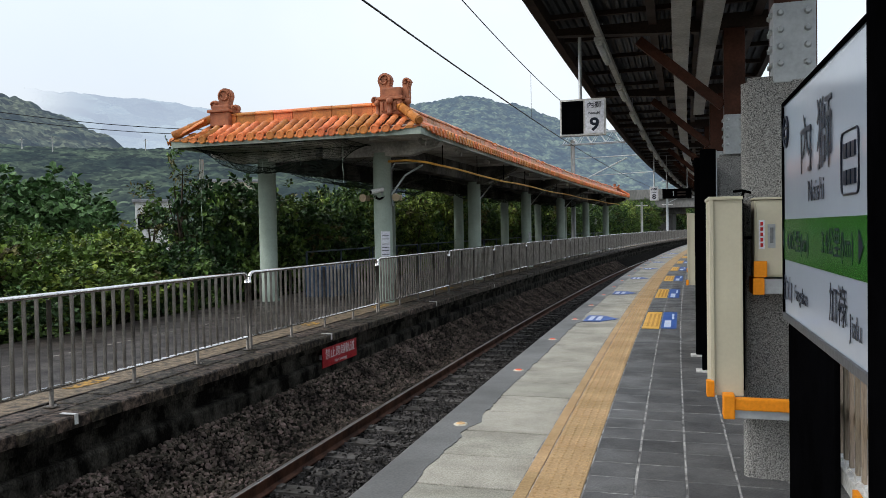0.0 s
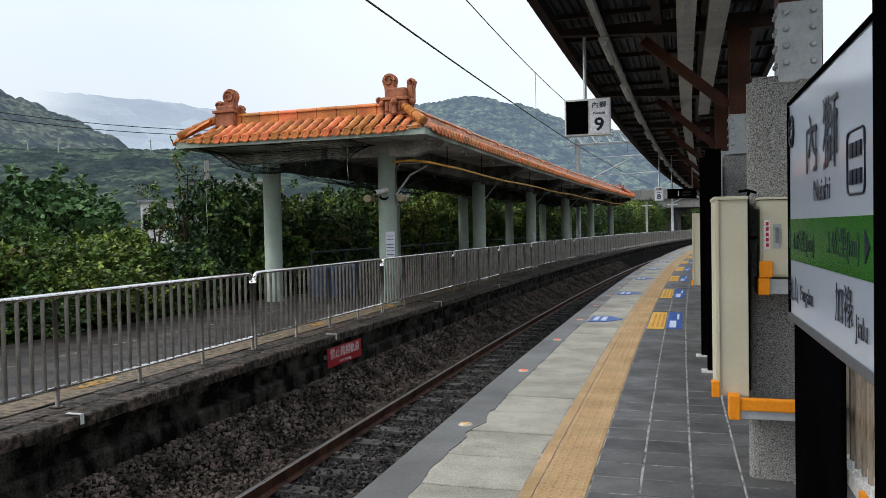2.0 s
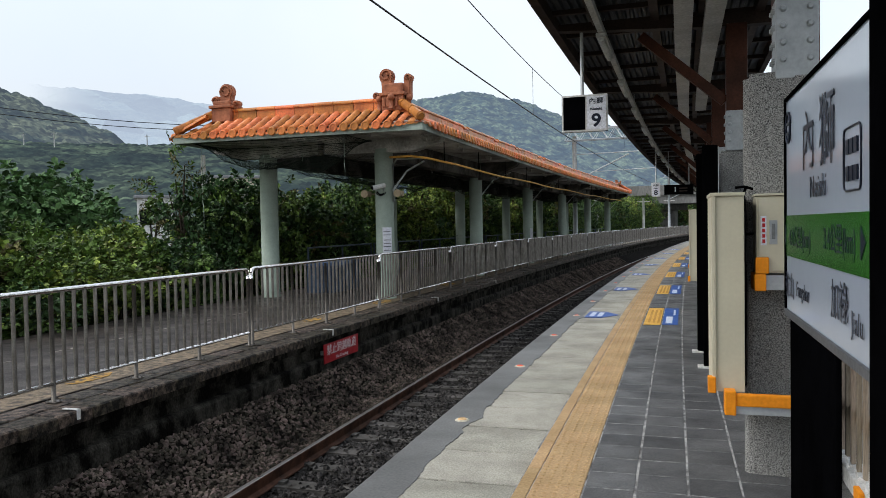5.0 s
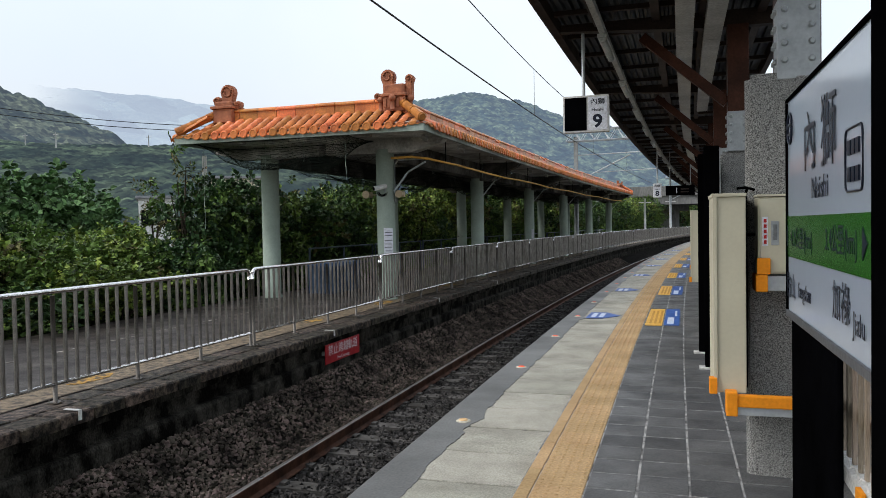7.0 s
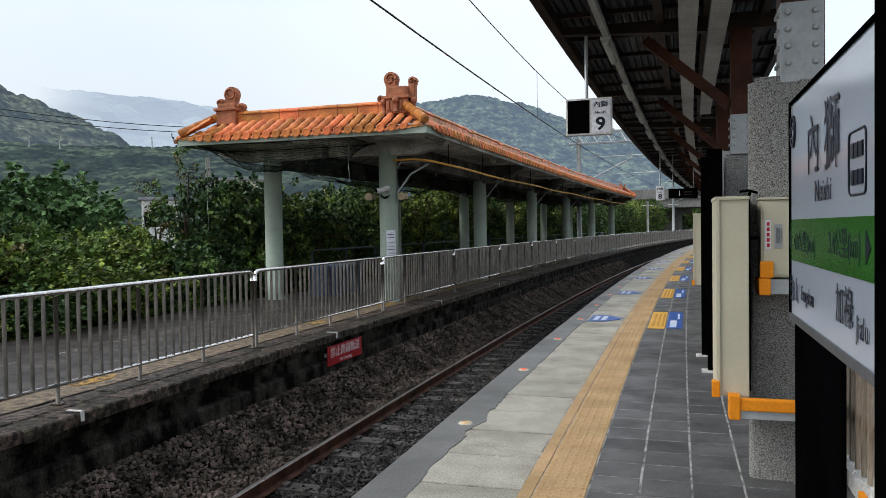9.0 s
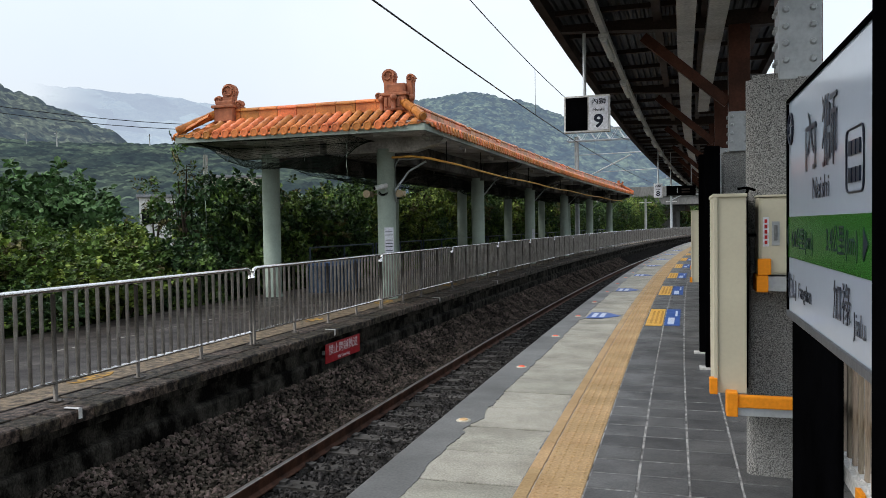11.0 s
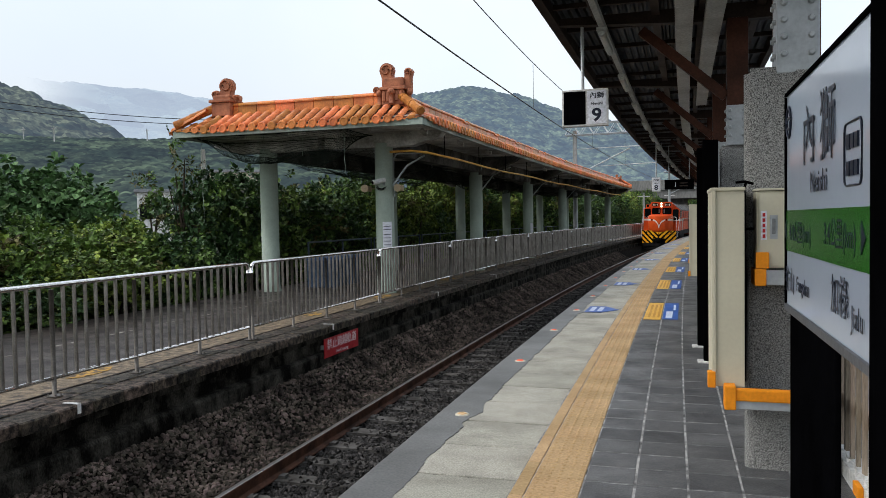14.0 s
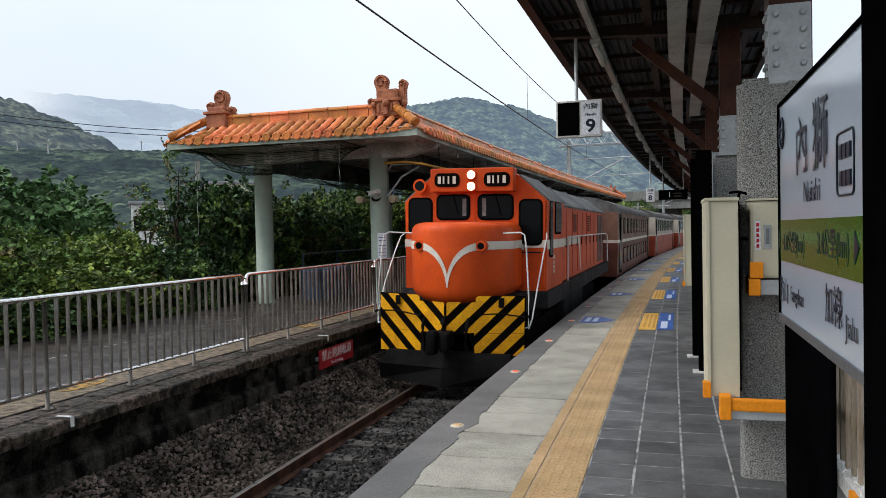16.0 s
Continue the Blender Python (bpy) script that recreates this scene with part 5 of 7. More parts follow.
def build_loco():
    loco = thing("locomotive", at(300, MID, -0.9), "orange diesel locomotive with white V stripe and yellow-black hazard front", "locomotive")
    # underframe and walkway
    bm = bmesh.new()
    box(bm, -1.33, 1.33, 1.72, 13.75, 1.12, 1.42, 0.01)
    box(bm, -1.08, 1.08, 0.42, 1.719, 1.12, 1.40, 0.01)
    part("walkway", bm, M_frame_grey, loco)
    bm = bmesh.new()
    box(bm, -1.1, 1.1, 5.2, 8.8, 0.25, 1.1, 0.12)
    part("fuel_tank", bm, M_frame_grey, loco)
    for y in (2.9, 11.0):
        bm = bmesh.new()
        for x in (-0.95, 0.85):
            box(bm, x, x + 0.1, y - 1.9, y + 1.9, 0.45, 0.8, 0.03)
        box(bm, -0.9, 0.9, y - 0.5, y + 0.5, 0.55, 1.1, 0.03)
        bogie = part("bogie", bm, M_plow, loco)
        for dy in (-1.5, 0, 1.5):
            bm = bmesh.new()
            for x in (-0.6, 0.48):
                tube(bm, [(x, y + dy, 0.46), (x + 0.12, y + dy, 0.46)], 0.455, 20)
            tube(bm, [(-0.6, y + dy, 0.46), (0.6, y + dy, 0.46)], 0.08, 8)
            part("wheelset", bm, M_plow, bogie)
    # hazard plate with slanted stripes
    bm = bmesh.new()
    half = [(0.0, 0.86), (0.36, 0.86), (0.42, 0.58), (1.14, 0.50), (1.2, 0.62), (1.2, 1.46), (0.74, 1.46), (0.4, 1.36), (0.0, 1.29)]
    for mirror in (1, -1):
        prism(bm, [(mirror * x, z) for x, z in half], 0.06, Matrix.Translation((0, 0.06, 0)) @ FACE)
    bmesh.ops.recalc_face_normals(bm, faces=bm.faces)
    plate = part("front_plate", bm, M_hazard_black, loco, "yellow and black hazard plate")
    for side in (1, -1):
        for k in range(-4, 6):
            poly = [(x, 0.86 + x - 0.36 * k + e) for x, e in ((-0.5, -0.1), (2.4, -0.1), (2.4, 0.1), (-0.5, 0.1))]
            poly = clip(clip(poly, 0, 0.02, False), 0, 1.19, True)
            poly = clip(clip(poly, 1, 0.53, False), 1, 1.455, True) if len(poly) > 2 else poly
            for bit in (clip(clip(poly, 1, 0.88, False), 1, 1.36, True), clip(clip(poly, 1, 1.361, False), 0, 0.46, False), clip(clip(poly, 1, 0.875, True), 0, 0.44, False)) if len(poly) > 2 else ():
                if len(bit) < 3 or max(p[1] for p in bit) - min(p[1] for p in bit) < 0.01:
                    continue
                bm = bmesh.new()
                prism(bm, [(side * x, y) for x, y in bit], 0.004, FACE)
                bmesh.ops.recalc_face_normals(bm, faces=bm.faces)
                part("yellow_stripe", bm, M_yellow, plate)
    for x in (-0.85, 0.85):
        bm = bmesh.new()
        tube(bm, [(x - 0.42, -0.05, 1.17), (x, -0.07, 1.19), (x + 0.42, -0.05, 1.13)], 0.012, 6)
        for e in (-0.42, 0.42):
            tube(bm, [(x + e, -0.05, 1.15), (x + e, 0.0, 1.15)], 0.02, 6)
        part("lifting_bar", bm, M_plow, plate)
        bm = bmesh.new()
        tube(bm, [(x * 0.42, -0.02, 1.1), (x * 0.42, -0.13, 0.98), (x * 0.4, -0.15, 0.72), (x * 0.42, -0.1, 0.6)], 0.03, 7)
        part("air_hose", bm, M_plow, plate)
        bm = bmesh.new()
        box(bm, x - 0.04, x + 0.04, -0.05, 0.0, 1.28, 1.43, 0.01)
        part("step_lug", bm, M_plow, plate)
    # the plate is swept back towards its sides
    for bit in [plate] + list(plate.children):
        for v in bit.data.vertices:
            v.co.y += 0.25 * abs(v.co.x)
    # snow plough and coupler
    bm = bmesh.new()
    loft(bm, [[(-1.12, 0.1, 0.10), (0, -0.28, 0.08), (1.12, 0.1, 0.10), (1.12, 0.3, 0.10), (-1.12, 0.3, 0.10)], [(-1.12, 0.02, 0.36), (0, -0.18, 0.36), (1.12, 0.02, 0.36), (1.12, 0.3, 0.36), (-1.12, 0.3, 0.36)], [(-1.0, 0.1, 0.56), (0, 0.0, 0.58), (1.0, 0.1, 0.56), (1.0, 0.3, 0.56), (-1.0, 0.3, 0.56)]])
    part("plough", bm, M_plow, loco, "sooty dark steel plough")
    bm = bmesh.new()
    box(bm, -0.13, 0.13, -0.32, 0.1, 0.66, 0.92, 0.03)
    box(bm, -0.17, -0.02, -0.5, -0.25, 0.6, 0.96, 0.05)
    box(bm, 0.04, 0.16, -0.44, -0.25, 0.64, 0.92, 0.04)
    tube(bm, [(0, -0.1, 0.95), (0.02, -0.2, 1.06), (0, -0.1, 1.12)], 0.04, 7)
    part("coupler", bm, M_plow, loco)
    # low nose
    def bow(w, yf, deep):
        """Half outline of the nose in plan, from its middle round to the side."""
        return [(w * math.sin(a), yf + deep * (1 - math.cos(a))) for a in [radians(1 + 89 * i / 9) for i in range(10)]]
    def plan(z, w, yf, deep=0.95):
        right = [(x, y, z) for x, y in bow(w, yf, deep)]
        return [(-w, 1.9, z)] + [(-x, y, z) for x, y, _ in right[::-1]] + right + [(w, 1.9, z)]
    bm = bmesh.new()
    loft(bm, [plan(1.26, 0.42, 0.3, 0.6), plan(1.36, 0.68, 0.16, 0.8), plan(1.44, 0.80, 0.11), plan(1.54, 0.86, 0.1), plan(2.44, 0.86, 0.1), plan(2.51, 0.845, 0.115), plan(2.56, 0.81, 0.15), plan(2.59, 0.76, 0.21), plan(2.605, 0.68, 0.32)])
    for f in bm.faces:
        f.smooth = len(f.verts) == 4 and max(v.co.y for v in f.verts) < 1.2
    nose = part("nose", bm, M_loco, loco, "orange low nose")
    for side in (1, -1):
        bm = bmesh.new()
        inner, outer = [], []
        for i in range(15):
            a = radians(90 * i / 14)
            t = i / 14
            w = 0.05 * (1 - t) + 0.012
            x, z = 0.49 - 0.49 * math.sin(a), 1.58 + 0.64 * math.cos(a)
            outer.append((x + 0.0 + w * math.sin(a) * 1.0, z - w * math.cos(a)))
            inner.append((max(0.002, x - w * math.sin(a)), z + w * math.cos(a)))
        for a, b, c, d in zip(outer, outer[1:], inner[1:], inner):
            bm.faces.new([bm.verts.new((side * p[0], 0.092 + 0.95 * (1 - math.sqrt(1 - (p[0] / 0.862) ** 2)), p[1])) for p in (a, b, c, d)])
        bmesh.ops.recalc_face_normals(bm, faces=bm.faces)
        part("v_stripe", bm, M_loco_white, nose, "white curved V stripe")
        bm = bmesh.new()
        path = [(side * (x + 0.005), y - 0.006) for x, y in bow(0.86, 0.1, 0.95)[4:]] + [(side * 0.866, 1.742), (side * 1.285, 1.742)]
        for (x0, y0), (x1, y1) in zip(path, path[1:]):
            bm.faces.new([bm.verts.new(p) for p in ((x0, y0, 2.17), (x1, y1, 2.17), (x1, y1, 2.30), (x0, y0, 2.30))])
        part("side_band", bm, M_loco_white, nose, "white band")
        bm = bmesh.new()
        x = side * 0.51
        tube(bm, [(x, 0.36, 2.23), (x, 0.22, 2.23)], [0.095, 0.085], 14)
        lamp = part("marker_lamp", bm, M_loco, nose)
        bm = bmesh.new()
        tube(bm, [(x, 0.23, 2.23), (x, 0.216, 2.23)], 0.055, 12)
        part("lens", bm, M_pane, lamp)
        # grab rails at the corners
        bm = bmesh.new()
        tube(bm, [(side * 0.66, 0.72, 2.42), (side * 1.1, 0.45, 2.44), (side * 1.17, 0.40, 2.40), (side * 1.2, 0.38, 2.2), (side * 1.25, 0.33, 1.43), (side * 1.25, 0.32, 0.98), (side * 1.17, 0.32, 0.95)], 0.0125, 7)
        part("grab_rail", bm, M_white_paint, loco, "white grab rail")
        bm = bmesh.new()
        tube(bm, [(side * 1.29, 1.76, 2.42), (side * 1.32, 1.6, 2.36), (side * 1.32, 1.3, 2.1), (side * 1.31, 0.8, 1.6), (side * 1.29, 0.42, 1.1), (side * 1.25, 0.34, 0.95)], 0.0125, 7)
        part("grab_rail", bm, M_white_paint, loco, "white grab rail")
    # cab
    prof = [(-1.28, 1.36), (1.28, 1.36), (1.30, 2.98), (0.80, 3.42), (0.62, 3.50), (-0.62, 3.50), (-0.80, 3.42), (-1.30, 2.98)]
    bm = bmesh.new()
    loft(bm, [[(x, 1.75, z) for x, z in prof], [(x, 3.75, z) for x, z in prof]])
    bmesh.ops.bevel(bm, geom=[e for e in bm.edges if all(abs(v.co.y - 1.75) < 0.01 for v in e.verts)], offset=0.03, segments=2, affect="EDGES")
    cab = part("cab", bm, M_loco, loco, "orange driver's cab")
    for x0, x1, z0, z1 in ((-0.66, -0.10, 2.68, 3.07), (0.10, 0.68, 2.68, 3.07), (-1.19, -0.80, 2.42, 3.02), (0.84, 1.19, 2.24, 2.98)):
        window(cab, x1 - x0, z1 - z0, 0.07, Matrix.Translation(((x0 + x1) / 2, 1.75, (z0 + z1) / 2)))
    for x in (-0.17, 0.19):
        bm = bmesh.new()
        box(bm, x - 0.035, x + 0.035, 1.727, 1.732, 2.72, 3.03)
        part("curtain", bm, M_curtain, cab, "pale grey curtain at the window")
    for x in (-0.38, 0.39):
        bm = bmesh.new()
        tube(bm, [(x, 1.725, 3.1), (x + 0.06, 1.718, 2.9), (x + 0.1, 1.718, 2.74)], 0.009, 5)
        part("wiper", bm, M_rubber, cab)
    bm = bmesh.new()
    box(bm, -0.02, 0.02, 1.73, 1.76, 2.6, 3.1)
    part("centre_seam", bm, M_loco, cab)
    bm = bmesh.new()
    box(bm, 0.02, 1.2, 1.73, 1.77, 2.075, 2.1)
    part("cab_step_edge", bm, M_frame_grey, cab)
    bm = bmesh.new()
    box(bm, 0.82, 0.9, 1.67, 1.76, 2.13, 2.23, 0.01)
    part("class_lamp", bm, M_grey_metal, cab)
    bm = bmesh.new()
    box(bm, -0.73, 0.76, 1.5, 1.82, 3.14, 3.55, 0.02)
    boards = part("number_box", bm, M_loco, cab)
    for x in (-0.42, 0.47):
        bm = bmesh.new()
        prism(bm, rounded(0.46, 0.24, 0.09), 0.012, Matrix.Translation((x, 1.5, 3.345)) @ FACE)
        nb = part("number_panel", bm, M_hazard_black, boards, "black number panel with white bars")
        for i in range(4):
            bm = bmesh.new()
            box(bm, x - 0.165 + i * 0.09, x - 0.165 + i * 0.09 + (0.055 if i in (0, 3) else 0.028), 1.478, 1.486, 3.28, 3.41)
            part("white_bar", bm, M_loco_white, boards)
    for z in (3.43, 3.23):
        bm = bmesh.new()
        tube(bm, [(0.02, 1.51, z), (0.02, 1.465, z)], [0.095, 0.09], 16)
        ring = part("headlamp", bm, M_loco, cab)
        bm = bmesh.new()
        tube(bm, [(0.02, 1.47, z), (0.02, 1.455, z)], [0.078, 0.06], 16)
        part("lens", bm, M_head, ring, "lit headlamp lens")
    bm = bmesh.new()
    tube(bm, [(-0.98, 1.65, 3.26), (-0.97, 1.82, 3.26), (-0.95, 2.1, 3.25)], [0.13, 0.075, 0.05], 12)
    box(bm, -1.05, -0.78, 1.76, 1.9, 3.1, 3.22, 0.01)
    horn = part("horn", bm, M_loco, cab)
    bm = bmesh.new()
    tube(bm, [(-0.98, 1.645, 3.26), (-0.98, 1.652, 3.26)], 0.09, 12)
    part("mouth", bm, M_pane, horn)
    for side in (1, -1):
        bm = bmesh.new()
        pts = [(1.30, 2.985), (0.80, 3.425), (0.80, 3.45), (1.345, 2.98)]
        loft(bm, [[(side * x, 1.8, z) for x, z in pts], [(side * x, 3.75, z) for x, z in pts]])
        part("roof_flank", bm, M_roof_grey, cab, "grey roof flank")
        turn = Matrix.Rotation(radians(90 * side), 4, "Z")
        window(cab, 0.32, 0.95, 0.05, Matrix.Translation((side * 1.295, 2.2, 2.5)) @ turn)
        window(cab, 0.7, 0.55, 0.06, Matrix.Translation((side * 1.298, 3.0, 2.7)) @ turn)
        bm = bmesh.new()
        box(bm, side * 1.302 - 0.004, side * 1.302 + 0.004, 1.77, 3.75, 2.14, 2.3)
        part("side_band", bm, M_loco_white, cab, "white band")
        bm = bmesh.new()
        for z, w in ((1.98, 0.16), (1.88, 0.1), (1.8, 0.14), (1.72, 0.1)):
            box(bm, side * 1.288 - 0.004, side * 1.288 + 0.004, 2.6 - w / 2, 2.6 + w / 2, z - 0.03, z + 0.03)
        part("lettering_bars", bm, M_loco_white, cab)
    # long hood
    hp = [(-1.2, 1.42), (1.2, 1.42), (1.2, 2.95), (0.72, 3.3), (-0.72, 3.3), (-1.2, 2.95)]
    bm = bmesh.new()
    loft(bm, [[(x, 3.75, z) for x, z in hp], [(x, 13.2, z) for x, z in hp]])
    hood = part("long_hood", bm, M_loco, loco, "orange engine hood")
    bm = bmesh.new()
    rp = [(-1.24, 2.93), (-0.74, 3.32), (0.74, 3.32), (1.24, 2.93), (1.24, 2.97), (0.74, 3.37), (-0.74, 3.37), (-1.24, 2.97)]
    loft(bm, [[(x, 3.76, z) for x, z in rp], [(x, 13.2, z) for x, z in rp]])
    part("hood_roof", bm, M_roof_grey, hood, "sooty grey hood roof")
    for y in (5.2, 7.4, 10.2):
        bm = bmesh.new()
        bmesh.ops.create_cone(bm, cap_ends=True, segments=24, radius1=0.5, radius2=0.46, depth=0.14, matrix=Matrix.Translation((0, y, 3.43)))
        part("roof_fan", bm, M_roof_grey, hood)
    for side in (1, -1):
        for i in range(10):
            y = 3.95 + i * 0.92
            bm = bmesh.new()
            box(bm, side * 1.2 - 0.012, side * 1.2 + 0.012, y, y + 0.8, 1.5, 2.88, 0.006)
            door = part("hood_door", bm, M_loco if i < 8 else M_coach_brown, hood)
            bm = bmesh.new()
            box(bm, side * 1.22 - 0.012, side * 1.22 + 0.012, y + 0.68, y + 0.72, 2.1, 2.3)
            part("handle", bm, M_plow, door)
            if i in (2, 5):
                bm = bmesh.new()
                for k in range(9):
                    box(bm, side * 1.215 - 0.01, side * 1.215 + 0.01, y + 0.12, y + 0.6, 2.42 + k * 0.045, 2.445 + k * 0.045)
                part("louvre", bm, M_frame_grey, door)
        bm = bmesh.new()
        box(bm, side * 1.216 - 0.003, side * 1.216 + 0.003, 3.76, 6.9, 2.14, 2.3)
        loft(bm, [[(side * 1.213, 6.9, 2.14), (side * 1.213, 6.9, 2.3), (side * 1.213, 7.15, 2.3), (side * 1.213, 7.1, 2.1), (side * 1.213, 7.35, 1.5), (side * 1.213, 7.2, 1.5)], [(side * 1.219, 6.9, 2.14), (side * 1.219, 6.9, 2.3), (side * 1.219, 7.15, 2.3), (side * 1.219, 7.1, 2.1), (side * 1.219, 7.35, 1.5), (side * 1.219, 7.2, 1.5)]])
        part("side_band", bm, M_loco_white, hood, "white band")
        bm = bmesh.new()
        tube(bm, [(side * 1.3, 4.4, 1.42), (side * 1.3, 4.4, 2.32), (side * 1.3, 12.9, 2.32), (side * 1.3, 13.6, 2.25), (side * 1.3, 13.7, 1.4)], 0.018, 6)
        part("hand_rail", bm, M_white_paint, loco, "white hand rail")
    return loco


def build_coach(lower, upper, grimy):
    car = thing("passenger_coach", at(320, MID, -0.9), "grimy brown and cream railway van behind the engine" if grimy else "orange and cream railway passenger coach with a white line", "coach", "coaches of the train")
    L = 17.5
    def shell(name, prof, mat, label=""):
        bm = bmesh.new()
        loft(bm, [[(x, 0.25, z) for x, z in prof], [(x, L, z) for x, z in prof]])
        return part(name, bm, mat, car, label)
    shell("lower_side", [(-1.36, 0.85), (1.36, 0.85), (1.38, 1.98), (-1.38, 1.98)], lower)
    shell("stripe", [(-1.385, 1.98), (1.385, 1.98), (1.385, 2.08), (-1.385, 2.08)], M_loco_white, "white waist line")
    body = shell("upper_side", [(-1.38, 2.08), (1.38, 2.08), (1.36, 3.02), (-1.36, 3.02)], upper)
    arc = [(1.39 * math.cos(a), 3.02 + 0.52 * math.sin(a)) for a in [math.pi * i / 12 for i in range(13)]]
    shell("roof", arc, M_roof_grey, "sooty grey roof")
    for y in (3.0, L - 2.7):
        bm = bmesh.new()
        for x in (-0.98, 0.88):
            box(bm, x, x + 0.1, y - 1.4, y + 1.4, 0.4, 0.75, 0.03)
        for dy in (-1.05, 1.05):
            tube(bm, [(-0.62, y + dy, 0.43), (0.62, y + dy, 0.43)], 0.42, 18)
        part("bogie", bm, M_plow, car)
    bm = bmesh.new()
    box(bm, -1.2, 1.2, 5.2, 12.2, 0.4, 0.86, 0.03)
    part("underfloor_gear", bm, M_frame_grey, car)
    for y in (0.0, L):
        bm = bmesh.new()
        box(bm, -0.6, 0.6, y, y + 0.25, 1.0, 3.1, 0.04)
        part("gangway", bm, M_rubber, car)
    for side in (1, -1):
        turn = Matrix.Rotation(radians(90 * side), 4, "Z")
        for y in (1.3, L - 1.1):
            bm = bmesh.new()
            box(bm, side * 1.372 - 0.014, side * 1.372 + 0.014, y - 0.42, y + 0.42, 0.95, 2.95, 0.02)
            door = part("door", bm, M_frame_grey if grimy and y > 9 else M_pane, car, "dark doorway")
            window(door, 0.4, 0.7, 0.05, Matrix.Translation((side * 1.386, y, 2.45)) @ turn)
        n = 9
        for i in range(n):
            y = 2.7 + (L - 5.4) * i / (n - 1)
            if grimy:
                for z in (2.55, 1.5):
                    window(body, 0.62, 0.5, 0.03, Matrix.Translation((side * (1.372 if z > 2 else 1.376), y, z)) @ turn)
            else:
                window(body, 0.95, 0.58, 0.08, Matrix.Translation((side * 1.372, y, 2.56)) @ turn)
    return car


TRAIN = [build_loco(), build_coach(M_coach_brown, M_grimy_cream, True)]
TRAIN.append(build_coach(M_coach_orange, M_cream, False))
for k in range(3):
    TRAIN.append(copy_thing(TRAIN[2], at(340 + 20 * k, MID, -0.9)))

# ---- planting, hills and distance ----
def leaf_mat(name, base, dark, rough=0.45):
    m = surface(name, base, dark, rough, big=2.0, fine=12, bump=0.0, islands=0.7, pieces=0.15, spread=(0.3, 0.7), spec=0.15)
    return m


M_leaf_mid = leaf_mat("mid_green_leaf", (0.115, 0.185, 0.042), (0.055, 0.10, 0.024))
M_leaf_yellow = leaf_mat("yellow_green_leaf", (0.25, 0.31, 0.06), (0.11, 0.17, 0.038))
M_leaf_dark = leaf_mat("deep_green_leaf", (0.05, 0.098, 0.034), (0.02, 0.045, 0.016))
M_leaf_big = leaf_mat("broad_green_leaf", (0.115, 0.20, 0.075), (0.055, 0.115, 0.045), 0.6)
M_leaf_dry = leaf_mat("dry_olive_leaf", (0.12, 0.11, 0.04), (0.06, 0.055, 0.02), 0.6)
M_bark = surface("brown_bark", (0.09, 0.07, 0.05), (0.045, 0.035, 0.026), 0.9, big=3, fine=30, bump=0.5)


def crown_mesh(name, lobes, count, size, seed, material, droop=0.25, slender=0.42):
    """Many small folded leaves spread over and inside a set of rounded lobes."""
    rng = np.random.default_rng(seed)
    lobes = np.array(lobes, float)
    weight = (lobes[:, 3] * lobes[:, 4]) ** 0.9
    per = 11
    twigs = count // per
    count = twigs * per
    pick = rng.choice(len(lobes), twigs, p=weight / weight.sum())
    d = rng.normal(size=(twigs, 3))
    d /= np.linalg.norm(d, axis=1)[:, None]
    depth = 0.92 - 0.6 * rng.random(twigs) ** 1.8 + 0.1 * rng.normal(size=twigs)
    root = lobes[pick, :3] + d * np.stack([lobes[pick, 3], lobes[pick, 3], lobes[pick, 4]], 1) * depth[:, None]
    grow = d * [1, 1, 0.7] + rng.normal(size=(twigs, 3)) * 0.45 + [0, 0, 0.3]
    grow /= np.linalg.norm(grow, axis=1)[:, None]
    across = np.cross(grow, rng.normal(size=(twigs, 3)))
    across /= np.linalg.norm(across, axis=1)[:, None]
    length = size * rng.uniform(1.6, 3.4, twigs)
    k = np.tile(np.arange(per), twigs)
    j = np.repeat(np.arange(twigs), per)
    t = (k + 0.5) / per
    c = root[j] + grow[j] * (length[j] * t)[:, None] - np.array([0, 0, 1.0]) * (length[j] * droop * t * t)[:, None]
    sign = np.where(k % 2 == 0, 1.0, -1.0)[:, None]
    out = grow[j] * 0.75 + across[j] * sign + rng.normal(size=(count, 3)) * 0.3 + [0, 0, -droop]
    out[k == per - 1] = grow[j[k == per - 1]]
    out /= np.linalg.norm(out, axis=1)[:, None]
    side = np.cross(out, rng.normal(size=(count, 3)) * 0.5 + [0, 0, 1.0])
    side /= np.linalg.norm(side, axis=1)[:, None] + 1e-9
    up = np.cross(side, out)
    ln = (size * rng.uniform(0.6, 1.35, count))[:, None]
    wd = ln * slender
    if slender > 0.44:
        v = np.stack([c, c + out * ln * 0.25 + side * wd * 0.85 + up * wd * 0.2, c + out * ln * 0.68 + side * wd * 0.8 + up * wd * 0.15, c + out * ln - up * ln * 0.15, c + out * ln * 0.68 - side * wd * 0.8 + up * wd * 0.15, c + out * ln * 0.25 - side * wd * 0.85 + up * wd * 0.2], 1).reshape(-1, 3)
        i = np.arange(count)[:, None] * 6
        f = np.concatenate([np.concatenate([i + [0, 1, 2], i + [0, 2, 3]], 0), np.concatenate([i + [0, 3, 4], i + [0, 4, 5]], 0)], 0)
    else:
        v = np.stack([c, c + out * ln * 0.5 + side * wd + up * wd * 0.25, c + out * ln - up * ln * 0.12, c + out * ln * 0.5 - side * wd + up * wd * 0.25], 1).reshape(-1, 3)
        i = np.arange(count)[:, None] * 4
        f = np.concatenate([i + [0, 1, 2], i + [0, 2, 3]], 0)
    mesh = bpy.data.meshes.new(name)
    mesh.from_pydata(v, [], f)
    mesh.materials.append(material)
    return mesh


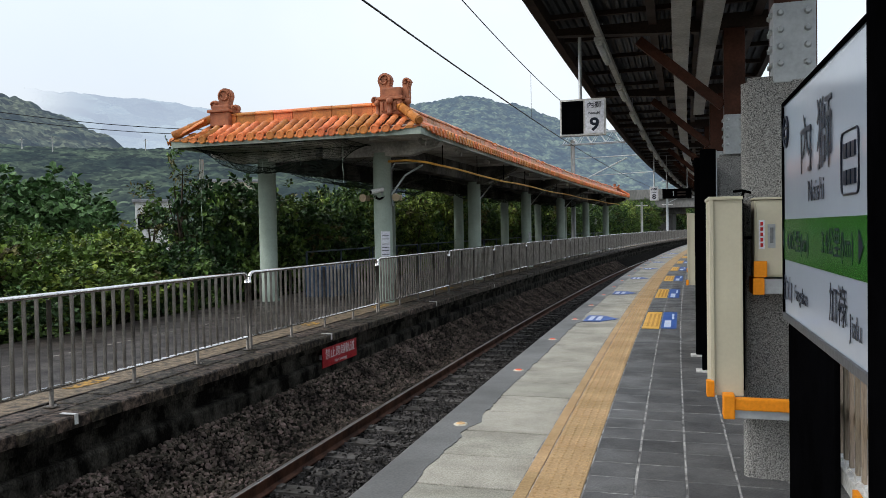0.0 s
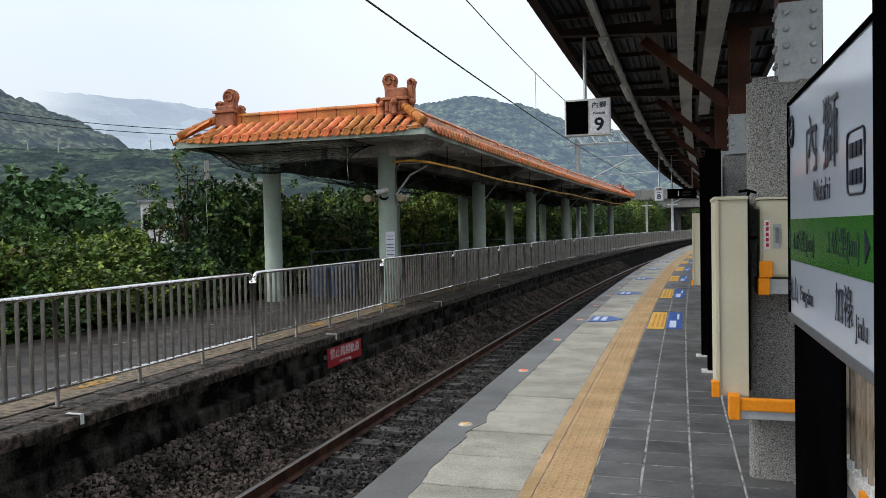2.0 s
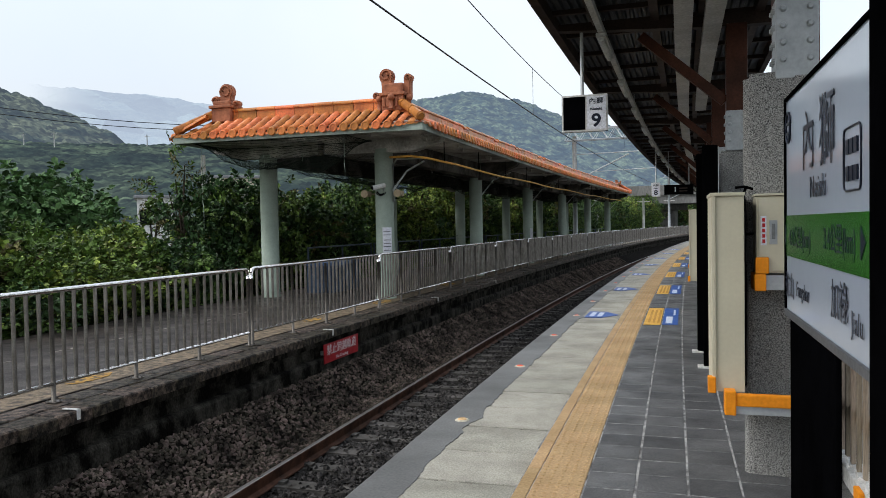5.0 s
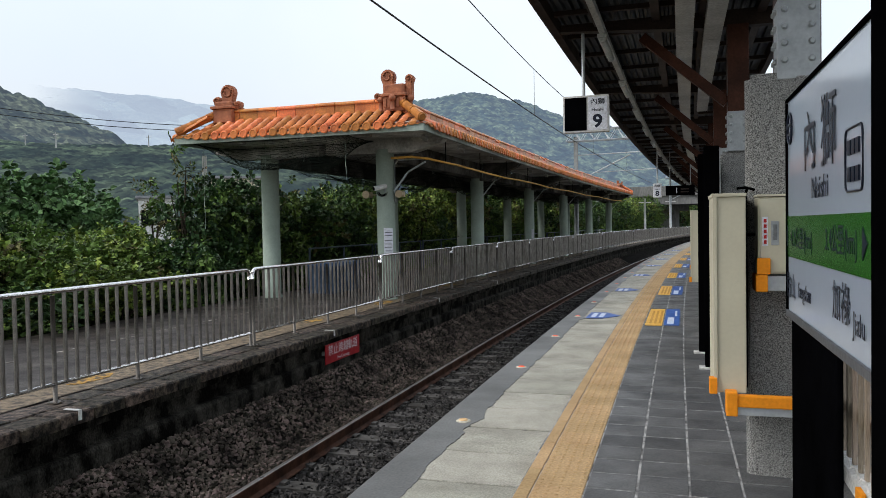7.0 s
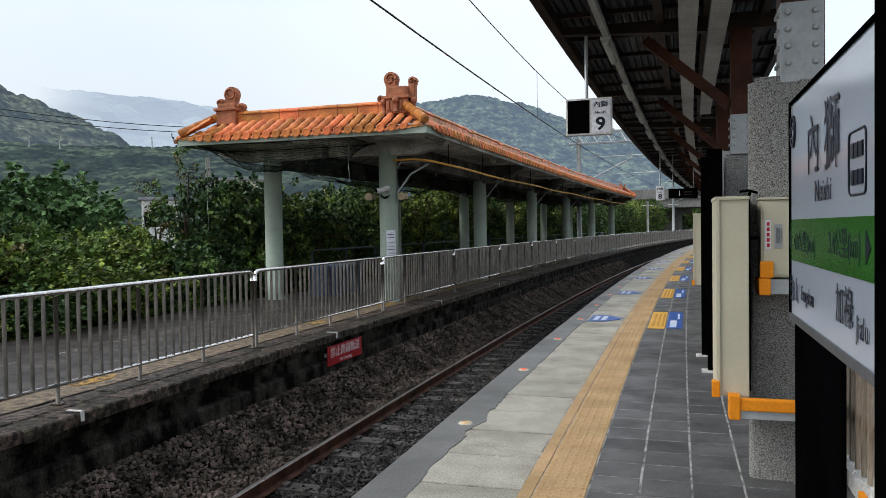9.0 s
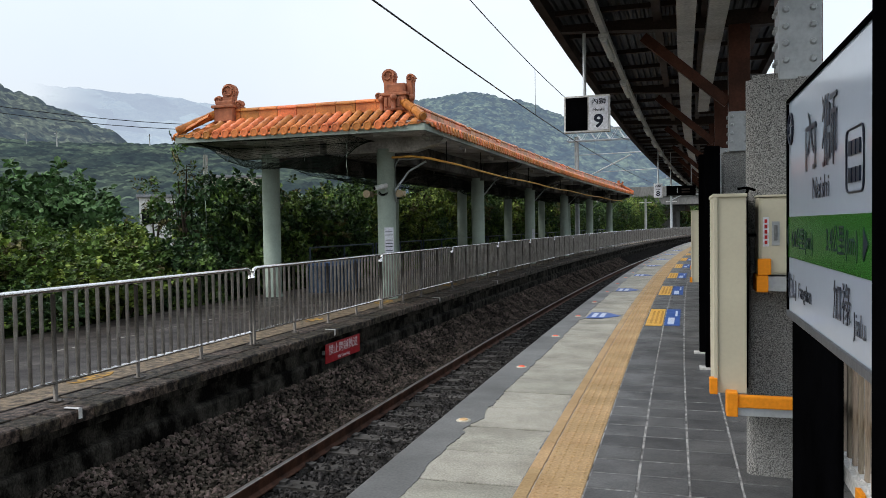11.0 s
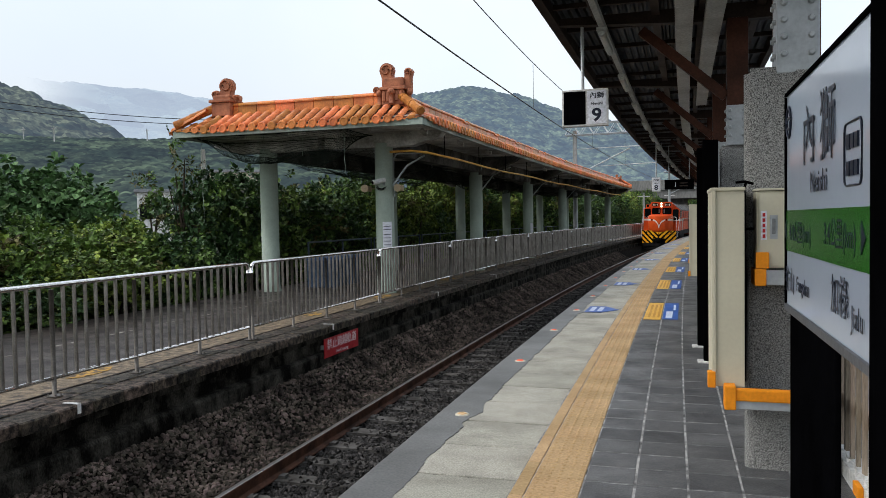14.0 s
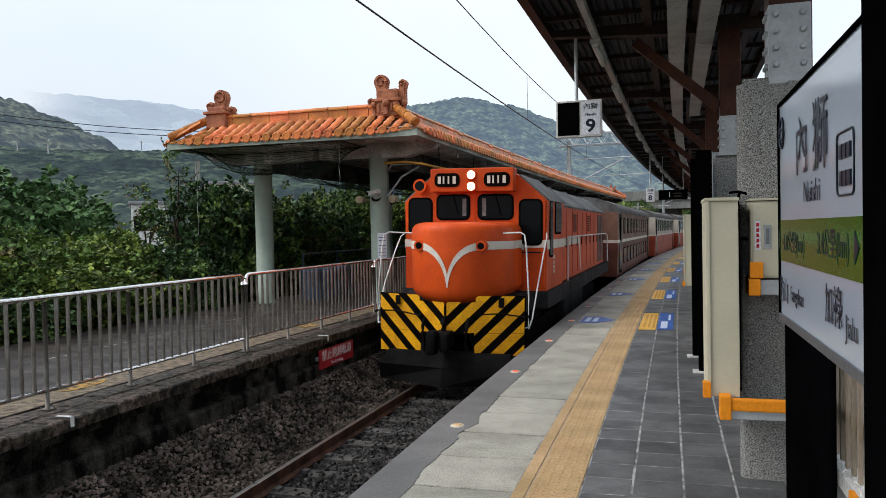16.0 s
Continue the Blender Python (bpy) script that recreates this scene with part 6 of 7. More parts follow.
def limbs(seed, height, spread):
    bm = bmesh.new()
    r = random.Random(seed)
    tube(bm, [(0, 0, 0), (0.05, 0.02, height * 0.3), (0.0, 0.08, height * 0.62)], [0.09, 0.07, 0.04], 7)
    for i in range(6):
        a = i * 1.05 + r.random()
        z0 = height * (0.2 + 0.07 * i)
        e = Vector((math.cos(a) * spread, math.sin(a) * spread, z0 + height * 0.35))
        tube(bm, [(0, 0, z0), e * 0.5 + Vector((0, 0, z0 * 0.5 + 0.1)), e], [0.04, 0.028, 0.01], 5)
    return bm


def make_plant(name, label, mats_counts, lobes, height, spread, seed, size, slender=0.42, group=""):
    p = thing(name, Matrix.Identity(4), label, "tree" if "tree" in name else "shrub", group)
    part("trunk", limbs(seed, height, spread), M_bark, p, smooth=True)
    for k, (mat, count) in enumerate(mats_counts):
        some = lobes if len(mats_counts) == 1 else [b for i, b in enumerate(lobes) if (i * 7 + seed) % 5 in ((0, 1, 2), (2, 3, 4), (0, 3))[k]]
        ob = new("crown", crown_mesh("crown", some, count, size, seed * 10 + k, mat, slender=slender))
        ob.parent = p
    return p


def lobes_of(seed, n, rx, z0, z1, r):
    g = random.Random(seed)
    out = []
    for i in range(n):
        a, q = g.random() * 6.28, math.sqrt(g.random()) * rx
        z = z0 + (z1 - z0) * g.random() ** 0.8
        out.append((math.cos(a) * q, math.sin(a) * q, z, r * g.uniform(0.6, 1.15), r * g.uniform(0.5, 0.95)))
    return out


GROUND_Z = -1.32


def plant_all():
    rnd = random.Random(11)
    kinds = []
    spec = [("yellow-green leafy shrub behind the old platform", [(M_leaf_yellow, 5200), (M_leaf_mid, 5600), (M_leaf_dry, 900)], 0.10),
            ("deep green leafy shrub behind the old platform", [(M_leaf_dark, 6000), (M_leaf_mid, 3800)], 0.105),
            ("mixed green leafy shrub with dry tips", [(M_leaf_mid, 5200), (M_leaf_dark, 3600), (M_leaf_dry, 1500)], 0.105),
            ("fine-leaved green shrub with feathery twigs", [(M_leaf_mid, 5200), (M_leaf_dark, 4000)], 0.09)]
    for i, (label, mc, size) in enumerate(spec):
        for v in range(2):
            seed = 20 + i * 3 + v
            kinds.append(make_plant("leafy_shrub", label, mc, lobes_of(seed, 30, 1.15, 0.35, 2.95, 0.46), 2.6, 0.9, seed, size, 0.42 if i < 3 else 0.3, "shrubs behind the old platform"))
    used = set()

    def put(kind, x, y, scale, sz=1.0, z=GROUND_Z):
        src = kinds[kind]
        m = Matrix.Translation((x, y, z)) @ Matrix.Rotation(rnd.random() * 6.28, 4, "Z") @ Matrix.Diagonal((scale, scale, scale * sz, 1))
        if kind not in used:
            used.add(kind)
            src.matrix_world = m
            return
        c = copy_thing(src, m)
        c.scale = (scale, scale, scale * sz)
    # first row, leaning over the back edge of the old platform
    s = 3.5
    while s < 15.0:
        p = on(s, -10.35 + rnd.uniform(-0.25, 0.2))
        put(rnd.choice((0, 1, 1, 2, 4, 5) if s < 12.3 else (2, 3, 3, 6, 7)), p.x, p.y, rnd.uniform(0.7, 1.05) * (1.0 if s < 12.3 else 0.85), rnd.uniform(0.7, 1.05))
        s += 1.05
    # second row
    s = 2.0
    while s < 20.0:
        p = on(s, -12.2 + rnd.uniform(-0.5, 0.5))
        low_bank = 1.0 if s < 13.5 else 0.64
        put(rnd.choice((0, 1, 1, 2, 4, 5) if s < 13.5 else (2, 3, 6, 7)), p.x, p.y, rnd.uniform(0.85, 1.2) * low_bank, rnd.uniform(0.78, 1.08))
        s += 1.5
    # taller yellow-green clump in front of the broad-leaved tree
    for s, o in ((9.6, -11.6), (10.7, -11.2), (11.7, -11.9), (12.6, -11.3), (13.4, -12.0)):
        p = on(s, o)
        put(rnd.choice((0, 1)), p.x, p.y, rnd.uniform(0.9, 1.0), rnd.uniform(0.92, 1.02))
    # behind the shelter, all along
    s = 17.0
    while s < 110:
        p = on(s, -11.0 + rnd.uniform(-0.5, 0.4) - (s - 15) * 0.012)
        put(rnd.choice((0, 2, 4, 5, 6, 7)), p.x, p.y, rnd.uniform(1.02, 1.18) * (1 + s * 0.0035), rnd.uniform(1.08, 1.25))
        s += 1.4 + s * 0.01
    s = 21.0
    while s < 120:
        p = on(s, -13.6 + rnd.uniform(-0.6, 0.6) - s * 0.03)
        put(rnd.choice((0, 1, 2, 3, 6)), p.x, p.y, rnd.uniform(0.92, 1.12) * (1 + s * 0.006), rnd.uniform(0.9, 1.08))
        s += 1.8 + s * 0.01
    # far end, under the road bridge
    for i in range(34):
        x, y = rnd.uniform(-26, 26), rnd.uniform(118, 165)
        if abs(x - 13 - (y - 118) * 0.2) < 5:
            continue
        put(rnd.choice((3, 5, 7)), x, y, rnd.uniform(2.0, 2.9), rnd.uniform(0.8, 1.05))
    # broad-leaved tree
    big = make_plant("broadleaf_tree", "dense tree with broad drooping green leaves", [(M_leaf_big, 24000)], [(0, 0, 3.1, 1.9, 1.25), (-1.5, 0.3, 2.7, 1.5, 1.2), (1.5, -0.2, 2.6, 1.4, 1.1), (0.4, 0.8, 2.9, 1.6, 1.2), (-0.4, -1.0, 2.2, 1.5, 1.2), (-2.4, -0.3, 2.2, 1.2, 1.0), (2.2, 0.2, 1.9, 1.0, 0.9)], 2.8, 1.4, 71, 0.15, 0.46)
    big.matrix_world = Matrix.Translation((-15.6, 15.2, GROUND_Z)) @ Matrix.Diagonal((1.06, 1.06, 1.02, 1))
    # slender feathery trees that rise above the shrubs
    for i, (a, dist, top) in enumerate(((-35.2, 20.5, 3.7), (-37.2, 22.0, 2.7), (-32.2, 26.0, 2.9), (-26.0, 30.0, 3.0))):
        h = top - GROUND_Z
        lob = [(random.Random(i * 9 + k).uniform(-0.3, 0.3), random.Random(i * 5 + k).uniform(-0.3, 0.3), h * (0.3 + 0.085 * k), 0.27 - 0.02 * k, 0.34) for k in range(9)]
        t = make_plant("slender_tree", "slender feathery tree with drooping olive foliage", [(M_leaf_mid, 800), (M_leaf_dry, 500)], lob, h * 1.0, 0.3, 90 + i, 0.13, 0.2, "slender trees")
        t.matrix_world = Matrix.Translation((dist * math.sin(radians(a)), dist * math.cos(radians(a)), GROUND_Z))


plant_all()


# far hills: plain backdrops of distance, paler farther off by a painted haze glow
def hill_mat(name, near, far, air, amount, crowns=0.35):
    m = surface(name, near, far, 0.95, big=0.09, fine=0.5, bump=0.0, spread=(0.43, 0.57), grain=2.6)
    n, l = m.node_tree.nodes, m.node_tree.links
    b = n["Principled BSDF"]
    # each tree crown has a tone of its own
    cells = n.new("ShaderNodeTexVoronoi")
    cells.inputs["Scale"].default_value = crowns
    l.new(n.new("ShaderNodeNewGeometry").outputs["Position"], cells.inputs["Vector"])
    tone = n.new("ShaderNodeSeparateColor")
    l.new(cells.outputs["Color"], tone.inputs[0])
    span = n.new("ShaderNodeMapRange")
    span.inputs["To Min"].default_value, span.inputs["To Max"].default_value = 0.35, 1.75
    l.new(tone.outputs[0], span.inputs["Value"])
    old = b.inputs["Base Color"].links[0].from_socket
    shade = n.new("ShaderNodeHueSaturation")
    l.new(old, shade.inputs["Color"])
    l.new(span.outputs["Result"], shade.inputs["Value"])
    l.new(shade.outputs[0], b.inputs["Base Color"])
    b.inputs["Specular IOR Level"].default_value = 0.0
    # emission imitates the haze in front of the hill; nothing here is a lamp
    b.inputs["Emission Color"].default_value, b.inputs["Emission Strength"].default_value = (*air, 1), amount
    return m


def build_hill(name, label, dist, depth, a0, a1, heights, material, rough, seed, tree=4.0, tall=1.2, na=360, nd=130):
    """A wooded ridge seen from the platform: heights over an even spread of bearings from a0 to a1."""
    bm = bmesh.new()
    rows = []
    for j in range(nd + 1):
        v = j / nd
        row = []
        for i in range(na + 1):
            u = i / na
            a = radians(a0 + (a1 - a0) * u)
            f = u * (len(heights) - 1)
            k = min(int(f), len(heights) - 2)
            t = f - k
            t = t * t * (3 - 2 * t)
            h = heights[k] * (1 - t) + heights[k + 1] * t - rough * 0.3
            r = dist - depth * (1 - v)
            x, y = r * math.sin(a), r * math.cos(a)
            rise = v ** 0.85
            bump_z = rough * (noise.fractal((x * 0.02 + seed, y * 0.02, 0.3), 0.8, 2.1, 6) * (0.35 + 0.65 * v)) + tall * (1.0 - 1.7 * noise.voronoi((x / tree, y / tree, seed))[0][0] ** 2 + 0.5 * noise.noise((x * 0.3 / tree, y * 0.3 / tree, seed)))
            row.append(bm.verts.new((x, y, -1.5 + (h + 1.5) * rise + bump_z)))
        rows.append(row)
    back = [bm.verts.new((v.co.x * 1.25, v.co.y * 1.25, -5)) for v in rows[-1]]
    rows.append(back)
    for p, q in zip(rows, rows[1:]):
        for i in range(na):
            bm.faces.new((p[i], p[i + 1], q[i + 1], q[i])).smooth = True
    tagged(part(name, bm, material), label, "hill", kind="structure")


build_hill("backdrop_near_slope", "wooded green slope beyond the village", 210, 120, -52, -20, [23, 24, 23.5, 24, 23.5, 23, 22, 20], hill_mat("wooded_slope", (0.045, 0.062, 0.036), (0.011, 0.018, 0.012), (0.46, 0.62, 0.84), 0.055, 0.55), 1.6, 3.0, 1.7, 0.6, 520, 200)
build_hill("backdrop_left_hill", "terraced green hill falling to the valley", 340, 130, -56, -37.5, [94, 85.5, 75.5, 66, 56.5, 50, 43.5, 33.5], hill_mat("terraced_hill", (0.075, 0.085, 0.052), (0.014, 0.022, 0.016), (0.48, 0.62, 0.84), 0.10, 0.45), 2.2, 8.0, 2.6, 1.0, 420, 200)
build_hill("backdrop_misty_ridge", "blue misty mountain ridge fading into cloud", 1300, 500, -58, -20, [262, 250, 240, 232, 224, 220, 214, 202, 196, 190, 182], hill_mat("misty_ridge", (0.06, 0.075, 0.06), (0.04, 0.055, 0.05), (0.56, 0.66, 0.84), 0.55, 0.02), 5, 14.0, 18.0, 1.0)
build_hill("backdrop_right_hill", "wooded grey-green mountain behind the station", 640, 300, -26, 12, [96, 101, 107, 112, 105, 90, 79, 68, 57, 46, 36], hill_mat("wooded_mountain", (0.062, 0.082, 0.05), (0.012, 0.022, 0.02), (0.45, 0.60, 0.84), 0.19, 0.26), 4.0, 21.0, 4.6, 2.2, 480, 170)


def lose_in_cloud(name):
    """Fades the far ridge's upper slopes out towards its high end, imitating low cloud."""
    m = bpy.data.materials[name]
    n, l = m.node_tree.nodes, m.node_tree.links
    xyz = n.new("ShaderNodeSeparateXYZ")
    l.new(n.new("ShaderNodeNewGeometry").outputs["Position"], xyz.inputs[0])
    def ranged(socket, lo, hi):
        r = n.new("ShaderNodeMapRange")
        r.interpolation_type = "SMOOTHSTEP"
        r.inputs["From Min"].default_value, r.inputs["From Max"].default_value = lo, hi
        l.new(socket, r.inputs["Value"])
        return r.outputs["Result"]
    def math_node(op, a, b):
        k = n.new("ShaderNodeMath")
        k.operation = op
        l.new(a, k.inputs[0])
        l.new(b, k.inputs[1])
        return k.outputs[0]
    west = ranged(math_node("DIVIDE", xyz.outputs["X"], xyz.outputs["Y"]), -0.78, -1.0)
    fac = math_node("MULTIPLY", west, ranged(xyz.outputs["Z"], 120.0, 205.0))
    gone = n.new("ShaderNodeBsdfTransparent")
    mix = n.new("ShaderNodeMixShader")
    out = n["Material Output"]
    l.new(fac, mix.inputs[0])
    l.new(n["Principled BSDF"].outputs[0], mix.inputs[1])
    l.new(gone.outputs[0], mix.inputs[2])
    l.new(mix.outputs[0], out.inputs["Surface"])


lose_in_cloud("misty_ridge")

# ---- overhead line, bridge, poles, houses ----
M_pole = surface("pale_concrete_pole", (0.66, 0.66, 0.64), (0.5, 0.5, 0.49), 0.8, big=2)
M_bridge = surface("weathered_bridge_concrete", (0.22, 0.22, 0.21), (0.12, 0.12, 0.115), 0.85, big=0.4, fine=6, bump=0.1, streak=(1, 1, 0.3))
M_wire = surface("dark_copper_wire", (0.03, 0.028, 0.026), (0.02, 0.02, 0.02), 0.5, metal=0.5, bump=0)
M_house = surface("pale_yellow_house_wall", (0.60, 0.54, 0.42), (0.5, 0.44, 0.34), 0.8, big=0.8)
M_house_roof = surface("grey_house_roof", (0.3, 0.31, 0.32), (0.2, 0.2, 0.21), 0.7, big=1)


def gantry(s, o0, o1, zb):
    g = thing("line_gantry", at(s, 0), "grey steel lattice gantry carrying the overhead line", "gantry", "overhead line gantries")
    for o in (o0, o1):
        bm = bmesh.new()
        tube(bm, [(o, 0, -1.3), (o, 0, zb + 0.3)], [0.17, 0.14], 10)
        part("mast", bm, M_grey_metal, g)
    bm = bmesh.new()
    for dz in (0, 0.75):
        for dy in (-0.3, 0.3):
            tube(bm, [(o0 - 0.6, dy, zb + dz), (o1 + 0.6, dy, zb + dz)], 0.045, 5)
    part("chords", bm, M_grey_metal, g)
    n = 14
    for i in range(n):
        bm = bmesh.new()
        x0, x1 = o0 - 0.6 + (o1 - o0 + 1.2) * i / n, o0 - 0.6 + (o1 - o0 + 1.2) * (i + 1) / n
        for dy in (-0.3, 0.3):
            tube(bm, [(x0, dy, zb), ((x0 + x1) / 2, dy, zb + 0.75), (x1, dy, zb)], 0.03, 4)
        part("lattice_brace", bm, M_grey_metal, g)
    bm = bmesh.new()
    tube(bm, [(o0, -0.05, 6.2), (MID + 0.4, -0.05, 6.25)], 0.035, 6)
    tube(bm, [(o0, -0.05, 4.4), (MID - 1.2, -0.05, 6.1)], 0.04, 6)
    tube(bm, [(o0 + 1.2, -0.05, 5.0), (MID + 0.5, -0.05, 5.1)], 0.025, 6)
    part("cantilever", bm, M_grey_metal, g)


gantry(51.5, -8.2, 4.0, 7.15)
gantry(100.0, -8.2, 4.0, 7.15)



def build_wires():
    w = thing("overhead_wires", Matrix.Identity(4), "contact and carrier wires with droppers over the track", "overhead wire")
    def strand(name, rise, r):
        bm = bmesh.new()
        pts = []
        s = -14.0
        while s < 110:
            pts.append(on(s, MID, rise(s)))
            s += 2.0
        tube(bm, pts, r, 5)
        part(name, bm, M_wire, w)
    contact = lambda s: 4.23
    carrier = lambda s: 5.33 + 0.0014 * (s - 21) ** 2
    strand("contact_wire", contact, 0.013)
    strand("carrier_wire", carrier, 0.0105)
    for s in (-1, 7.5, 18.4, 29, 40):
        bm = bmesh.new()
        tube(bm, [on(s, MID, contact(s)), on(s, MID, carrier(s))], 0.005, 4)
        part("dropper", bm, M_wire, w)


build_wires()


def build_bridge():
    b = thing("road_bridge", at(112, 0), "weathered concrete road bridge crossing beyond the platforms", "bridge")
    bm = bmesh.new()
    box(bm, -42, 60, -4, 4, 4.0, 5.5, 0.1)
    part("deck", bm, M_bridge, b)
    bm = bmesh.new()
    box(bm, -42, 60, -4.3, -4.0, 5.2, 6.6, 0.05)
    part("parapet", bm, M_bridge, b)
    for x in (-10.5, 18.6):
        bm = bmesh.new()
        box(bm, x - 1.15, x + 1.15, -1.3, 1.3, -1.35, 3.2, 0.1)
        pier = part("pier", bm, M_bridge, b)
        bm = bmesh.new()
        box(bm, x - 2.4, x + 2.4, -1.8, 1.8, 3.2, 4.0, 0.1)
        part("pier_cap", bm, M_bridge, pier)


build_bridge()


def bearing(a, d, z=0.0):
    return Vector((d * math.sin(radians(a)), d * math.cos(radians(a)), z))


def build_far_things():
    for i, (a, d, top) in enumerate(((-33.7, 40.0, 5.3), (-45.0, 195.0, 24.0), (-43.2, 195.0, 24.5), (-37.4, 195.0, 24.5), (-1.6, 92.0, 4.4), (-4.9, 75.0, 4.2), (0.2, 105.0, 4.8))):
        p = thing("utility_pole", Matrix.Translation(bearing(a, d, GROUND_Z)), "pale concrete utility pole standing among the trees", "pole", "utility poles")
        bm = bmesh.new()
        tube(bm, [(0, 0, 0 if i in (0, 4, 5, 6) else 19.0), (0, 0, top - GROUND_Z)], [0.16, 0.11], 8)
        part("shaft", bm, M_pole, p)
        if i:
            bm = bmesh.new()
            box(bm, -0.7, 0.7, -0.04, 0.04, top - GROUND_Z - 0.5, top - GROUND_Z - 0.42)
            part("cross_arm", bm, M_pole, p)
    line = thing("power_cable", Matrix.Identity(4), "thin power cables strung across the valley", "cable")
    for z in (0, 0.9):
        bm = bmesh.new()
        pts = []
        for i in range(13):
            t = i / 12
            p = bearing(-52, 120, 19.0 + z).lerp(bearing(-28, 120, 16.4 + z * 0.8), t)
            p.z -= 2.4 * math.sin(math.pi * t) * 0.5
            pts.append(p)
        tube(bm, pts, 0.05, 4)
        part("cable", bm, M_wire, line)
    for a, d, w, h, top, mat in ((-31.2, 62, 4.6, 6.5, 5.6, M_house), (-37.0, 58, 2.4, 4.5, 3.9, M_white_paint)):
        hse = thing("village_house", Matrix.Translation(bearing(a, d, GROUND_Z)) @ Matrix.Rotation(radians(-a), 4, "Z"), "pale plastered village house half hidden by trees", "house")
        t = top - GROUND_Z
        bm = bmesh.new()
        box(bm, -w / 2, w / 2, 0, 6, 0, t, 0.03)
        part("wall", bm, mat, hse)
        bm = bmesh.new()
        box(bm, -w / 2 - 0.2, w / 2 + 0.2, -0.2, 6.2, t, t + 0.2, 0.03)
        part("roof", bm, M_house_roof, hse)
        for x in (-w / 4, w / 4):
            bm = bmesh.new()
            box(bm, x - 0.45, x + 0.45, -0.03, 0.02, t - 1.9, t - 0.8)
            part("window", bm, M_pane, hse)


build_far_things()

# ---- pieces of the platforms ----
def tile_mesh(name, w, l, t, mat, dots=False, b=0.004):
    bm = bmesh.new()
    lo = [bm.verts.new((x, y, -t)) for x, y in ((-w / 2, -l / 2), (w / 2, -l / 2), (w / 2, l / 2), (-w / 2, l / 2))]
    md = [bm.verts.new((v.co.x, v.co.y, -b)) for v in lo]
    hi = [bm.verts.new((v.co.x * (1 - 2 * b / w), v.co.y * (1 - 2 * b / l), 0)) for v in lo]
    for a, c in ((lo, md), (md, hi)):
        for i in range(4):
            bm.faces.new((a[i], a[(i + 1) % 4], c[(i + 1) % 4], c[i]))
    bm.faces.new(hi)
    if dots:
        n = 5
        for i in range(n):
            for j in range(n):
                x, y = -w / 2 + (i + 0.5) * w / n, -l / 2 + (j + 0.5) * l / n
                r = 0.0135
                base = [bm.verts.new((x + r * math.cos(k * math.pi / 3), y + r * math.sin(k * math.pi / 3), 0)) for k in range(6)]
                top = [bm.verts.new((x + 0.6 * r * math.cos(k * math.pi / 3), y + 0.6 * r * math.sin(k * math.pi / 3), 0.005)) for k in range(6)]
                for k in range(6):
                    bm.faces.new((base[k], base[(k + 1) % 6], top[(k + 1) % 6], top[k]))
                bm.faces.new(top)
    return finish(name, bm, mat)


def ragged(name, w, l, t, mat, rnd):
    """A cast slab whose cross edges are worn uneven."""
    n = 7
    lo = [(-w / 2 + w * i / n, -l / 2 + rnd.uniform(-0.004, 0.009)) for i in range(n + 1)]
    hi = [(w / 2 - w * i / n, l / 2 - rnd.uniform(-0.004, 0.009)) for i in range(n + 1)]
    bm = bmesh.new()
    pts = lo + hi
    rings = []
    for k, z in ((1.0, -t), (1.0, -0.005), (0.985, 0.0)):
        rings.append([bm.verts.new((x * (1 - (1 - k) * 0.4), y * k, z)) for x, y in pts])
    m = len(pts)
    for a, b in zip(rings, rings[1:]):
        for i in range(m):
            bm.faces.new((a[i], a[(i + 1) % m], b[(i + 1) % m], b[i]))
    bm.faces.new(rings[-1])
    return finish(name, bm, mat)


def lay(name, mesh, parent, places):
    for m in places:
        ob = new(name, mesh)
        ob.parent = parent
        ob.matrix_local = m


def join_far(name, mesh, parent, places, label=""):
    """The farther pieces, joined."""
    vs, fs = [], []
    base_v = np.array([v.co[:] for v in mesh.vertices])
    base_f = [tuple(p.vertices) for p in mesh.polygons]
    for m in places:
        k = len(vs) * len(base_v)
        a = np.array(m)
        vs.append(base_v @ a[:3, :3].T + a[:3, 3])
        fs += [tuple(i + k for i in f) for f in base_f]
    me = bpy.data.meshes.new(name)
    me.from_pydata(np.concatenate(vs), [], fs)
    me.materials.append(mesh.materials[0])
    ob = new(name, me)
    ob.parent = parent
    tagged(ob, label, kind="stuff")


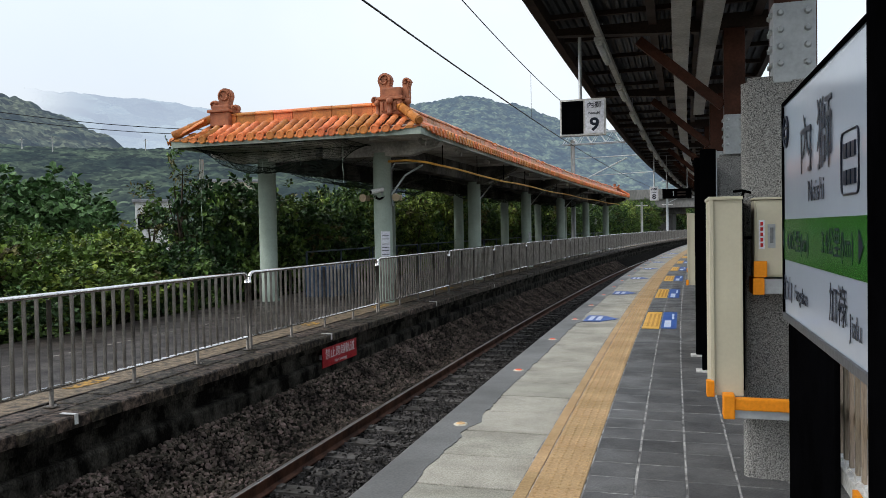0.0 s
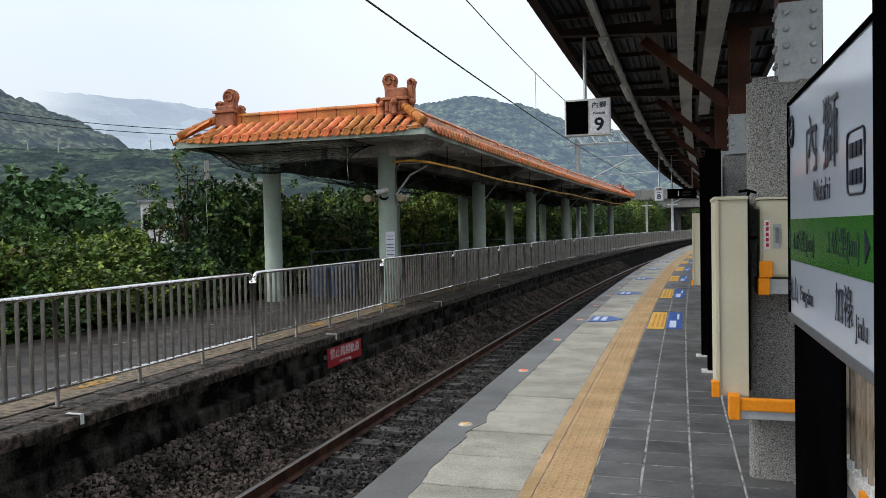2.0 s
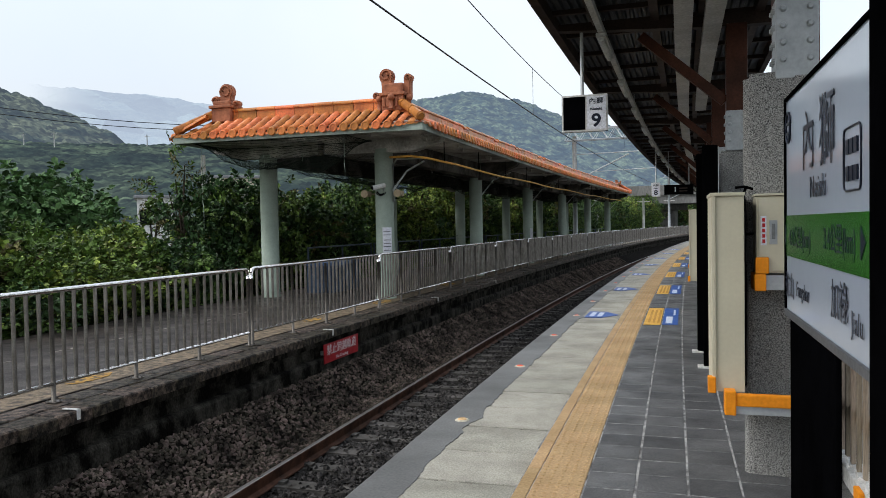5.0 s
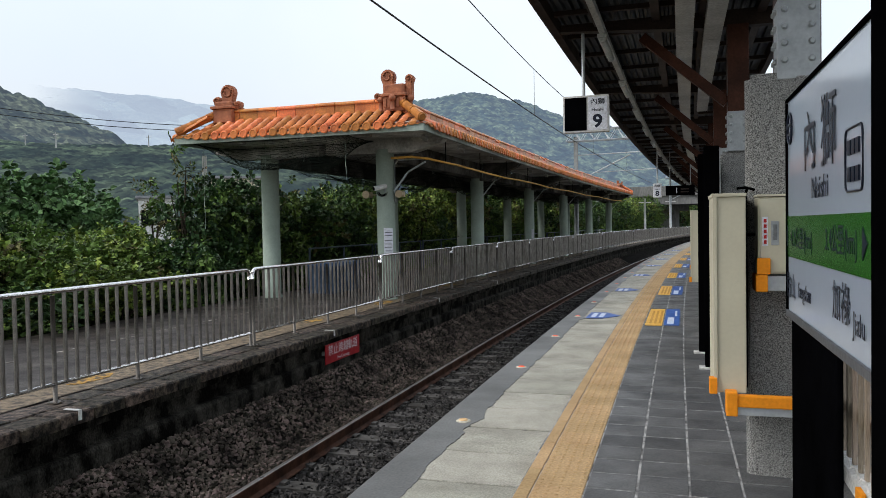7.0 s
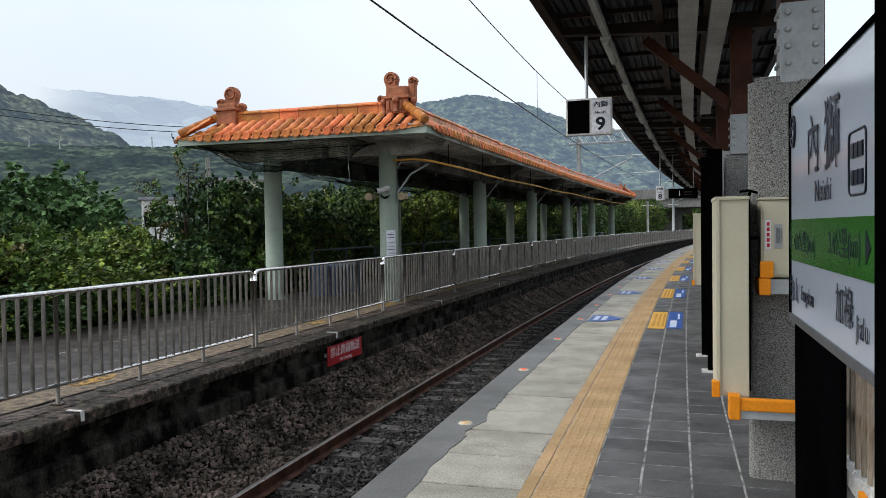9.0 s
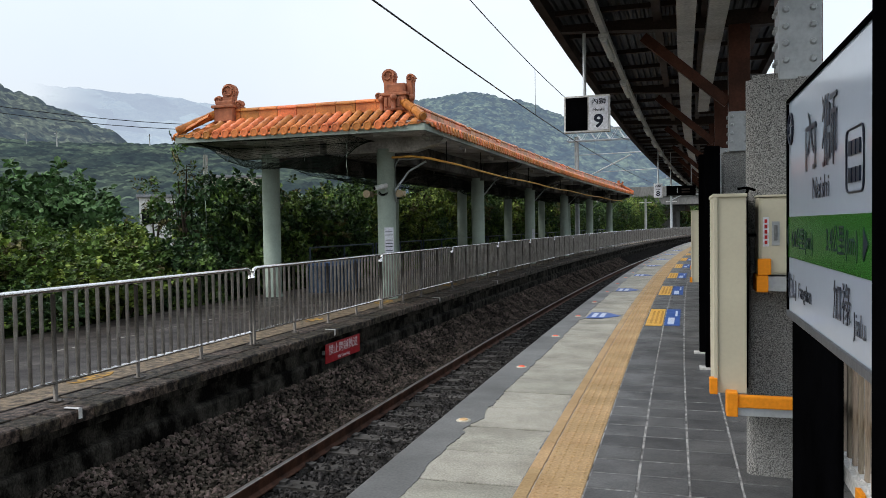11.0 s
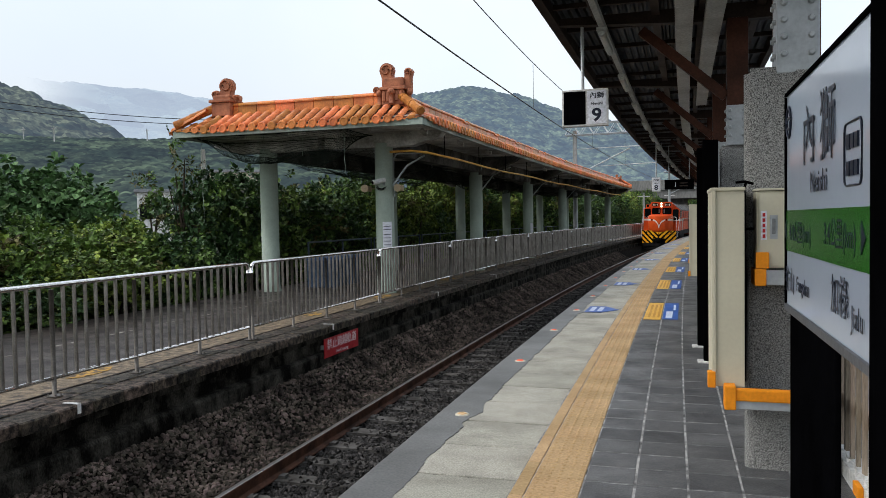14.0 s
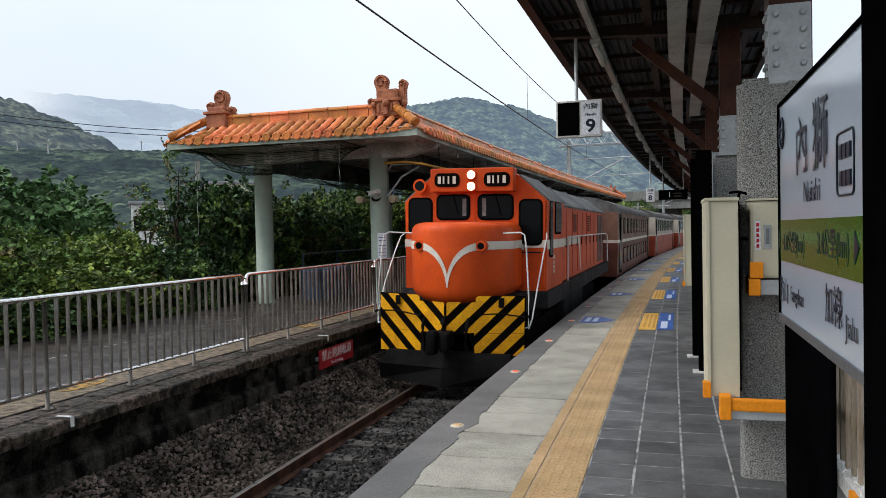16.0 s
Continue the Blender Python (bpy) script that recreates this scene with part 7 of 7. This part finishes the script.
def lay_platform():
    rnd = random.Random(4)
    # dark paving: wide pale joints every 0.297 m across, thin ones along
    mesh = tile_mesh("paving_tile", 0.284, 0.2915, 0.02, M_tile, b=0.003)
    near, far = [], []
    s = 0.17
    while s < 120:
        for c in range(0, 5 if s < 60 else 3):
            m = at(s, -0.354 + c * 0.2965, 0.0 + rnd.uniform(-0.0012, 0.0012))
            (near if s < 18 else far).append(m)
        s += 0.30
    lay("paving_tile", mesh, PLATFORM, near)
    join_far("paving_tile_rows", mesh, PLATFORM, far)
    # tactile strip: plain outer border and studded tiles
    mesh = tile_mesh("tactile_tile", 0.296, 0.298, 0.02, M_tactile, dots=True)
    flat = tile_mesh("tactile_tile_plain", 0.296, 0.298, 0.02, M_tactile)
    near = [at(0.15 + 0.3 * i, -0.652, 0.003 + rnd.uniform(-0.001, 0.001)) for i in range(100)]
    lay("tactile_tile", mesh, PLATFORM, near)
    join_far("tactile_tile_rows", flat, PLATFORM, [at(0.15 + 0.3 * i, -0.652, 0.003) for i in range(100, 420)])
    edge = tile_mesh("border_tile", 0.082, 0.596, 0.02, M_tactile)
    lay("border_tile", edge, PLATFORM, [at(0.3 + 0.6 * i, -0.846, 0.002) for i in range(60)])
    join_far("border_tile_rows", edge, PLATFORM, [at(0.3 + 0.6 * i, -0.846, 0.002) for i in range(60, 210)])
    # worn concrete slabs beside the edge
    slabs = []
    for i in range(150):
        l = 0.62
        s = 0.3 + i * (l + 0.016)
        w = 0.70 + rnd.uniform(-0.004, 0.004)
        if i < 9:
            slabs.append(ragged("concrete_slab", w, l, 0.014, M_slab, rnd))
        ob = new("concrete_slab", slabs[i % 9])
        ob.parent = PLATFORM
        ob.matrix_local = at(s, -1.24, rnd.uniform(-0.004, -0.001))
    # coping stones of the old platform
    stone = tile_mesh("coping_stone", 0.30, 0.385, 0.11, M_coping, b=0.014)
    inner = tile_mesh("edge_paver", 0.29, 0.385, 0.05, M_coping, b=0.008)
    for i in range(130):
        s = 1.0 + 0.4 * i
        for mesh, o, nm in ((stone, LEFT_EDGE - 0.15, "coping_stone"), (inner, LEFT_EDGE - 0.455, "edge_paver")):
            ob = new(nm, mesh)
            ob.parent = LEFT_PLATFORM
            ob.matrix_local = at(s + (0.2 if nm == "edge_paver" else 0), o + rnd.uniform(-0.006, 0.006), rnd.uniform(-0.008, 0.004)) @ Matrix.Rotation(radians(rnd.uniform(-0.8, 0.8)), 4, "X")
    join_far("coping_rows", stone, LEFT_PLATFORM, [at(1.0 + 0.4 * i, LEFT_EDGE - 0.15, 0) for i in range(130, 390)])


lay_platform()


def floor_marks():
    yel = surface("yellow_floor_film", (0.72, 0.42, 0.06), (0.6, 0.34, 0.05), 0.45, big=5, bump=0.03)
    blue = surface("blue_floor_film", (0.03, 0.10, 0.36), (0.025, 0.08, 0.28), 0.45, big=5, bump=0.03)
    pale = surface("pale_film_print", (0.55, 0.62, 0.75), (0.45, 0.52, 0.65), 0.5, bump=0)
    ochre = surface("ochre_film_print", (0.5, 0.25, 0.04), (0.4, 0.2, 0.03), 0.5, bump=0)
    s = 11.95
    for i in range(7):
        L = 2.3
        m = thing("queue_mark", at(s, 0, 0.0), "yellow and blue floor film marking a boarding place", "floor marking", "boarding marks on the paving", "structure")
        bm = bmesh.new()
        box(bm, -0.475, -0.225, 0, L, 0.001, 0.0045)
        part("yellow_film", bm, yel, m)
        bm = bmesh.new()
        box(bm, -0.2, 0.03, 0.05, L, 0.001, 0.0045)
        part("blue_film", bm, blue, m)
        for k in range(3):
            bm = bmesh.new()
            box(bm, -0.42 + k * 0.07, -0.385 + k * 0.07, 0.25, L - 0.3, 0.0045, 0.0055)
            part("print_bar", bm, ochre, m)
        bm = bmesh.new()
        box(bm, -0.155, -0.055, 0.2, 1.05, 0.0045, 0.0055)
        part("print_bar", bm, pale, m)
        bm = bmesh.new()
        box(bm, -0.05, -0.015, 1.25, 2.0, 0.0045, 0.0055)
        part("print_bar", bm, pale, m)
        a = thing("edge_arrow", at(s + 0.75, 0, 0.0), "blue arrow film with pale print on the concrete edge", "floor marking", "arrow marks on the concrete", "structure")
        bm = bmesh.new()
        prism(bm, [(-1.46, 0), (-1.18, 0), (-0.92, 0.4), (-1.18, 0.85), (-1.46, 0.85)], 0.004, Matrix.Translation((0, 0, 0.002)))
        part("arrow_film", bm, blue, a)
        for x in (-1.4, -1.27):
            bm = bmesh.new()
            box(bm, x, x + 0.08, 0.15, 0.7, 0.006, 0.007)
            part("print_bar", bm, pale, a)
        s += 5.15 if i == 0 else 5.2
    rim = surface("pale_resin_rim", (0.6, 0.56, 0.45), (0.45, 0.42, 0.34), 0.5, big=8)
    lens_amber = surface("amber_lens", (0.75, 0.5, 0.25), (0.6, 0.4, 0.2), 0.25, bump=0)
    lens_red = surface("red_lens", (0.6, 0.13, 0.08), (0.5, 0.1, 0.06), 0.25, bump=0, glow=((1, 0.16, 0.08), 0.35))
    for i in range(22):
        s = 5.84 + 2.36 * i
        d = thing("edge_light", at(s, -1.615, 0.002), "small round warning light set in the platform edge", "edge light", "warning lights along the edge")
        bm = bmesh.new()
        bmesh.ops.create_cone(bm, cap_ends=True, segments=16, radius1=0.06, radius2=0.052, depth=0.008, matrix=Matrix.Translation((0, 0, 0.004)))
        part("rim", bm, rim, d)
        bm = bmesh.new()
        bmesh.ops.create_cone(bm, cap_ends=True, segments=14, radius1=0.04, radius2=0.03, depth=0.008, matrix=Matrix.Translation((0, 0, 0.011)))
        part("lens", bm, lens_amber if i == 0 else lens_red, d)


floor_marks()

# ---- the train comes in along the curve ----
ARRIVAL = [(0.0, 338.0), (4.0, 258.0), (8.0, 178.0), (11.0, 118.0), (12.0, 98.0), (12.5, 88.0), (13.0, 78.0), (13.5, 67.7), (14.0, 57.2), (14.5, 46.5), (15.0, 35.6), (15.5, 23.8), (16.0, 11.3)]
CANT = Matrix.Rotation(radians(1.2), 4, "Y")      # lean into the curve
OFFSETS = [0.0, 14.3, 32.3, 50.3, 68.3, 86.3]


def motions():
    for vehicle, back in zip(TRAIN, OFFSETS):
        walk(vehicle, [(t, at(s + back, MID, -0.90) @ CANT) for t, s in ARRIVAL])


motions()
